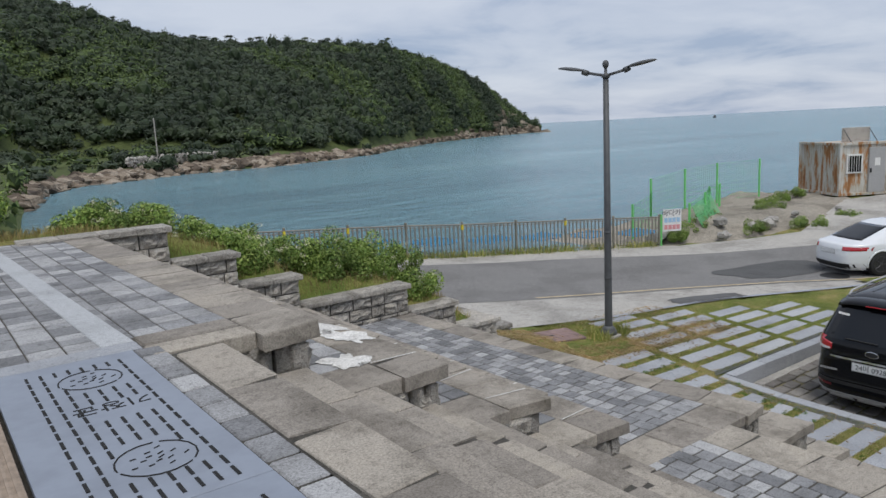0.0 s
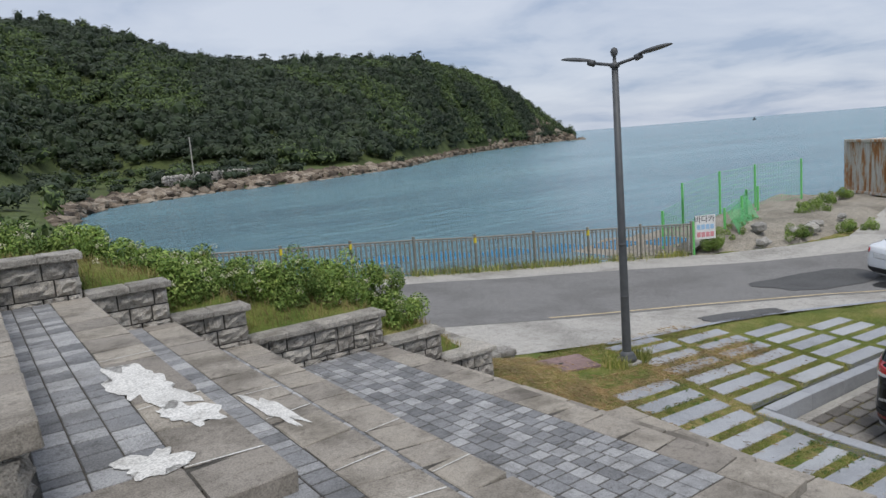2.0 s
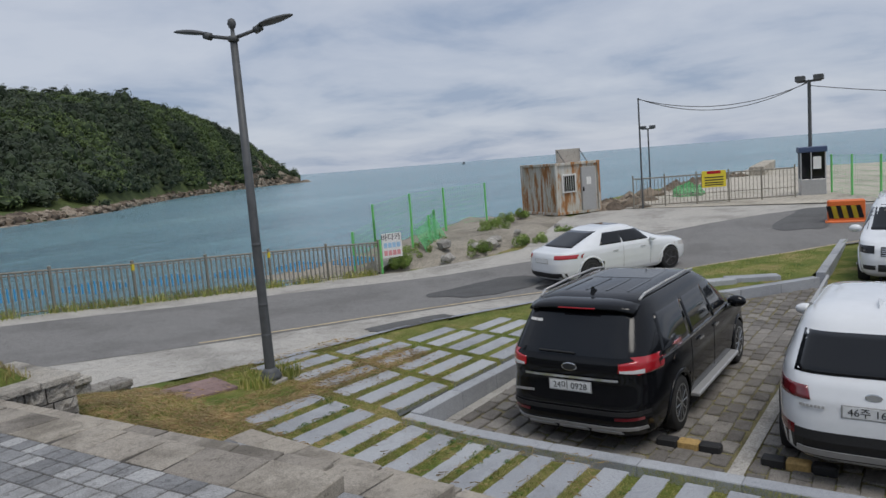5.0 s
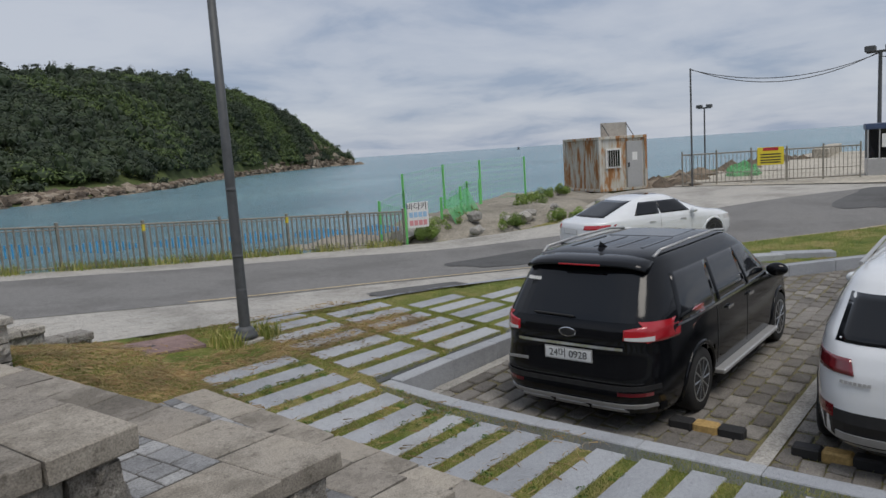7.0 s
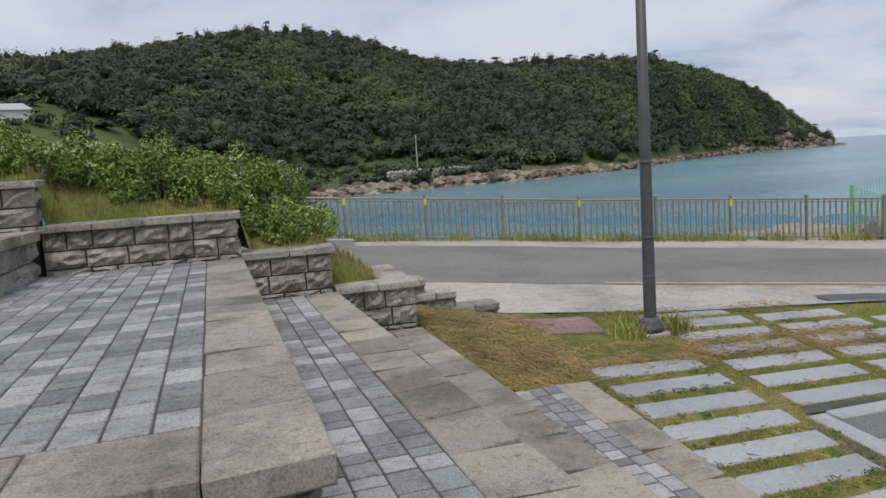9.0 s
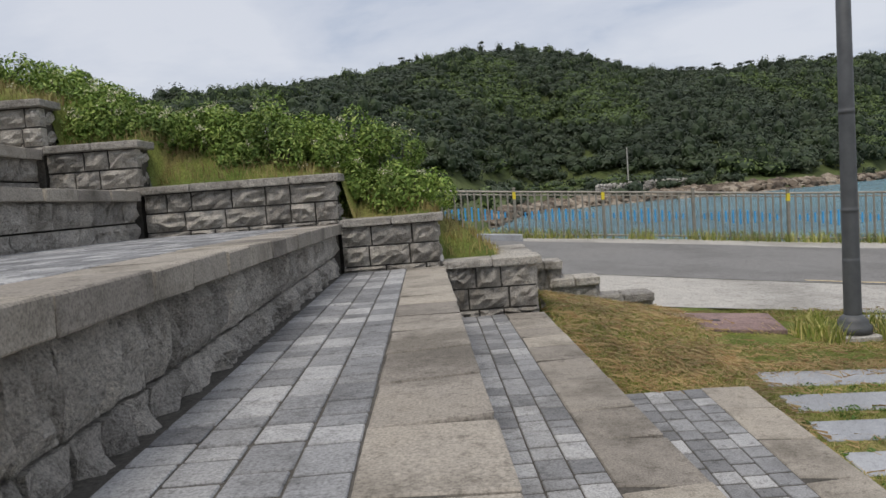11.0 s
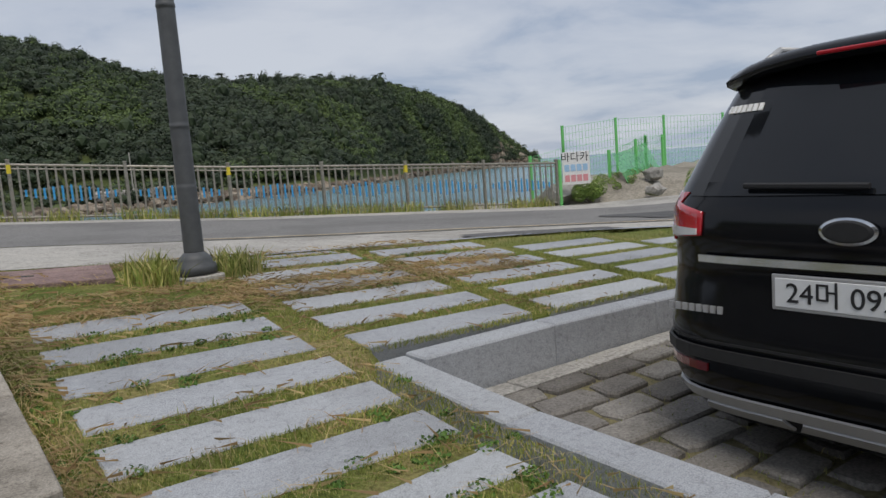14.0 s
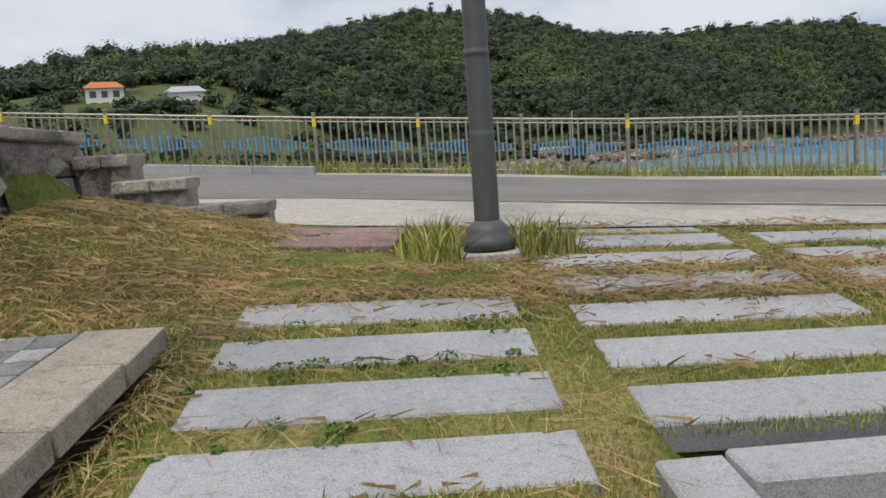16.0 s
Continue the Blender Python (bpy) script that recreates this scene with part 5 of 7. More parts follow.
def wheel(parent, x, y, z, r, s, rim=M_ALLOY, spokes=10):
    bm = bmesh.new()
    lathe(bm, [(r * 0.68, -0.11), (r * 0.95, -0.11), (r, -0.08), (r, 0.08), (r * 0.95, 0.11), (r * 0.68, 0.11)], 32)
    bm.transform(Matrix.Translation((x, y, z)) @ Matrix.Rotation(radians(90), 4, "X"))
    t = smooth(part("wheel", bm, M_TYRE, parent, "black tyre on alloy rim"))
    bm = bmesh.new()
    lathe(bm, [(r * 0.69, -0.10), (r * 0.69, 0.112), (r * 0.63, 0.112), (r * 0.6, 0.05), (0.02, 0.03)], 32)
    for q in range(spokes):
        a = 2 * math.pi * q / spokes
        rod(bm, (0.03 * math.cos(a), 0.03 * math.sin(a), 0.09), (r * 0.64 * math.cos(a), r * 0.64 * math.sin(a), 0.10), 0.026, 0.018, 5)
    lathe(bm, [(0.06, 0.05), (0.06, 0.105), (0.03, 0.115)], 14)
    bm.transform(Matrix.Translation((x, y, z)) @ Matrix.Rotation(radians(90 if s < 0 else -90), 4, "X"))
    part("rim", bm, rim, t)
    # black disc whose colour stands in for the shade behind the spokes
    bm = bmesh.new()
    lathe(bm, [(r * 0.6, -0.01), (r * 0.6, 0.01)], 24)
    bm.transform(Matrix.Translation((x, y, z)) @ Matrix.Rotation(radians(90), 4, "X"))
    part("hub_shadow", bm, M_TRIM, t, "dark disc behind the spokes in the wheel well")


def number_plate(parent, body, z, chars, back=True, w=0.53, h=0.115):
    p = body.back(0, z, 0.012) if back else body.nose(0, z, 0.012)
    s = -1 if back else 1
    bm = bmesh.new()
    box(bm, p.x - 0.008, p.x + 0.008, -w / 2, w / 2, z - h / 2, z + h / 2, 0.004)
    pl = part("number_plate", bm, M_PLATE, parent, "white number plate with black characters")
    if chars:
        text_mesh(chars, 0.105, (p.x + s * 0.0095, 0, z - 0.002), M_INK, pl, "number_text", "", (90, 0, -90 if back else 90))
    bm = bmesh.new()
    box(bm, p.x - 0.006, p.x + 0.006, -w / 2 - 0.012, w / 2 + 0.012, z - h / 2 - 0.012, z + h / 2 + 0.012, 0.004)
    part("plate_frame", bm, M_SILVER, pl, "thin silver plate frame")


def oval(body, z, w, h, off):
    p = body.back(0, z, off)
    bm = bmesh.new()
    lathe(bm, [(0.5, -0.006), (0.5, 0.004), (0.42, 0.008)], 28)
    bm.transform(Matrix.Translation(p) @ Matrix.Rotation(radians(-90), 4, "Y") @ Matrix.Diagonal((h, w, 1, 1)))
    return bm


def arch(parent, body, x, z, r, s, mat):
    bm = bmesh.new()
    rings = []
    for q in range(33):
        a = math.pi * (q / 32 * 1.16 - 0.08)
        p = body.side(x + r * math.cos(a), max(z + r * math.sin(a), body.zs[0] + 0.01), s, 0.0)
        out = Vector((math.cos(a), 0, math.sin(a)))
        rings.append([bm.verts.new(p + out * (0.03 * math.cos(e)) + Vector((0, s * 0.02 * math.sin(e), 0))) for e in np.linspace(0, 2 * math.pi, 9)[:-1]])
    for p, q in zip(rings, rings[1:]):
        for i in range(8):
            bm.faces.new((p[i], p[(i + 1) % 8], q[(i + 1) % 8], q[i]))
    bmesh.ops.recalc_face_normals(bm, faces=bm.faces[:])
    smooth(part("wheel_arch", bm, mat, parent))
    bm = bmesh.new()
    lathe(bm, [(r, -0.02), (r, 0.02)], 24)
    bm.transform(Matrix.Translation((x, s * 0.55, z)) @ Matrix.Rotation(radians(90), 4, "X"))
    part("wheel_well", bm, M_TRIM, parent, "dark disc behind the spokes in the wheel well")


def wedge(kind, body, u0, u1, za, zb, off, s=1, nu=14, nz=6):
    """A lamp on the skin whose height changes from za to zb along u."""
    bm = bmesh.new()
    g = []
    for i in range(nu + 1):
        f = i / nu
        lo, hi = za[0] + (zb[0] - za[0]) * f, za[1] + (zb[1] - za[1]) * f
        u = u0 + (u1 - u0) * f
        g.append([bm.verts.new(body.side(u, lo + (hi - lo) * j / nz, s, off) if kind == "side" else body.back(u, lo + (hi - lo) * j / nz, off)) for j in range(nz + 1)])
    for i in range(nu):
        for j in range(nz):
            bm.faces.new((g[i][j], g[i + 1][j], g[i + 1][j + 1], g[i][j + 1]))
    bmesh.ops.recalc_face_normals(bm, faces=bm.faces[:])
    bmesh.ops.solidify(bm, geom=bm.faces[:], thickness=0.012)
    return bm


# black people carrier
def minivan(paint, label, chars, front_view=False):
    b = Body([0.2, 0.3, 0.42, 0.6, 0.85, 1.0, 1.1, 1.2, 1.4, 1.6, 1.72, 1.77, 1.79],
             [0.16, 0.06, 0.0, 0.0, 0.06, 0.05, 0.07, 0.13, 0.27, 0.41, 0.52, 0.64, 0.85],
             [5.0, 5.18, 5.24, 5.24, 5.18, 5.0, 4.3, 4.05, 3.72, 3.4, 3.1, 2.9, 2.6],
             [0.92, 0.965, 0.99, 1.0, 1.0, 0.995, 0.98, 0.955, 0.89, 0.815, 0.745, 0.67, 0.5], 6.0)
    v = thing("minivan", label, "car", "parked cars")
    wr, ax = 0.35, (1.15, 1.15 + 3.14)
    wheels = [(ax[0], wr), (ax[1], wr)]
    smooth(part("body", b.skin(wheels, 0.41), paint, v))
    for s in (1, -1):
        for wx, wz in wheels:
            wheel(v, wx, s * 0.88, wz, wr, s)
            arch(v, b, wx, wz, 0.41, s, paint)
        for x0, x1, sh in ((0.62, 1.62, 0.12), (1.72, 2.72, -0.02), (2.8, 3.75, -0.2)):
            smooth(part("side_window", patch("side", b, x0, x1, 1.1, 1.57, 0.006, s, 12, 6, sh, 0.03), M_GLASS, v, "dark tinted side window"))
        part("window_trim", patch("side", b, 0.6, 3.9, 1.065, 1.09, 0.008, s, 20, 1), M_CHROME, v, "chrome window line")
        part("sill_step", box(bmesh.new(), 1.65, 3.85, *(sorted((s * 0.9, s * 1.08))), 0.27, 0.33, 0.015), M_SILVER, v, "silver side step")
        bm = bmesh.new()
        stops = [(0.72, 0.66, 1.735), (0.86, 0.675, 1.79), (1.6, 0.69, 1.805), (2.5, 0.69, 1.80), (2.9, 0.675, 1.755)]
        for p, q in zip(stops, stops[1:]):
            rod(bm, (p[0], s * p[1], p[2]), (q[0], s * q[1], q[2]), 0.017, n=8)
        smooth(part("roof_rail", bm, M_SILVER, v, "silver roof rail"))
        bm = bmesh.new()
        bmesh.ops.create_uvsphere(bm, u_segments=14, v_segments=9, radius=1)
        bm.transform(Matrix.Translation((3.72, s * 1.1, 1.13)) @ Matrix.Diagonal((0.09, 0.14, 0.09, 1)))
        smooth(part("wing_mirror", bm, paint, v))
        for x in (1.95, 2.75):
            part("door_handle", patch("side", b, x, x + 0.2, 0.955, 0.99, 0.03, s, 4, 1), M_CHROME, v, "chrome door handle")
        for x in (1.66, 2.76):
            part("door_seam", patch("side", b, x, x + 0.012, 0.4, 1.08, 0.0035, s, 1, 8), M_TRIM, v, "door gap")
        lamp_b = smooth(part("tail_lamp", wedge("back", b, s * 0.60, s * 0.985, (1.0, 1.10), (0.965, 1.175), 0.012), M_RED, v, "red tail lamp with a clear lower strip"))
        part("reverse_lens", wedge("back", b, s * 0.62, s * 0.86, (1.005, 1.03), (0.985, 1.035), 0.022), M_CLEAR, lamp_b, "clear reversing lens")
        part("lamp_flank", wedge("side", b, 0.17, 0.5, (0.965, 1.175), (1.08, 1.165), 0.012, s), M_RED, lamp_b)
        ro = (0.55, 0.85) if s > 0 else (-0.85, -0.55)
        part("bumper_reflector", patch("back", b, ro[0], ro[1], 0.44, 0.475, 0.008, 1, 6, 1), M_DARKRED, v, "dim red bumper reflector")
        part("headlamp", patch("nose", b, *(sorted((s * 0.62, s * 0.97))), 0.74, 0.9, 0.01, 1, 8, 4), M_GLASS, v, "dark headlamp")
        part("fog_lamp", patch("nose", b, *(sorted((s * 0.6, s * 0.85))), 0.38, 0.48, 0.01, 1, 6, 3), M_TRIM, v)
    part("rear_window", patch("back", b, -0.70, 0.70, 1.16, 1.60, 0.006, 1, 18, 8, 0, 0.07), M_GLASS, v, "dark tinted rear window")
    bm = bmesh.new()
    rows = []
    for j in range(15):
        f = -1 + j / 7
        y, back, drop = 0.69 * f, 0.33 + 0.10 * f * f, 0.06 * f ** 4
        rows.append([bm.verts.new(p) for p in ((0.75, y, 1.745 - drop), (0.62, y, 1.768 - drop), (back + 0.06, y, 1.735 - drop), (back, y, 1.70 - drop), (back + 0.005, y, 1.678 - drop), (back + 0.08, y, 1.66 - drop), (0.6, y, 1.67 - drop))])
    for p, q in zip(rows, rows[1:]):
        for i in range(7):
            k = (i + 1) % 7
            bm.faces.new((p[i], p[k], q[k], q[i]))
    bm.faces.new(rows[0][::-1])
    bm.faces.new(rows[-1])
    bmesh.ops.recalc_face_normals(bm, faces=bm.faces[:])
    sp = smooth(part("spoiler", bm, paint, v))
    part("brake_light", box(bmesh.new(), 0.322, 0.36, -0.24, 0.24, 1.682, 1.698, 0.004), M_RED, sp, "red high brake light strip")
    part("garnish", patch("back", b, -0.6, 0.6, 0.895, 0.925, 0.018, 1, 14, 1), M_CHROME, v, "chrome tailgate strip")
    part("badge", oval(b, 1.035, 0.2, 0.1, 0.015), M_CHROME, v, "oval chrome badge")
    part("badge_field", oval(b, 1.035, 0.175, 0.08, 0.02), M_TRIM, v)
    part("bumper_shelf", patch("back", b, -0.9, 0.9, 0.50, 0.55, 0.03, 1, 20, 2), M_TRIM, v, "ribbed black bumper shelf")
    skid = part("skid_trim", patch("back", b, -0.86, 0.86, 0.30, 0.345, 0.022, 1, 20, 2), M_SILVER, v, "silver lower bumper trim")
    for y0 in (-0.62, -0.2, 0.22):
        part("skid_tooth", patch("back", b, y0, y0 + 0.4, 0.255, 0.30, 0.016, 1, 8, 2, 0, 0.03), M_SILVER, skid)
    part("tailgate_seam", patch("back", b, -0.86, 0.86, 0.565, 0.575, 0.004, 1, 20, 1), M_TRIM, v)
    bm = bmesh.new()
    rod(bm, b.back(-0.05, 1.19, 0.03), b.back(0.42, 1.2, 0.03) + Vector((0, 0, 0)), 0.012, n=6)
    part("rear_wiper", bm, M_TRIM, v, "black rear wiper")
    if not front_view:
        q = b.back(0.58, 0.70, 0.01)
        for i in range(8):
            part("model_mark", box(bmesh.new(), q.x - 0.006, q.x + 0.004, 0.74 - 0.033 * i - 0.024, 0.74 - 0.033 * i, 0.685, 0.715), M_SILVER, v)
        for i in range(7):
            part("sticker_mark", patch("back", b, 0.66 - 0.028 * i - 0.02, 0.66 - 0.028 * i, 1.50, 1.53, 0.012, 1, 1, 1), M_WHITE, v, "pale window sticker lettering")
    bm = bmesh.new()
    f = [bm.verts.new(p) for p in ((0.84, 0.0, 1.87), (0.78, 0.0, 1.78), (0.98, 0.03, 1.78), (0.98, -0.03, 1.78))]
    for t in ((0, 1, 2), (0, 3, 1), (0, 2, 3), (1, 3, 2)):
        bm.faces.new([f[i] for i in t])
    part("antenna_fin", bm, paint, v)
    smooth(part("windscreen", patch("nose", b, -0.84, 0.84, 1.14, 1.64, 0.006, 1, 16, 8, 0, 0.05), M_GLASS, v, "dark windscreen"))
    gr_ = part("grille", patch("nose", b, -0.5, 0.5, 0.68, 0.88, 0.012, 1, 12, 4), M_TRIM, v, "black radiator grille")
    for i in range(4):
        part("grille_bar", patch("nose", b, -0.48, 0.48, 0.70 + 0.045 * i, 0.715 + 0.045 * i, 0.024, 1, 12, 1), M_CHROME, gr_)
    part("lower_grille", patch("nose", b, -0.55, 0.55, 0.34, 0.5, 0.01, 1, 12, 4), M_TRIM, v)
    part("sunroof", box(bmesh.new(), 1.9, 2.6, -0.42, 0.42, 1.782, 1.794, 0.004), M_GLASS, v, "dark glass sunroof")
    for i in range(4):
        part("roof_rib", box(bmesh.new(), 0.95, 1.8, -0.45 + 0.28 * i, -0.42 + 0.28 * i, 1.78, 1.797, 0.004), paint, v)
    number_plate(v, b, 0.80 if not front_view else 0.58, chars, back=not front_view)
    return v


van = minivan(M_CARBLACK, "black people carrier parked on the setts", "24머 0928")
van.matrix_basis = pose(11.38, 4.39, park_z(12, 4.4) - 0.005, 0, 0, 0)
van2 = minivan(M_CARWHITE, "white people carrier parked facing the terraces", "", True)
van2.matrix_basis = pose(26.9, 1.3, -3.56, 0, 0, 180)


def suv():
    b = Body([0.22, 0.32, 0.5, 0.7, 0.9, 1.05, 1.15, 1.3, 1.45, 1.6, 1.68, 1.72],
             [0.2, 0.06, 0.0, 0.02, 0.06, 0.12, 0.2, 0.36, 0.52, 0.66, 0.8, 1.1],
             [4.7, 4.82, 4.86, 4.86, 4.8, 4.5, 3.75, 3.4, 3.1, 2.8, 2.6, 2.2],
             [0.9, 0.95, 0.97, 0.985, 0.985, 0.96, 0.93, 0.87, 0.81, 0.74, 0.66, 0.45], 5.0)
    v = thing("suv", "white sport utility car parked with its tail to the stairs", "car", "parked cars")
    wr = 0.36
    wheels = [(1.02, wr), (3.85, wr)]
    smooth(part("body", b.skin(wheels, 0.42), M_CARWHITE, v))
    for s in (1, -1):
        for wx, wz in wheels:
            wheel(v, wx, s * 0.85, wz, wr, s)
            arch(v, b, wx, wz, 0.42, s, M_TRIM)
        for x0, x1, sh in ((0.85, 1.5, 0.22), (1.6, 2.4, 0.0), (2.46, 3.3, -0.25)):
            smooth(part("side_window", patch("side", b, x0, x1, 1.12, 1.5, 0.006, s, 10, 6, sh, 0.03), M_GLASS, v, "dark side window"))
        smooth(part("tail_lamp", patch("back", b, *(sorted((s * 0.56, s * 0.94))), 0.90, 1.03, 0.012, 1, 10, 4, 0.03 * s), M_DARKRED, v, "dark red slanted tail lamp"))
        part("lower_lamp", patch("back", b, *(sorted((s * 0.72, s * 0.93))), 0.52, 0.62, 0.012, 1, 6, 3), M_DARKRED, v, "dark red bumper lamp")
        bm = bmesh.new()
        rod(bm, (1.0, s * 0.66, 1.7), (2.6, s * 0.68, 1.73), 0.018, n=8)
        part("roof_rail", bm, M_SILVER, v)
        bm = bmesh.new()
        bmesh.ops.create_uvsphere(bm, u_segments=14, v_segments=9, radius=1)
        bm.transform(Matrix.Translation((3.35, s * 1.06, 1.12)) @ Matrix.Diagonal((0.09, 0.13, 0.08, 1)))
        smooth(part("wing_mirror", bm, M_CARWHITE, v))
    smooth(part("rear_window", patch("back", b, -0.74, 0.74, 1.14, 1.5, 0.008, 1, 16, 6, 0, 0.06), M_GLASS, v, "dark rear window"))
    part("bumper", patch("back", b, -0.9, 0.9, 0.30, 0.6, 0.008, 1, 20, 6), M_TRIM, v, "black lower bumper")
    part("skid_trim", patch("back", b, -0.7, 0.7, 0.33, 0.4, 0.025, 1, 18, 2), M_SILVER, v, "silver skid plate")
    part("badge", oval(b, 0.98, 0.15, 0.08, 0.012), M_CHROME, v, "oval chrome badge")
    for i in range(7):
        part("model_mark", patch("back", b, 0.66 - 0.035 * i - 0.024, 0.66 - 0.035 * i, 0.83, 0.855, 0.01, 1, 1, 1), M_SILVER, v)
    bm = bmesh.new()
    f = [bm.verts.new(p) for p in ((0.98, 0.0, 1.8), (0.88, 0.0, 1.70), (1.2, 0.035, 1.715), (1.2, -0.035, 1.715))]
    for t in ((0, 1, 2), (0, 3, 1), (0, 2, 3), (1, 3, 2)):
        bm.faces.new([f[i] for i in t])
    part("antenna_fin", bm, M_CARWHITE, v)
    number_plate(v, b, 0.83, "46주 1668")
    return v


suv_ob = suv()
suv_ob.matrix_basis = pose(11.5, 1.25, park_z(12, 1.25) + 0.005, 0, 0, 0)


def sedan():
    b = Body([0.17, 0.26, 0.4, 0.6, 0.78, 0.9, 0.96, 1.05, 1.2, 1.32, 1.4, 1.44, 1.46],
             [0.12, 0.04, 0.0, 0.0, 0.03, 0.08, 0.42, 0.62, 0.98, 1.28, 1.52, 1.74, 2.05],
             [4.6, 4.78, 4.84, 4.84, 4.76, 4.45, 3.95, 3.62, 3.22, 2.95, 2.75, 2.62, 2.45],
             [0.84, 0.9, 0.93, 0.945, 0.945, 0.93, 0.91, 0.86, 0.76, 0.68, 0.62, 0.55, 0.4], 4.6)
    v = thing("sedan", "white saloon car with black alloys on the road", "car")
    wr = 0.34
    wheels = [(1.0, wr), (3.9, wr)]
    smooth(part("body", b.skin(wheels, 0.39, 50), M_CARWHITE, v))
    for s in (1, -1):
        for wx, wz in wheels:
            wheel(v, wx, s * 0.81, wz, wr, s, M_DARKALLOY, 5)
            arch(v, b, wx, wz, 0.39, s, M_CARWHITE)
        for x0, x1, sh in ((1.32, 2.1, 0.18), (2.16, 3.1, -0.14)):
            smooth(part("side_window", patch("side", b, x0, x1, 1.0, 1.31, 0.008, s, 10, 6, sh, 0.1), M_GLASS, v, "dark side window"))
        smooth(part("tail_lamp", patch("back", b, *(sorted((s * 0.5, s * 0.9))), 0.74, 0.85, 0.012, 1, 10, 4), M_RED, v, "slim red tail lamp"))
        part("lamp_flank", patch("side", b, 0.14, 0.36, 0.75, 0.85, 0.01, s, 6, 3), M_RED, v, "red lamp flank")
        for x in (1.75, 2.75):
            part("door_handle", patch("side", b, x, x + 0.18, 0.80, 0.825, 0.02, s, 4, 1), M_SILVER, v)
        for x in (2.12, 3.12):
            part("door_seam", patch("side", b, x, x + 0.01, 0.3, 0.95, 0.0035, s, 1, 8), M_SILVER, v)
        bm = bmesh.new()
        bmesh.ops.create_uvsphere(bm, u_segments=14, v_segments=9, radius=1)
        bm.transform(Matrix.Translation((3.15, s * 1.0, 1.0)) @ Matrix.Diagonal((0.08, 0.11, 0.06, 1)))
        smooth(part("wing_mirror", bm, M_CARWHITE, v))
        part("headlamp", patch("nose", b, *(sorted((s * 0.55, s * 0.9))), 0.66, 0.78, 0.01, 1, 8, 3), M_CLEAR, v)
        part("exhaust_trim", patch("back", b, *(sorted((s * 0.5, s * 0.68))), 0.27, 0.33, 0.02, 1, 4, 2), M_TRIM, v)
    smooth(part("rear_window", patch("back", b, -0.62, 0.62, 1.0, 1.36, 0.008, 1, 14, 8, 0, 0.06), M_GLASS, v, "dark rear window"))
    smooth(part("windscreen", patch("nose", b, -0.68, 0.68, 1.0, 1.38, 0.008, 1, 14, 8, 0, 0.06), M_GLASS, v, "dark windscreen"))
    part("bumper", patch("back", b, -0.84, 0.84, 0.22, 0.36, 0.008, 1, 18, 3), M_TRIM, v, "black lower bumper")
    part("sunroof", box(bmesh.new(), 2.1, 2.5, -0.34, 0.34, 1.452, 1.464, 0.003), M_GLASS, v)
    number_plate(v, b, 0.68, "", True, 0.53, 0.11)
    return v


sed = sedan()
sed.matrix_basis = pose(20.25, 9.22, ground_z(22.0, 7.8) + 0.01, 0, 0, -27) @ Matrix.Scale(0.94, 4)


# ---- wheel stops, bay line ----
def wheel_stop(x, y0):
    w = thing("wheel_stop", "black and yellow rubber wheel stop on the setts", "wheel stop", "wheel stops")
    for i, mt in enumerate((M_BLACK, M_YELLOWISH, M_BLACK)):
        bm = bmesh.new()
        box(bm, x - 0.075, x + 0.075, y0 + 0.25 * i, y0 + 0.25 * (i + 1) - 0.002, park_z(x, y0) - 0.02, park_z(x, y0) + 0.1, 0.02)
        part("segment", bm, mt, w)


M_YELLOWISH = plain("worn_yellow", (0.5, 0.33, 0.12), 0.7, 0.0, 0.2)
for y0 in (2.85, 1.65):
    wheel_stop(12.0 if y0 > 2 else 11.9, y0 - 0.05)
line = tagged(part("bay_line", sheet(axis([(10.9, 21.0, 1.0)]), [2.45, 2.62], lambda x, y: park_z(x, y) + 0.016), M_CONC), "pale concrete line between parking bays", "bay line", kind="structure")

# ---- rusty container office on the mound ----
mound = sheet(axis([(20.5, 40, 0.5)]), axis([(10.5, 21, 0.5)]), lambda x, y: -3.68 + 0.72 * clamp((y - float(np.interp(x, [20.5, 24, 28.5, 33, 36, 40], [15.9, 13.6, 12.2, 12.6, 13.4, 14.5]))) / 2.2) * clamp((x - 20.8) / 2.5) * clamp((shore_y(x) + 0.9 - y) / 1.6) + 0.16 * noise.noise(Vector((x * 0.8, y * 0.8, 0))) + 0.1 * noise.noise(Vector((x * 2.6, y * 2.6, 3))))
tagged(smooth(part("earth_mound", mound, M_DIRT)), "rough earth mound with weeds beside the road", "mound", kind="structure")
M_RUST, rn, rl, rb = material("rusty_cladding")
r_pos = rn.new("ShaderNodeTexCoord").outputs["Object"]
r_map = rn.new("ShaderNodeMapping")
r_map.inputs["Scale"].default_value = (2.2, 2.2, 0.45)
rl.new(r_pos, r_map.inputs["Vector"])
r_n = noise_node(rn, rl, 1.6, 6, r_map.outputs[0], 0.7)
r_c = ramp(rn, rl, r_n.outputs["Fac"], [(0.40, (0.52, 0.52, 0.49)), (0.50, (0.44, 0.40, 0.33)), (0.57, (0.36, 0.17, 0.06)), (0.70, (0.19, 0.075, 0.03))])
rl.new(r_c.outputs[0], rb.inputs["Base Color"])
rb.inputs["Roughness"].default_value = 0.75
CX, CY, CZ = 33.74, 15.16, -2.95
cont = thing("site_office_container", "rust-streaked grey container office with a barred window", "container")
DIRS = math.atan2(13.9 - 15.25, 35.7 - 33.55)
mc = pose(CX, CY, CZ, 0, 0, math.degrees(DIRS))
W1, W2, CH = 2.3, 3.1, 2.38


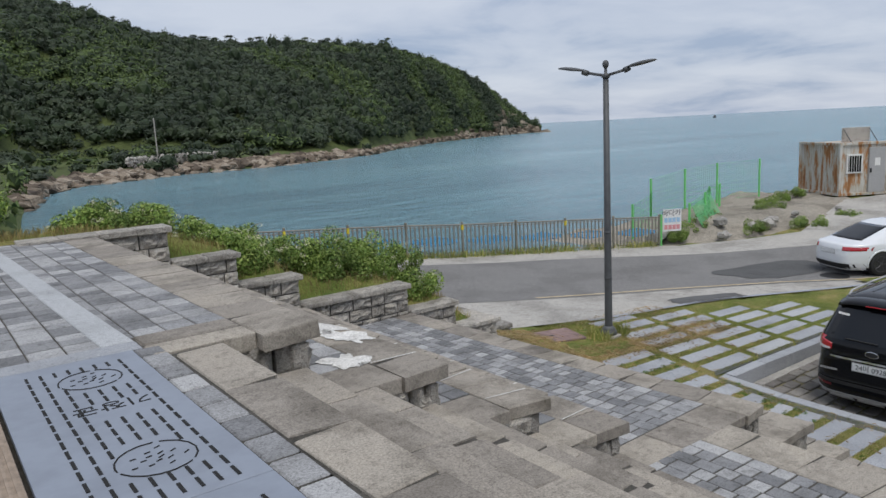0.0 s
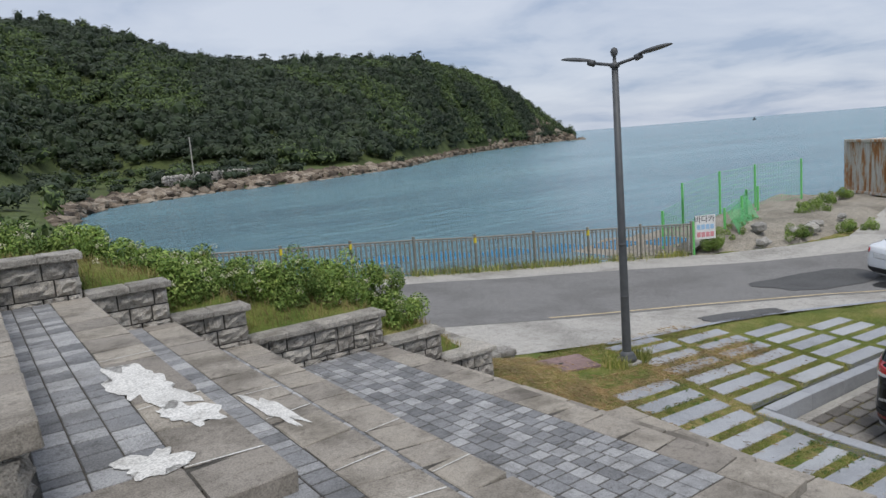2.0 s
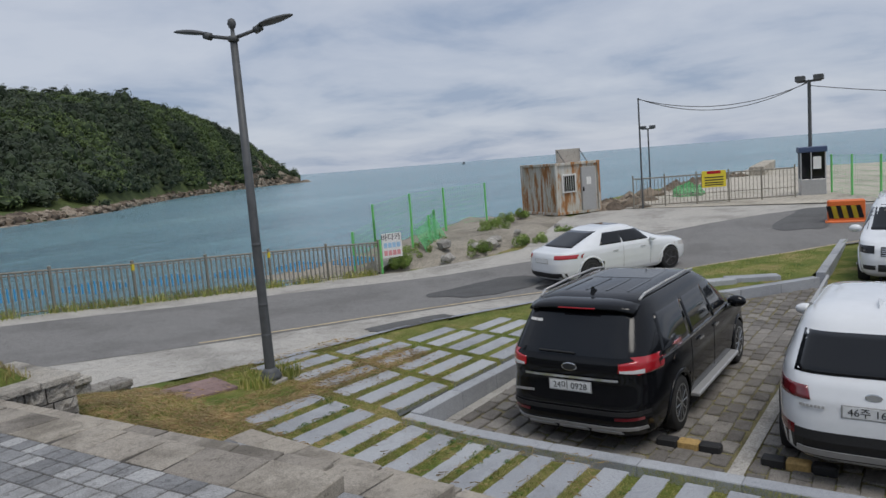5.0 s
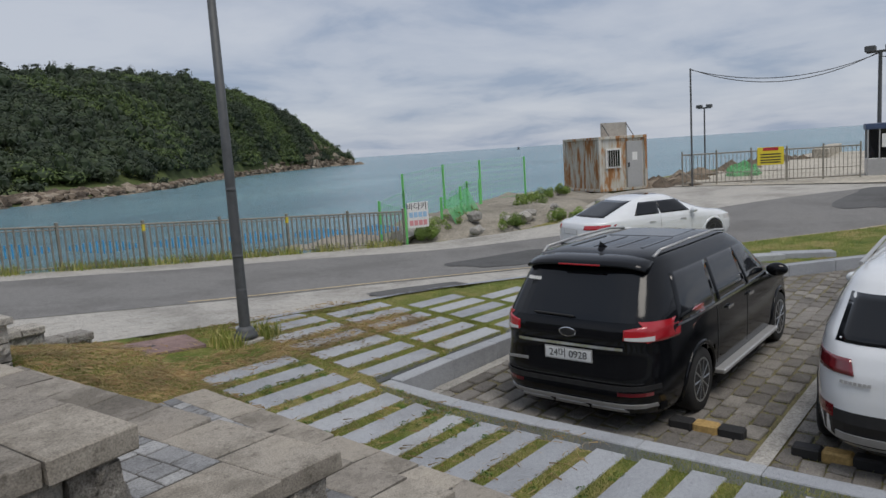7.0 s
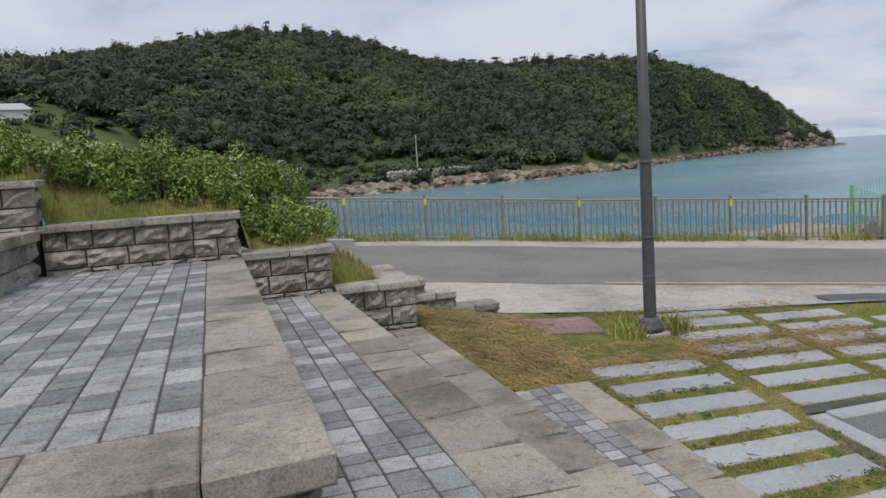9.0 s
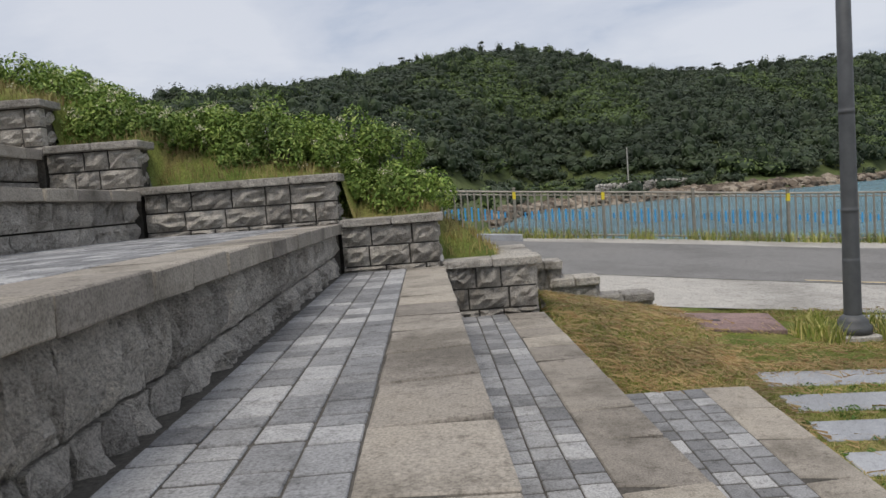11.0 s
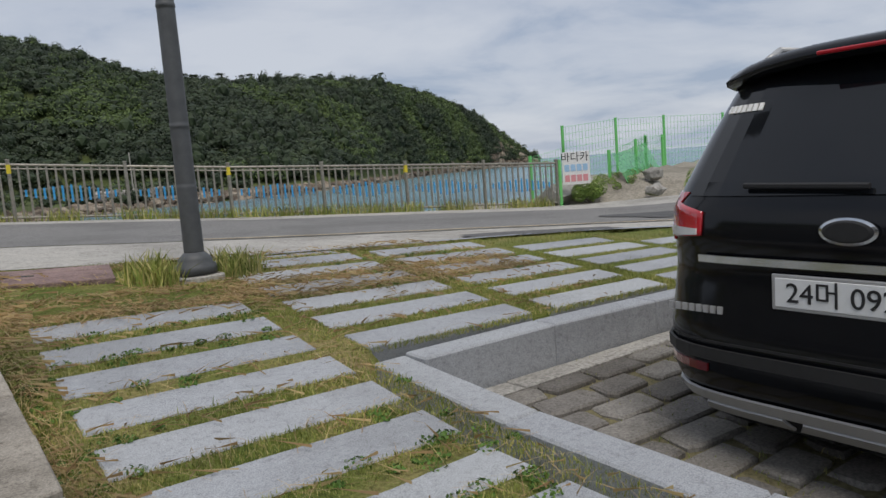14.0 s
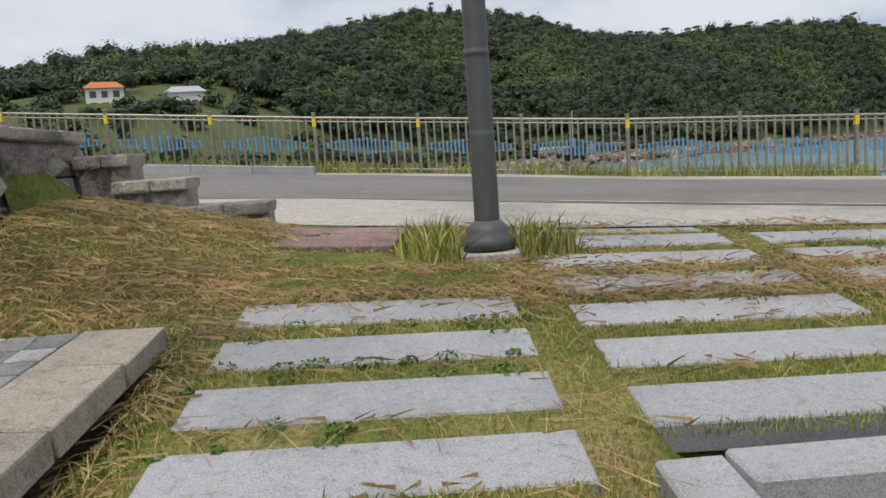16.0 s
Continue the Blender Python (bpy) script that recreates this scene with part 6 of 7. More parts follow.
def cpart(name, bm, mat, parent=None, label=""):
    o = part(name, bm, mat, parent or cont, label)
    o.matrix_basis = mc if parent is None else Matrix.Identity(4)
    return o


cpart("shell", box(bmesh.new(), 0.05, W1 - 0.05, 0.05, W2 - 0.05, 0.05, CH - 0.05), M_RUST)
for i in range(16):
    cpart("rib", box(bmesh.new(), 0.02, 0.06, 0.15 + i * 0.175, 0.24 + i * 0.175, 0.12, CH - 0.12, 0.01), M_RUST)
for x in (0, W1):
    for y in (0, W2):
        cpart("corner_post", box(bmesh.new(), x - 0.06, x + 0.06, y - 0.06, y + 0.06, 0, CH, 0.01), M_RUST)
for z in (0.06, CH - 0.06):
    cpart("front_rail", box(bmesh.new(), 0, W1, -0.04, 0.05, z - 0.06, z + 0.06, 0.01), M_RUST)
    cpart("side_rail", box(bmesh.new(), -0.04, 0.05, 0, W2, z - 0.06, z + 0.06, 0.01), M_RUST)
win = cpart("window", box(bmesh.new(), 0.3, 1.05, -0.03, 0.06, 1.0, 1.85, 0.01), M_WHITE, None, "white framed window with bars")
wg = cpart("glazing", box(bmesh.new(), 0.37, 0.98, -0.045, 0.0, 1.07, 1.78), M_GLASS, win)
for i in range(6):
    cpart("window_bar", rod(bmesh.new(), (0.39 + i * 0.115, -0.06, 1.0), (0.39 + i * 0.115, -0.06, 1.85), 0.01, n=5), M_WHITE, win)
door = cpart("door", box(bmesh.new(), 1.34, 2.1, -0.05, 0.05, 0.12, 2.12, 0.01), M_SILVER, None, "grey steel door")
cpart("door_handle", box(bmesh.new(), 1.38, 1.44, -0.1, -0.04, 1.0, 1.2, 0.01), M_BLACK, door)
cpart("notice", box(bmesh.new(), 1.6, 1.85, -0.056, -0.049, 1.3, 1.65), M_WHITE, door, "white notice")
cpart("roof_panel", box(bmesh.new(), 0.9, 2.25, 1.3, 1.36, CH - 0.02, CH + 0.62, 0.01), M_CONC, None, "weathered panel standing on the roof")
for x in (0.95, 2.2):
    cpart("panel_stay", rod(bmesh.new(), (x, 1.33, CH + 0.6), (x, 0.7, CH - 0.02), 0.02, n=6), M_GREYMETAL)
slabm = bmesh.new()
box(slabm, 1.6, 3.6, -0.9, -0.1, -0.3, -0.02, 0.03)
stp = part("concrete_step", slabm, M_CONC)
stp.matrix_basis = mc
tagged(stp, "rough concrete step in front of the container", "step", kind="structure")

# ---- green mesh fence, netting and banner ----
M_NET = plain("green_wire", (0.15, 0.52, 0.2), 0.5)


def mesh_fence(pts, h, label, step=0.16, tilt=0.0):
    f = thing("mesh_fence", label, "fence", "green mesh fences")
    for i, (x, y, z) in enumerate(pts):
        bm = bmesh.new()
        rod(bm, (x, y, z - 0.4), (x + tilt, y, z + h), 0.045, n=8)
        part("post", bm, M_GREEN, f)
        if i + 1 < len(pts):
            a, b = Vector(pts[i]), Vector(pts[i + 1])
            bm = bmesh.new()
            d = b - a
            n = int(d.length / step)
            for j in range(1, n):
                p = a.lerp(b, j / n)
                rod(bm, p + Vector((0, 0, 0.03)), p + Vector((0, 0, h - 0.03)), 0.0045, n=3)
            m = int(h / 0.2)
            for j in range(m + 1):
                o = Vector((0, 0, 0.05 + (h - 0.1) * j / m))
                rod(bm, a + o, b + o, 0.0055, n=3)
            part("wire_panel", bm, M_NET, f)
    return f


mesh_fence([(24.2, 18.1, -3.2), (26.9, 18.4, -3.0), (29.6, 18.6, -2.95), (32.6, 18.3, -2.95)], 1.75, "tall green wire mesh fence above the shore")
mesh_fence([(21.35, 15.5, -3.55), (22.3, 17.5, -3.4), (24.2, 18.1, -3.2)], 1.15, "low green wire mesh fence with a banner")
mesh_fence([(23.6, 15.9, -3.35), (25.2, 16.3, -3.1), (26.4, 16.9, -3.0)], 1.1, "low green mesh barrier draped with netting", 0.1)
bm = sheet(axis([(23.6, 26.3, 0.12)]), [0, 0.3, 0.6, 0.9, 1.2], lambda x, y: 0)
for v in bm.verts:
    t = v.co.y
    v.co = Vector((v.co.x, 15.8 + (v.co.x - 23.6) * 0.38 - 0.5 * (1.2 - t) + 0.08 * noise.noise(Vector((v.co.x * 3, t * 3, 0))), -3.35 + 0.2 * (v.co.x - 23.6) / 2 + t * 0.8 + 0.05 * noise.noise(Vector((v.co.x * 4, t, 2)))))
M_NETTING, nn, nl, nb_ = material("green_netting")
nb_.inputs["Base Color"].default_value = (0.10, 0.42, 0.16, 1)
nb_.inputs["Alpha"].default_value = 0.6
nb_.inputs["Roughness"].default_value = 0.8
nw = noise_node(nn, nl, 14, 3, nn.new("ShaderNodeNewGeometry").outputs["Position"])
nl.new(ramp(nn, nl, nw.outputs["Fac"], [(0.35, (0.06, 0.28, 0.1)), (0.65, (0.16, 0.55, 0.22))]).outputs[0], nb_.inputs["Base Color"])
tagged(part("netting", bm, M_NETTING), "green safety netting draped over the low barrier", "netting")
M_PALEBLUE = plain("faded_blue", (0.35, 0.55, 0.75), 0.7)
M_PALERED = plain("faded_red", (0.7, 0.3, 0.32), 0.7)
ban = thing("banner", "small white cloth banner with handwritten words on the fence", "banner")
bx, by, bz = 21.42, 15.5, -3.32
mb = pose(bx, by, bz, 0, 0, -30)
o = part("cloth", box(bmesh.new(), 0.02, 0.70, -0.01, 0.01, 0.3, 1.08, 0.004), M_WHITE, ban)
o.matrix_basis = mb
for txt, z, mt, size in (("바다카", 0.94, M_INK, 0.25), ("", 0.7, M_PALEBLUE, 0.2), ("", 0.45, M_PALERED, 0.2)):
    if txt:
        t = text_mesh(txt, size, (0, 0, 0), mt, ban, "lettering", "hand-painted words", (90, 0, 0))
        t.matrix_basis = mb @ pose(0.33, -0.014, z, 90, 0, 0)
    else:
        for i in range(4):
            o = part("lettering_bar", box(bmesh.new(), 0.07 + i * 0.15, 0.19 + i * 0.15, -0.016, -0.011, z - 0.08, z + 0.08), mt, ban)
            o.matrix_basis = mb

bm = bmesh.new()
rod(bm, (21.2, 15.75, -3.3), (23.9, 16.6, -3.2), 0.3, n=4)
tagged(part("low_wall", bm, M_CONC), "low stained concrete wall under the banner", "wall", kind="structure")
for i, (x, y, w, h) in enumerate(((23.4, 15.7, 0.6, 0.5), (24.4, 15.9, 0.7, 0.45), (25.6, 16.4, 0.6, 0.5), (22.2, 15.35, 0.35, 0.3))):
    t = shrub(x, y, ground_z(x, y) + 0.1, w, h, 400 + i, 14)
    t.name = "weed_clump"
    tagged(t, "clump of green weeds on the mound", "weeds", "weeds on the mound")
rm = random.Random(91)
M_BOULDER = stone("mound_boulder", (0.26, 0.25, 0.23), (0.34, 0.325, 0.3), (0.42, 0.4, 0.37), 0.3, 12, 0.8, 0.6, bump=1.0, depth=0.05)
for i in range(9):
    x = rm.uniform(22.6, 33)
    y = float(np.interp(x, [20.5, 24, 28.5, 33], [15.9, 13.6, 12.2, 12.6])) + rm.uniform(0.2, 1.6)
    bm = bmesh.new()
    bmesh.ops.create_icosphere(bm, subdivisions=2, radius=1.0)
    w = rm.uniform(0.14, 0.34)
    for v in bm.verts:
        v.co *= 1 + 0.45 * noise.noise(v.co * 1.7 + Vector((i * 3.1, 0, 0)))
        v.co = Vector((v.co.x * w, v.co.y * w * 0.8, v.co.z * w * 0.55))
    o = part("boulder", bm, M_BOULDER)
    o.location = (x, y, -3.45 + 0.33 * min(1.5, y - float(np.interp(x, [20.5, 24, 28.5, 33], [15.9, 13.6, 12.2, 12.6]))))
    tagged(o, "weathered grey boulder lying on the earth mound", "boulder", "boulders on the mound")
for i, (x, y, w, h) in enumerate(((25.0, 14.2, 0.7, 0.25), (27.2, 13.2, 0.8, 0.22), (28.6, 15.6, 0.7, 0.5), (29.8, 13.0, 0.6, 0.2), (30.8, 16.2, 0.6, 0.45), (32.4, 16.6, 0.7, 0.5))):
    t = shrub(x, y, -3.3 if y < 14.5 else -3.0, w, h, 430 + i, 14)
    t.name = "weed_clump"
    tagged(t, "clump of green weeds on the mound", "weeds", "weeds on the mound")
tagged(mesh_fence([(26.4, 16.9, -2.95), (27.6, 17.2, -2.9)], 1.0, "short green mesh panel"), "short green mesh panel by the mound")

# ---- gate, poles, booth ----
GATE_A, GATE_B = Vector((36.0, 12.4, -2.93)), Vector((39.0, 6.1, -2.93))
gate = thing("sliding_gate", "long low steel bar gate across the pier", "gate")
d = GATE_B - GATE_A
n = 44
for h, r in ((0.12, 0.03), (1.35, 0.03), (0.5, 0.015)):
    part("rail", rod(bmesh.new(), GATE_A + Vector((0, 0, h)), GATE_B + Vector((0, 0, h)), r, n=6), M_STEEL, gate)
gm = bpy.data.meshes.new("bar")
rod_bm = rod(bmesh.new(), (0, 0, 0.12), (0, 0, 1.35), 0.013, n=5)
rod_bm.to_mesh(gm)
gm.materials.append(M_STEEL)
for i in range(n + 1):
    o = part("bar", gm, None, gate)
    o.location = GATE_A + d * i / n
for i in range(6):
    p = GATE_A + d * i / 5
    part("gate_post", rod(bmesh.new(), p, p + Vector((0, 0, 1.5)), 0.035, n=8), M_STEEL, gate)
sgn = thing("warning_sign", "yellow warning sign with red and black lines on the gate", "sign")
ga = math.degrees(math.atan2(d.y, d.x))
ms = Matrix.Translation(GATE_A + d * 0.5) @ pose(0, -0.06, 0.72, 0, 0, ga)
o = part("board", box(bmesh.new(), -0.52, 0.52, -0.02, 0.0, 0.02, 0.76, 0.004), M_YELLOW, sgn)
o.matrix_basis = ms
for i, z in enumerate((0.62, 0.44, 0.32, 0.2, 0.1)):
    o = part("text_bar", box(bmesh.new(), -0.4 if i else -0.3, 0.4 if i else 0.3, -0.026, -0.02, z, z + (0.13 if i == 0 else 0.05)), M_RED if i == 0 else M_INK, sgn, "illegible line of writing")
    o.matrix_basis = ms


def tall_pole(x, y, z, h, r, label, head=0):
    p = thing("utility_pole", label, "pole", "poles by the gate")
    part("shaft", rod(bmesh.new(), (x, y, z - 0.3), (x, y, z + h), r, r * 0.8, 10), M_GREYMETAL, p)
    if head:
        part("crossarm", box(bmesh.new(), x - 0.05, x + 0.05, y - 0.5, y + 0.5, z + h - 0.1, z + h, 0.01), M_GREYMETAL, p)
        for q in (-0.4, 0.35):
            part("floodlight", box(bmesh.new(), x - 0.28, x + 0.12, y + q - 0.2, y + q + 0.2, z + h - 0.05, z + h + 0.2, 0.03), M_GREYMETAL, p, "grey floodlight")
    return p


tall_pole(36.06, 12.0, -2.95, 5.0, 0.045, "thin dark pole carrying a cable by the gate")
tall_pole(40.4, 5.65, -2.95, 5.2, 0.09, "dark pole with floodlights above the booth", 1)
tall_pole(61.5, 20.2, -3.2, 4.5, 0.07, "distant light pole on the pier", 1)


def cable(name, a, b, sag, label):
    cu = bpy.data.curves.new(name, "CURVE")
    cu.dimensions, cu.bevel_depth = "3D", 0.016
    s = cu.splines.new("POLY")
    s.points.add(20)
    for i in range(21):
        t = i / 20
        p = Vector(a).lerp(Vector(b), t)
        s.points[i].co = (p.x, p.y, p.z - sag * 4 * t * (1 - t), 1)
    cu.materials.append(M_CABLE)
    return tagged(new(name, cu), label, "cable", "overhead cables")


cable("overhead_cable", (36.06, 12.0, 2.02), (40.4, 5.65, 2.2), 0.85, "black cable slung between two poles")
cable("overhead_cable", (36.06, 12.0, 2.0), (40.4, 5.65, 2.15), 0.65, "black cable slung between two poles")
cable("overhead_cable", (40.4, 5.65, 2.0), (44, -10, 1.0), 0.6, "black cable running off from the floodlight pole")
booth = thing("telephone_booth", "grey glazed telephone booth with a dark blue roof", "booth")
mb2 = pose(40.4, 5.6, -2.93, 0, 0, -75) @ Matrix.Diagonal((0.8, 0.9, 1, 1))
M_NAVY = plain("navy_paint", (0.05, 0.08, 0.16), 0.5)
for nm, bm, mt, lab in (("base", box(bmesh.new(), -0.65, 0.65, -0.5, 0.5, 0, 0.75, 0.02), M_SILVER, "grey panelled base"), ("roof", box(bmesh.new(), -0.72, 0.72, -0.55, 0.55, 1.95, 2.2, 0.03), M_NAVY, "dark blue roof"), ("glazing", box(bmesh.new(), -0.6, 0.6, -0.45, 0.45, 0.75, 1.95), M_GLASS, "dark glazing"), ("notice", box(bmesh.new(), 0.0, 0.4, -0.53, -0.5, 1.2, 1.75), M_WHITE, "pale notice")):
    o = part(nm, bm, mt, booth, lab)
    o.matrix_basis = mb2
for x in (-0.62, -0.1, 0.62):
    for y in (-0.47, 0.47):
        o = part("mullion", box(bmesh.new(), x - 0.03, x + 0.03, y - 0.03, y + 0.03, 0.7, 2.0), M_SILVER, booth)
        o.matrix_basis = mb2
mesh_fence([(41.2, 4.9, -2.9), (39.2, 3.9, -2.9), (37.0, 2.7, -2.9), (34.6, 1.4, -2.95)], 1.75, "tall green wire mesh fence beside the road")
bm = bmesh.new()
rod(bm, (41.3, 4.8, -3.2), (34.5, 1.3, -3.2), 0.3, n=4)
tagged(part("kerb_wall", bm, M_CONC), "low concrete kerb wall under the green fence", "wall", kind="structure")
ys2 = thing("warning_sign", "small yellow notice on the green fence", "sign")
o = part("board", box(bmesh.new(), -0.3, 0.3, -0.02, 0.02, 0, 0.75, 0.004), M_YELLOW, ys2)
o.matrix_basis = pose(35.3, 1.75, -2.1, 0, 0, 28)

# orange barrier with chevrons
bar = thing("road_barrier", "orange plastic road barrier with yellow and black chevrons", "barrier")
M_ORANGE = plain("orange_plastic", (0.75, 0.16, 0.03), 0.5)
mo = pose(31.0, 3.35, -3.2, 0, 0, -80)
o = part("body", box(bmesh.new(), -0.55, 0.55, -0.2, 0.2, 0, 0.8, 0.04), M_ORANGE, bar)
o.matrix_basis = mo
o = part("foot", box(bmesh.new(), -0.62, 0.62, -0.26, 0.26, -0.05, 0.12, 0.03), M_ORANGE, bar)
o.matrix_basis = mo
for i in range(7):
    bm = bmesh.new()
    x = -0.5 + i * 0.145
    f = [bm.verts.new(p) for p in ((x, -0.206, 0.2), (x + 0.14, -0.206, 0.2), (x + 0.14 - 0.1, -0.206, 0.62), (x - 0.1, -0.206, 0.62))]
    bm.faces.new(f)
    bmesh.ops.solidify(bm, geom=bm.faces[:], thickness=0.004)
    o = part("chevron", bm, M_YELLOW if i % 2 else M_INK, bar)
    o.matrix_basis = mo
blk = tagged(part("concrete_block", box(bmesh.new(), 31.4, 32.6, 1.2, 2.6, -3.4, -2.55, 0.04), M_CONC), "grey concrete block beside the orange barrier", "block")

# pier and breakwater beyond the gate
M_SAND = stone("pier_concrete", (0.42, 0.38, 0.32), (0.47, 0.43, 0.36), (0.5, 0.46, 0.4), 0.2, 8, 0.3, 0.4)
pier = tagged(part("pier", sheet(axis([(36, 70, 2)]), axis([(-12, 14.5, 2)]), lambda x, y: ground_z(x, 9.4) + 0.03), M_SAND), "broad sandy concrete pier behind the gate", "pier", kind="structure")
bm = bmesh.new()
box(bm, 60, 74, 4.0, 5.0, -3.4, -2.2, 0.05)
brk = part("pier_wall", bm, M_SAND)
brk.rotation_euler.z = 0.12
tagged(brk, "low sloping pier wall", "wall", kind="structure")
heap = thing("tarpaulin_heap", "heap of stones under a torn green tarpaulin", "heap")
hv = bmesh.new()
bmesh.ops.create_icosphere(hv, subdivisions=3, radius=1.0)
for v in hv.verts:
    v.co = Vector((42.5, 11.8, -3.0)) + Vector((v.co.x * 0.9, v.co.y * 0.8, max(v.co.z, -0.1) * 0.75)) * (1 + 0.4 * noise.noise(v.co * 2.2))
part("cover", hv, M_NETTING, heap)

# ---- grass island with granite blocks ----
ribbon("grass_island", axis([(19.6, 27.6, 0.4)]), island_south, lambda x: max(road_near(x) - 0.15, island_south(x) + 0.02), 0.06, M_GRASS, "mown grass island between road and car park", "grass", zf=lambda x, y: ground_z(x, 5))
for x, y, r, w in ((20.6, 5.15, -38, 1.2), (21.3, 4.35, -48, 1.2)):
    bm = bmesh.new()
    box(bm, -w / 2, w / 2, -0.17, 0.17, -0.1, 0.2, 0.015)
    o = part("granite_block", bm, M_GRANITE)
    o.matrix_basis = pose(x, y, ground_z(x, 8) + 0.0, 0, 0, r - 15)
    tagged(o, "pale granite block lying at the grass edge", "granite block", "granite blocks")
kerb("kerb", (19.55, 5.15), (22.0, 3.1), 0.24, lambda x, y: ground_z(x, 5) + 0.055, -3.9, "low granite edging at the corner of the grass island")
kerb("kerb", (22.0, 3.0), (27.8, 3.1), 0.2, lambda x, y: -3.3, -3.8, "granite kerb along the grass island")
kerb("kerb", (2.0, 17.6), (8.4, 17.35), 0.25, lambda x, y: road_z(x) + 0.13, -3.0, "concrete kerb along the far side of the road")

# asphalt patches and plaque
for pts, lab in (((13.6, 9.55, 15.7, 9.0, 0.3), "dark asphalt patch beside the turf"), ((17.8, 10.6, 21.6, 10.2, 0.9), "dark asphalt patch in the road"), ((29.6, 4.7, 34.6, 4.3, 1.0), "dark fresh asphalt before the barrier")):
    x0, y0, x1, y1, hw = pts
    bm = bmesh.new()
    ring = []
    for i in range(40):
        a = 2 * math.pi * i / 40
        w = 1 + 0.25 * noise.noise(Vector((math.cos(a) * 2, math.sin(a) * 2, x0)))
        ring.append(bm.verts.new(((x0 + x1) / 2 + (x1 - x0) / 2 * w * math.copysign(abs(math.cos(a)) ** 0.7, math.cos(a)), (y0 + y1) / 2 + (y1 - y0) / 2 * math.cos(a) + hw * w * math.copysign(abs(math.sin(a)) ** 0.7, math.sin(a)), 0)))
    c = bm.verts.new(((x0 + x1) / 2, (y0 + y1) / 2, 0))
    for i in range(40):
        bm.faces.new((c, ring[i], ring[(i + 1) % 40]))
    bmesh.ops.subdivide_edges(bm, edges=bm.edges[:], cuts=3, use_grid_fill=True)
    for v in bm.verts:
        v.co.z = ground_z(v.co.x, v.co.y) + 0.02
    tagged(part("asphalt_patch", bm, M_ASPH2), lab, "asphalt patch", kind="structure")
cov = tagged(part("manhole_cover", lathe(bmesh.new(), [(0.36, -0.02), (0.36, 0.012), (0.3, 0.014), (0.29, 0.01), (0.02, 0.012)], 28, (20.0, 8.9, ground_z(20.0, 8.9) + 0.02)), M_TRIM), "round iron manhole cover in the road", "manhole cover")
plq = thing("stone_plaque", "weathered reddish stone plaque lying in the turf", "plaque")
M_REDSTONE = stone("red_stone", (0.2, 0.14, 0.13), (0.26, 0.18, 0.17), (0.3, 0.22, 0.2), 0.2, 60, 3, 0.5)
mp = pose(9.48, 9.02, ground_z(9.48, 9.02) + 0.01, 4, 3, -8)
for i in range(3):
    o = part("stone", box(bmesh.new(), -0.48, 0.48, -0.3 + 0.205 * i, -0.3 + 0.205 * i + 0.2, -0.06, 0.02, 0.006), M_REDSTONE, plq)
    o.matrix_basis = mp
for i in range(2):
    o = part("engraving", box(bmesh.new(), -0.25 + 0.13 * i, -0.16 + 0.13 * i, 0.0, 0.05, 0.016, 0.0225), M_TRIM, plq, "worn engraved lettering")
    o.matrix_basis = mp
boat = thing("boat", "small fishing boat far out on the sea", "boat")
bm = bmesh.new()
box(bm, -6, 6, -2, 2, 0, 2.0, 0.6)
box(bm, -1, 3, -1.2, 1.2, 2.0, 4.5, 0.2)
o = part("hull", bm, M_GREYMETAL, boat)
o.matrix_basis = pose(1180, 760, SEA_Z, 0, 0, 20)

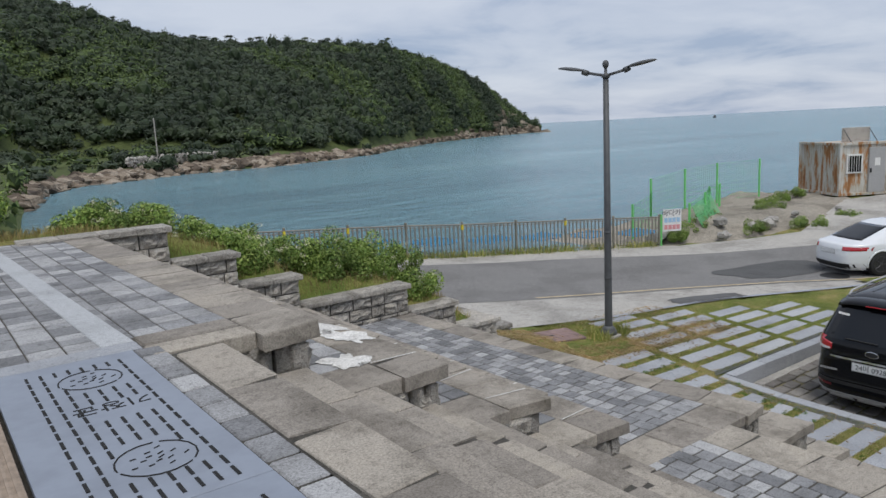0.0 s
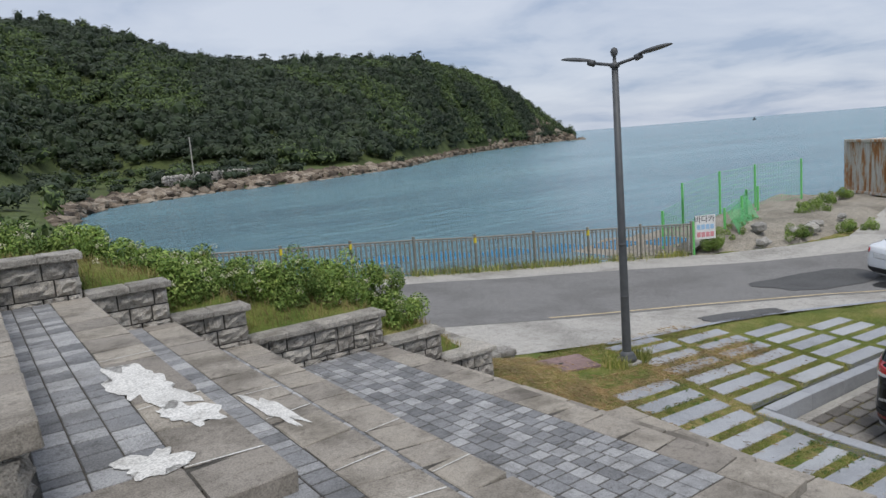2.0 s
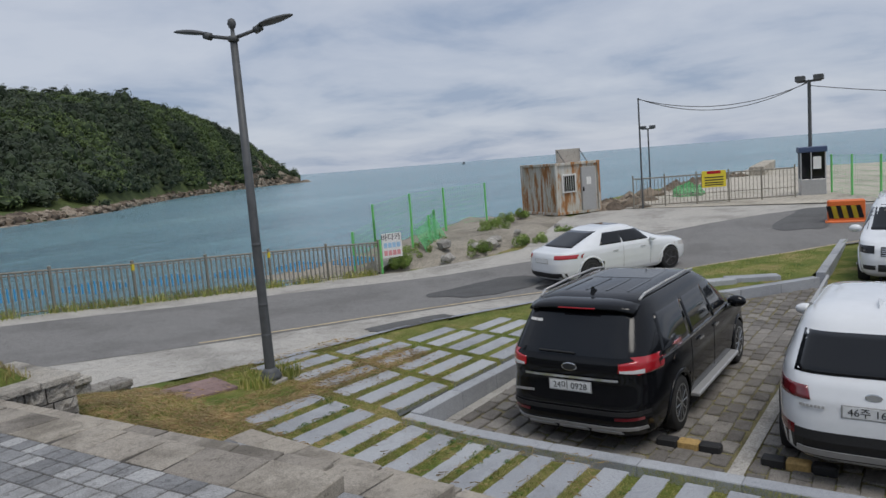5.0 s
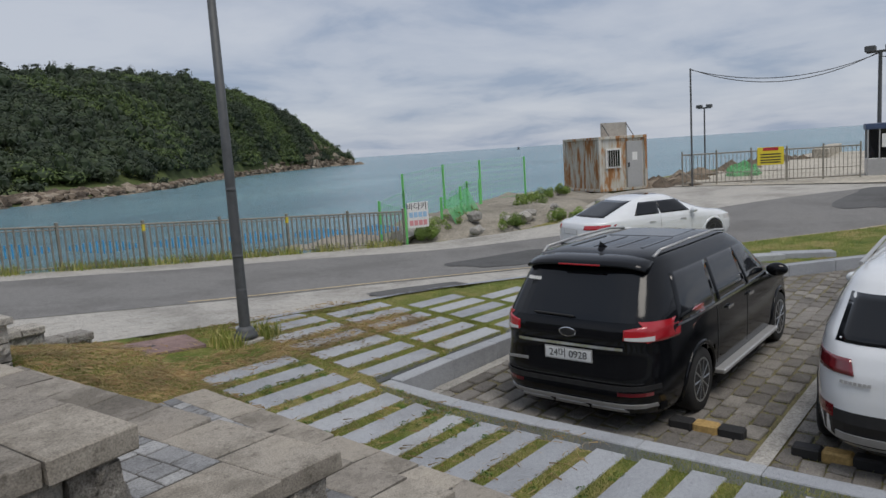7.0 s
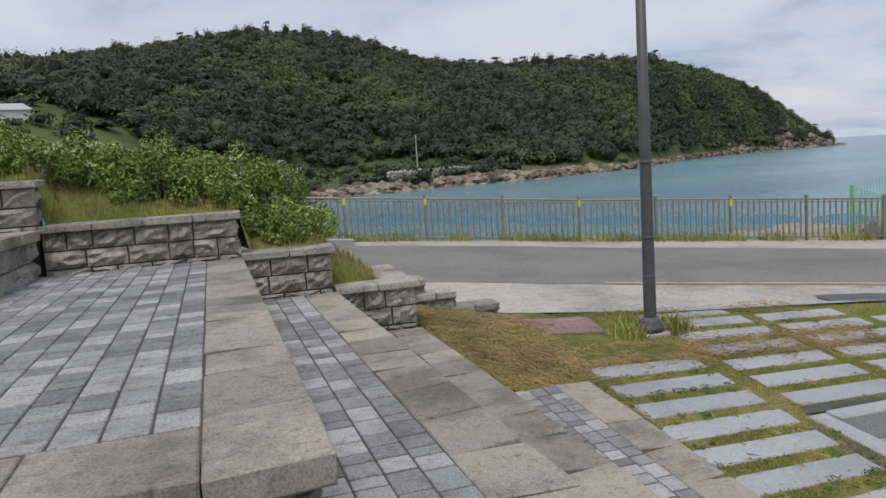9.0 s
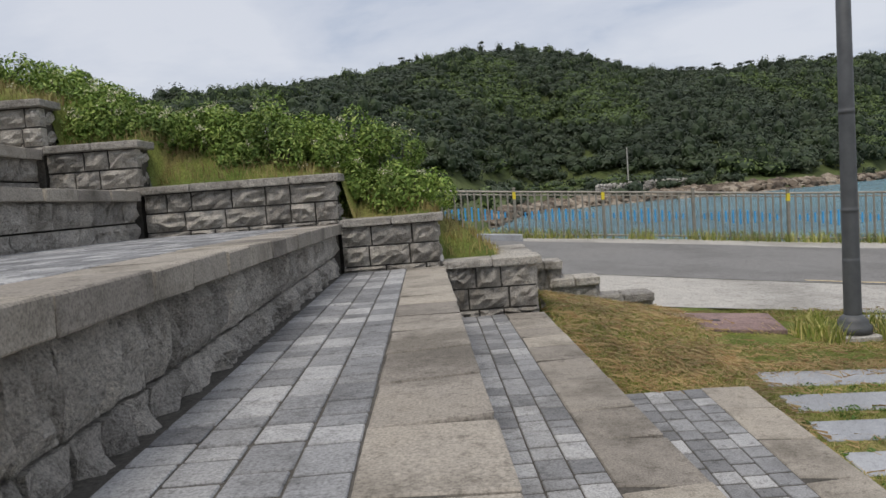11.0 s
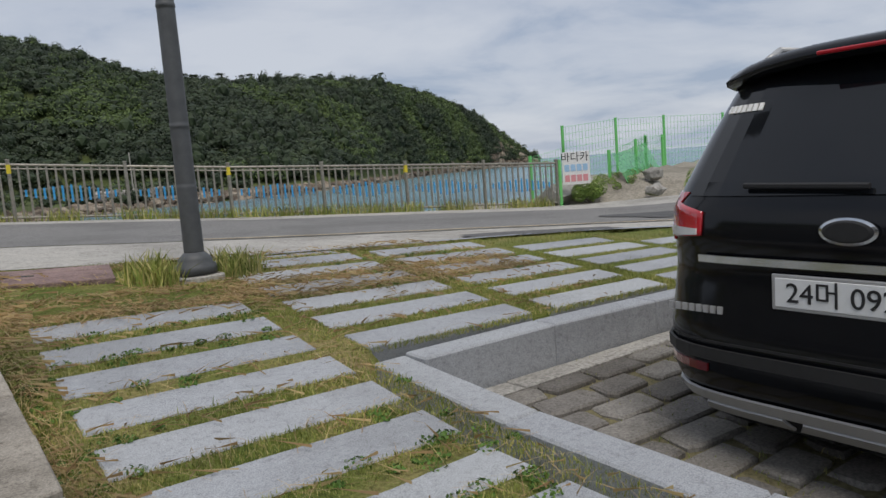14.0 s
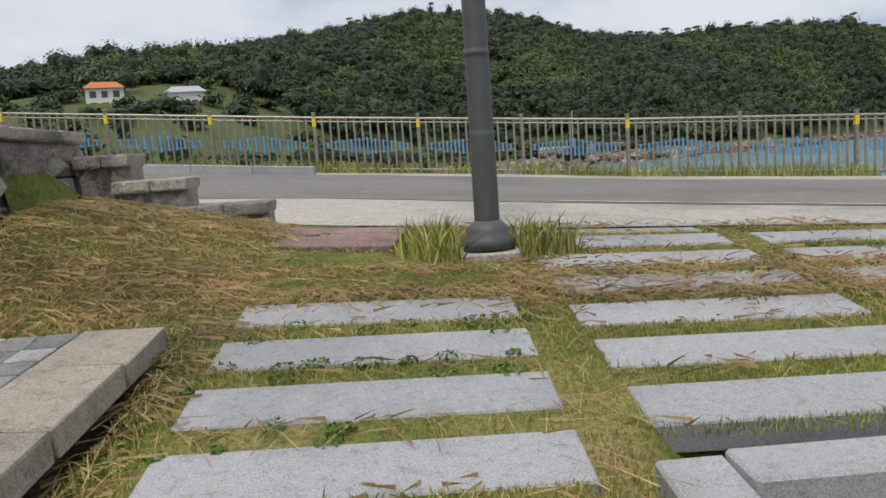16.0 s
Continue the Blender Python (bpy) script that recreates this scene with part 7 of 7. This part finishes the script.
# ---- setts of the car park ----
sett_me = []
for sdx in range(8):
    r = random.Random(sdx)
    bm = bmesh.new()
    hx, hy = 0.185 + r.uniform(-0.025, 0.015), 0.103 + r.uniform(-0.012, 0.008)
    pts = [(-hx, -hy * 0.6), (-hx * 0.82, -hy), (hx * 0.85, -hy), (hx, -hy * 0.1), (hx * 0.88, hy), (-hx * 0.86, hy)]
    pts = [(x + r.uniform(-0.015, 0.015), y + r.uniform(-0.012, 0.012)) for x, y in pts]
    lo = [bm.verts.new((x, y, -0.05)) for x, y in pts]
    mid = [bm.verts.new((x * 0.985, y * 0.98, 0.0)) for x, y in pts]
    hi = [bm.verts.new((x * 0.9, y * 0.88, 0.012)) for x, y in pts]
    for a, b in ((lo, mid), (mid, hi)):
        for i in range(6):
            j = (i + 1) % 6
            bm.faces.new((a[i], a[j], b[j], b[i]))
    bm.faces.new(hi)
    me = bpy.data.meshes.new("sett")
    bm.to_mesh(me)
    bm.free()
    me.materials.append(M_COBBLE)
    sett_me.append(me)
count = 0
far_v, far_f = [], []
for j in range(-26, 36):
    for i in range(0, 30):
        x = 11.05 + i * 0.385 + (0.19 if j % 2 else 0)
        y = 6.0 - (35 - j) * 0.215
        if y < -5.5 or x > 22.2 or (abs(y - 2.53) < 0.16):
            continue
        z = park_z(x, y) - 0.002
        me = sett_me[RNG.randrange(8)]
        if x < 13.4 and y > 0.9 and count < 300:
            o = part("sett", me, None, lot)
            o.location = (x, y, z + RNG.uniform(-0.004, 0.006))
            o.rotation_euler.z = RNG.choice((0, math.pi)) + RNG.uniform(-0.05, 0.05)
            count += 1
        else:
            base_i = len(far_v)
            far_v += [(x + v.co.x, y + v.co.y, z + v.co.z) for v in me.vertices]
            far_f += [tuple(base_i + k for k in p.vertices) for p in me.polygons]
me = bpy.data.meshes.new("setts")
me.from_pydata(far_v, [], far_f)
M_COBBLE2 = stone("worn_setts_far", (0.15, 0.138, 0.125), (0.20, 0.185, 0.168), (0.265, 0.247, 0.222), 0.33, 70, 1.5, 0.5, island=True)
part("sett_paving", me, M_COBBLE2, lot, "worn grey setts with weedy joints")["kind"] = "stuff"
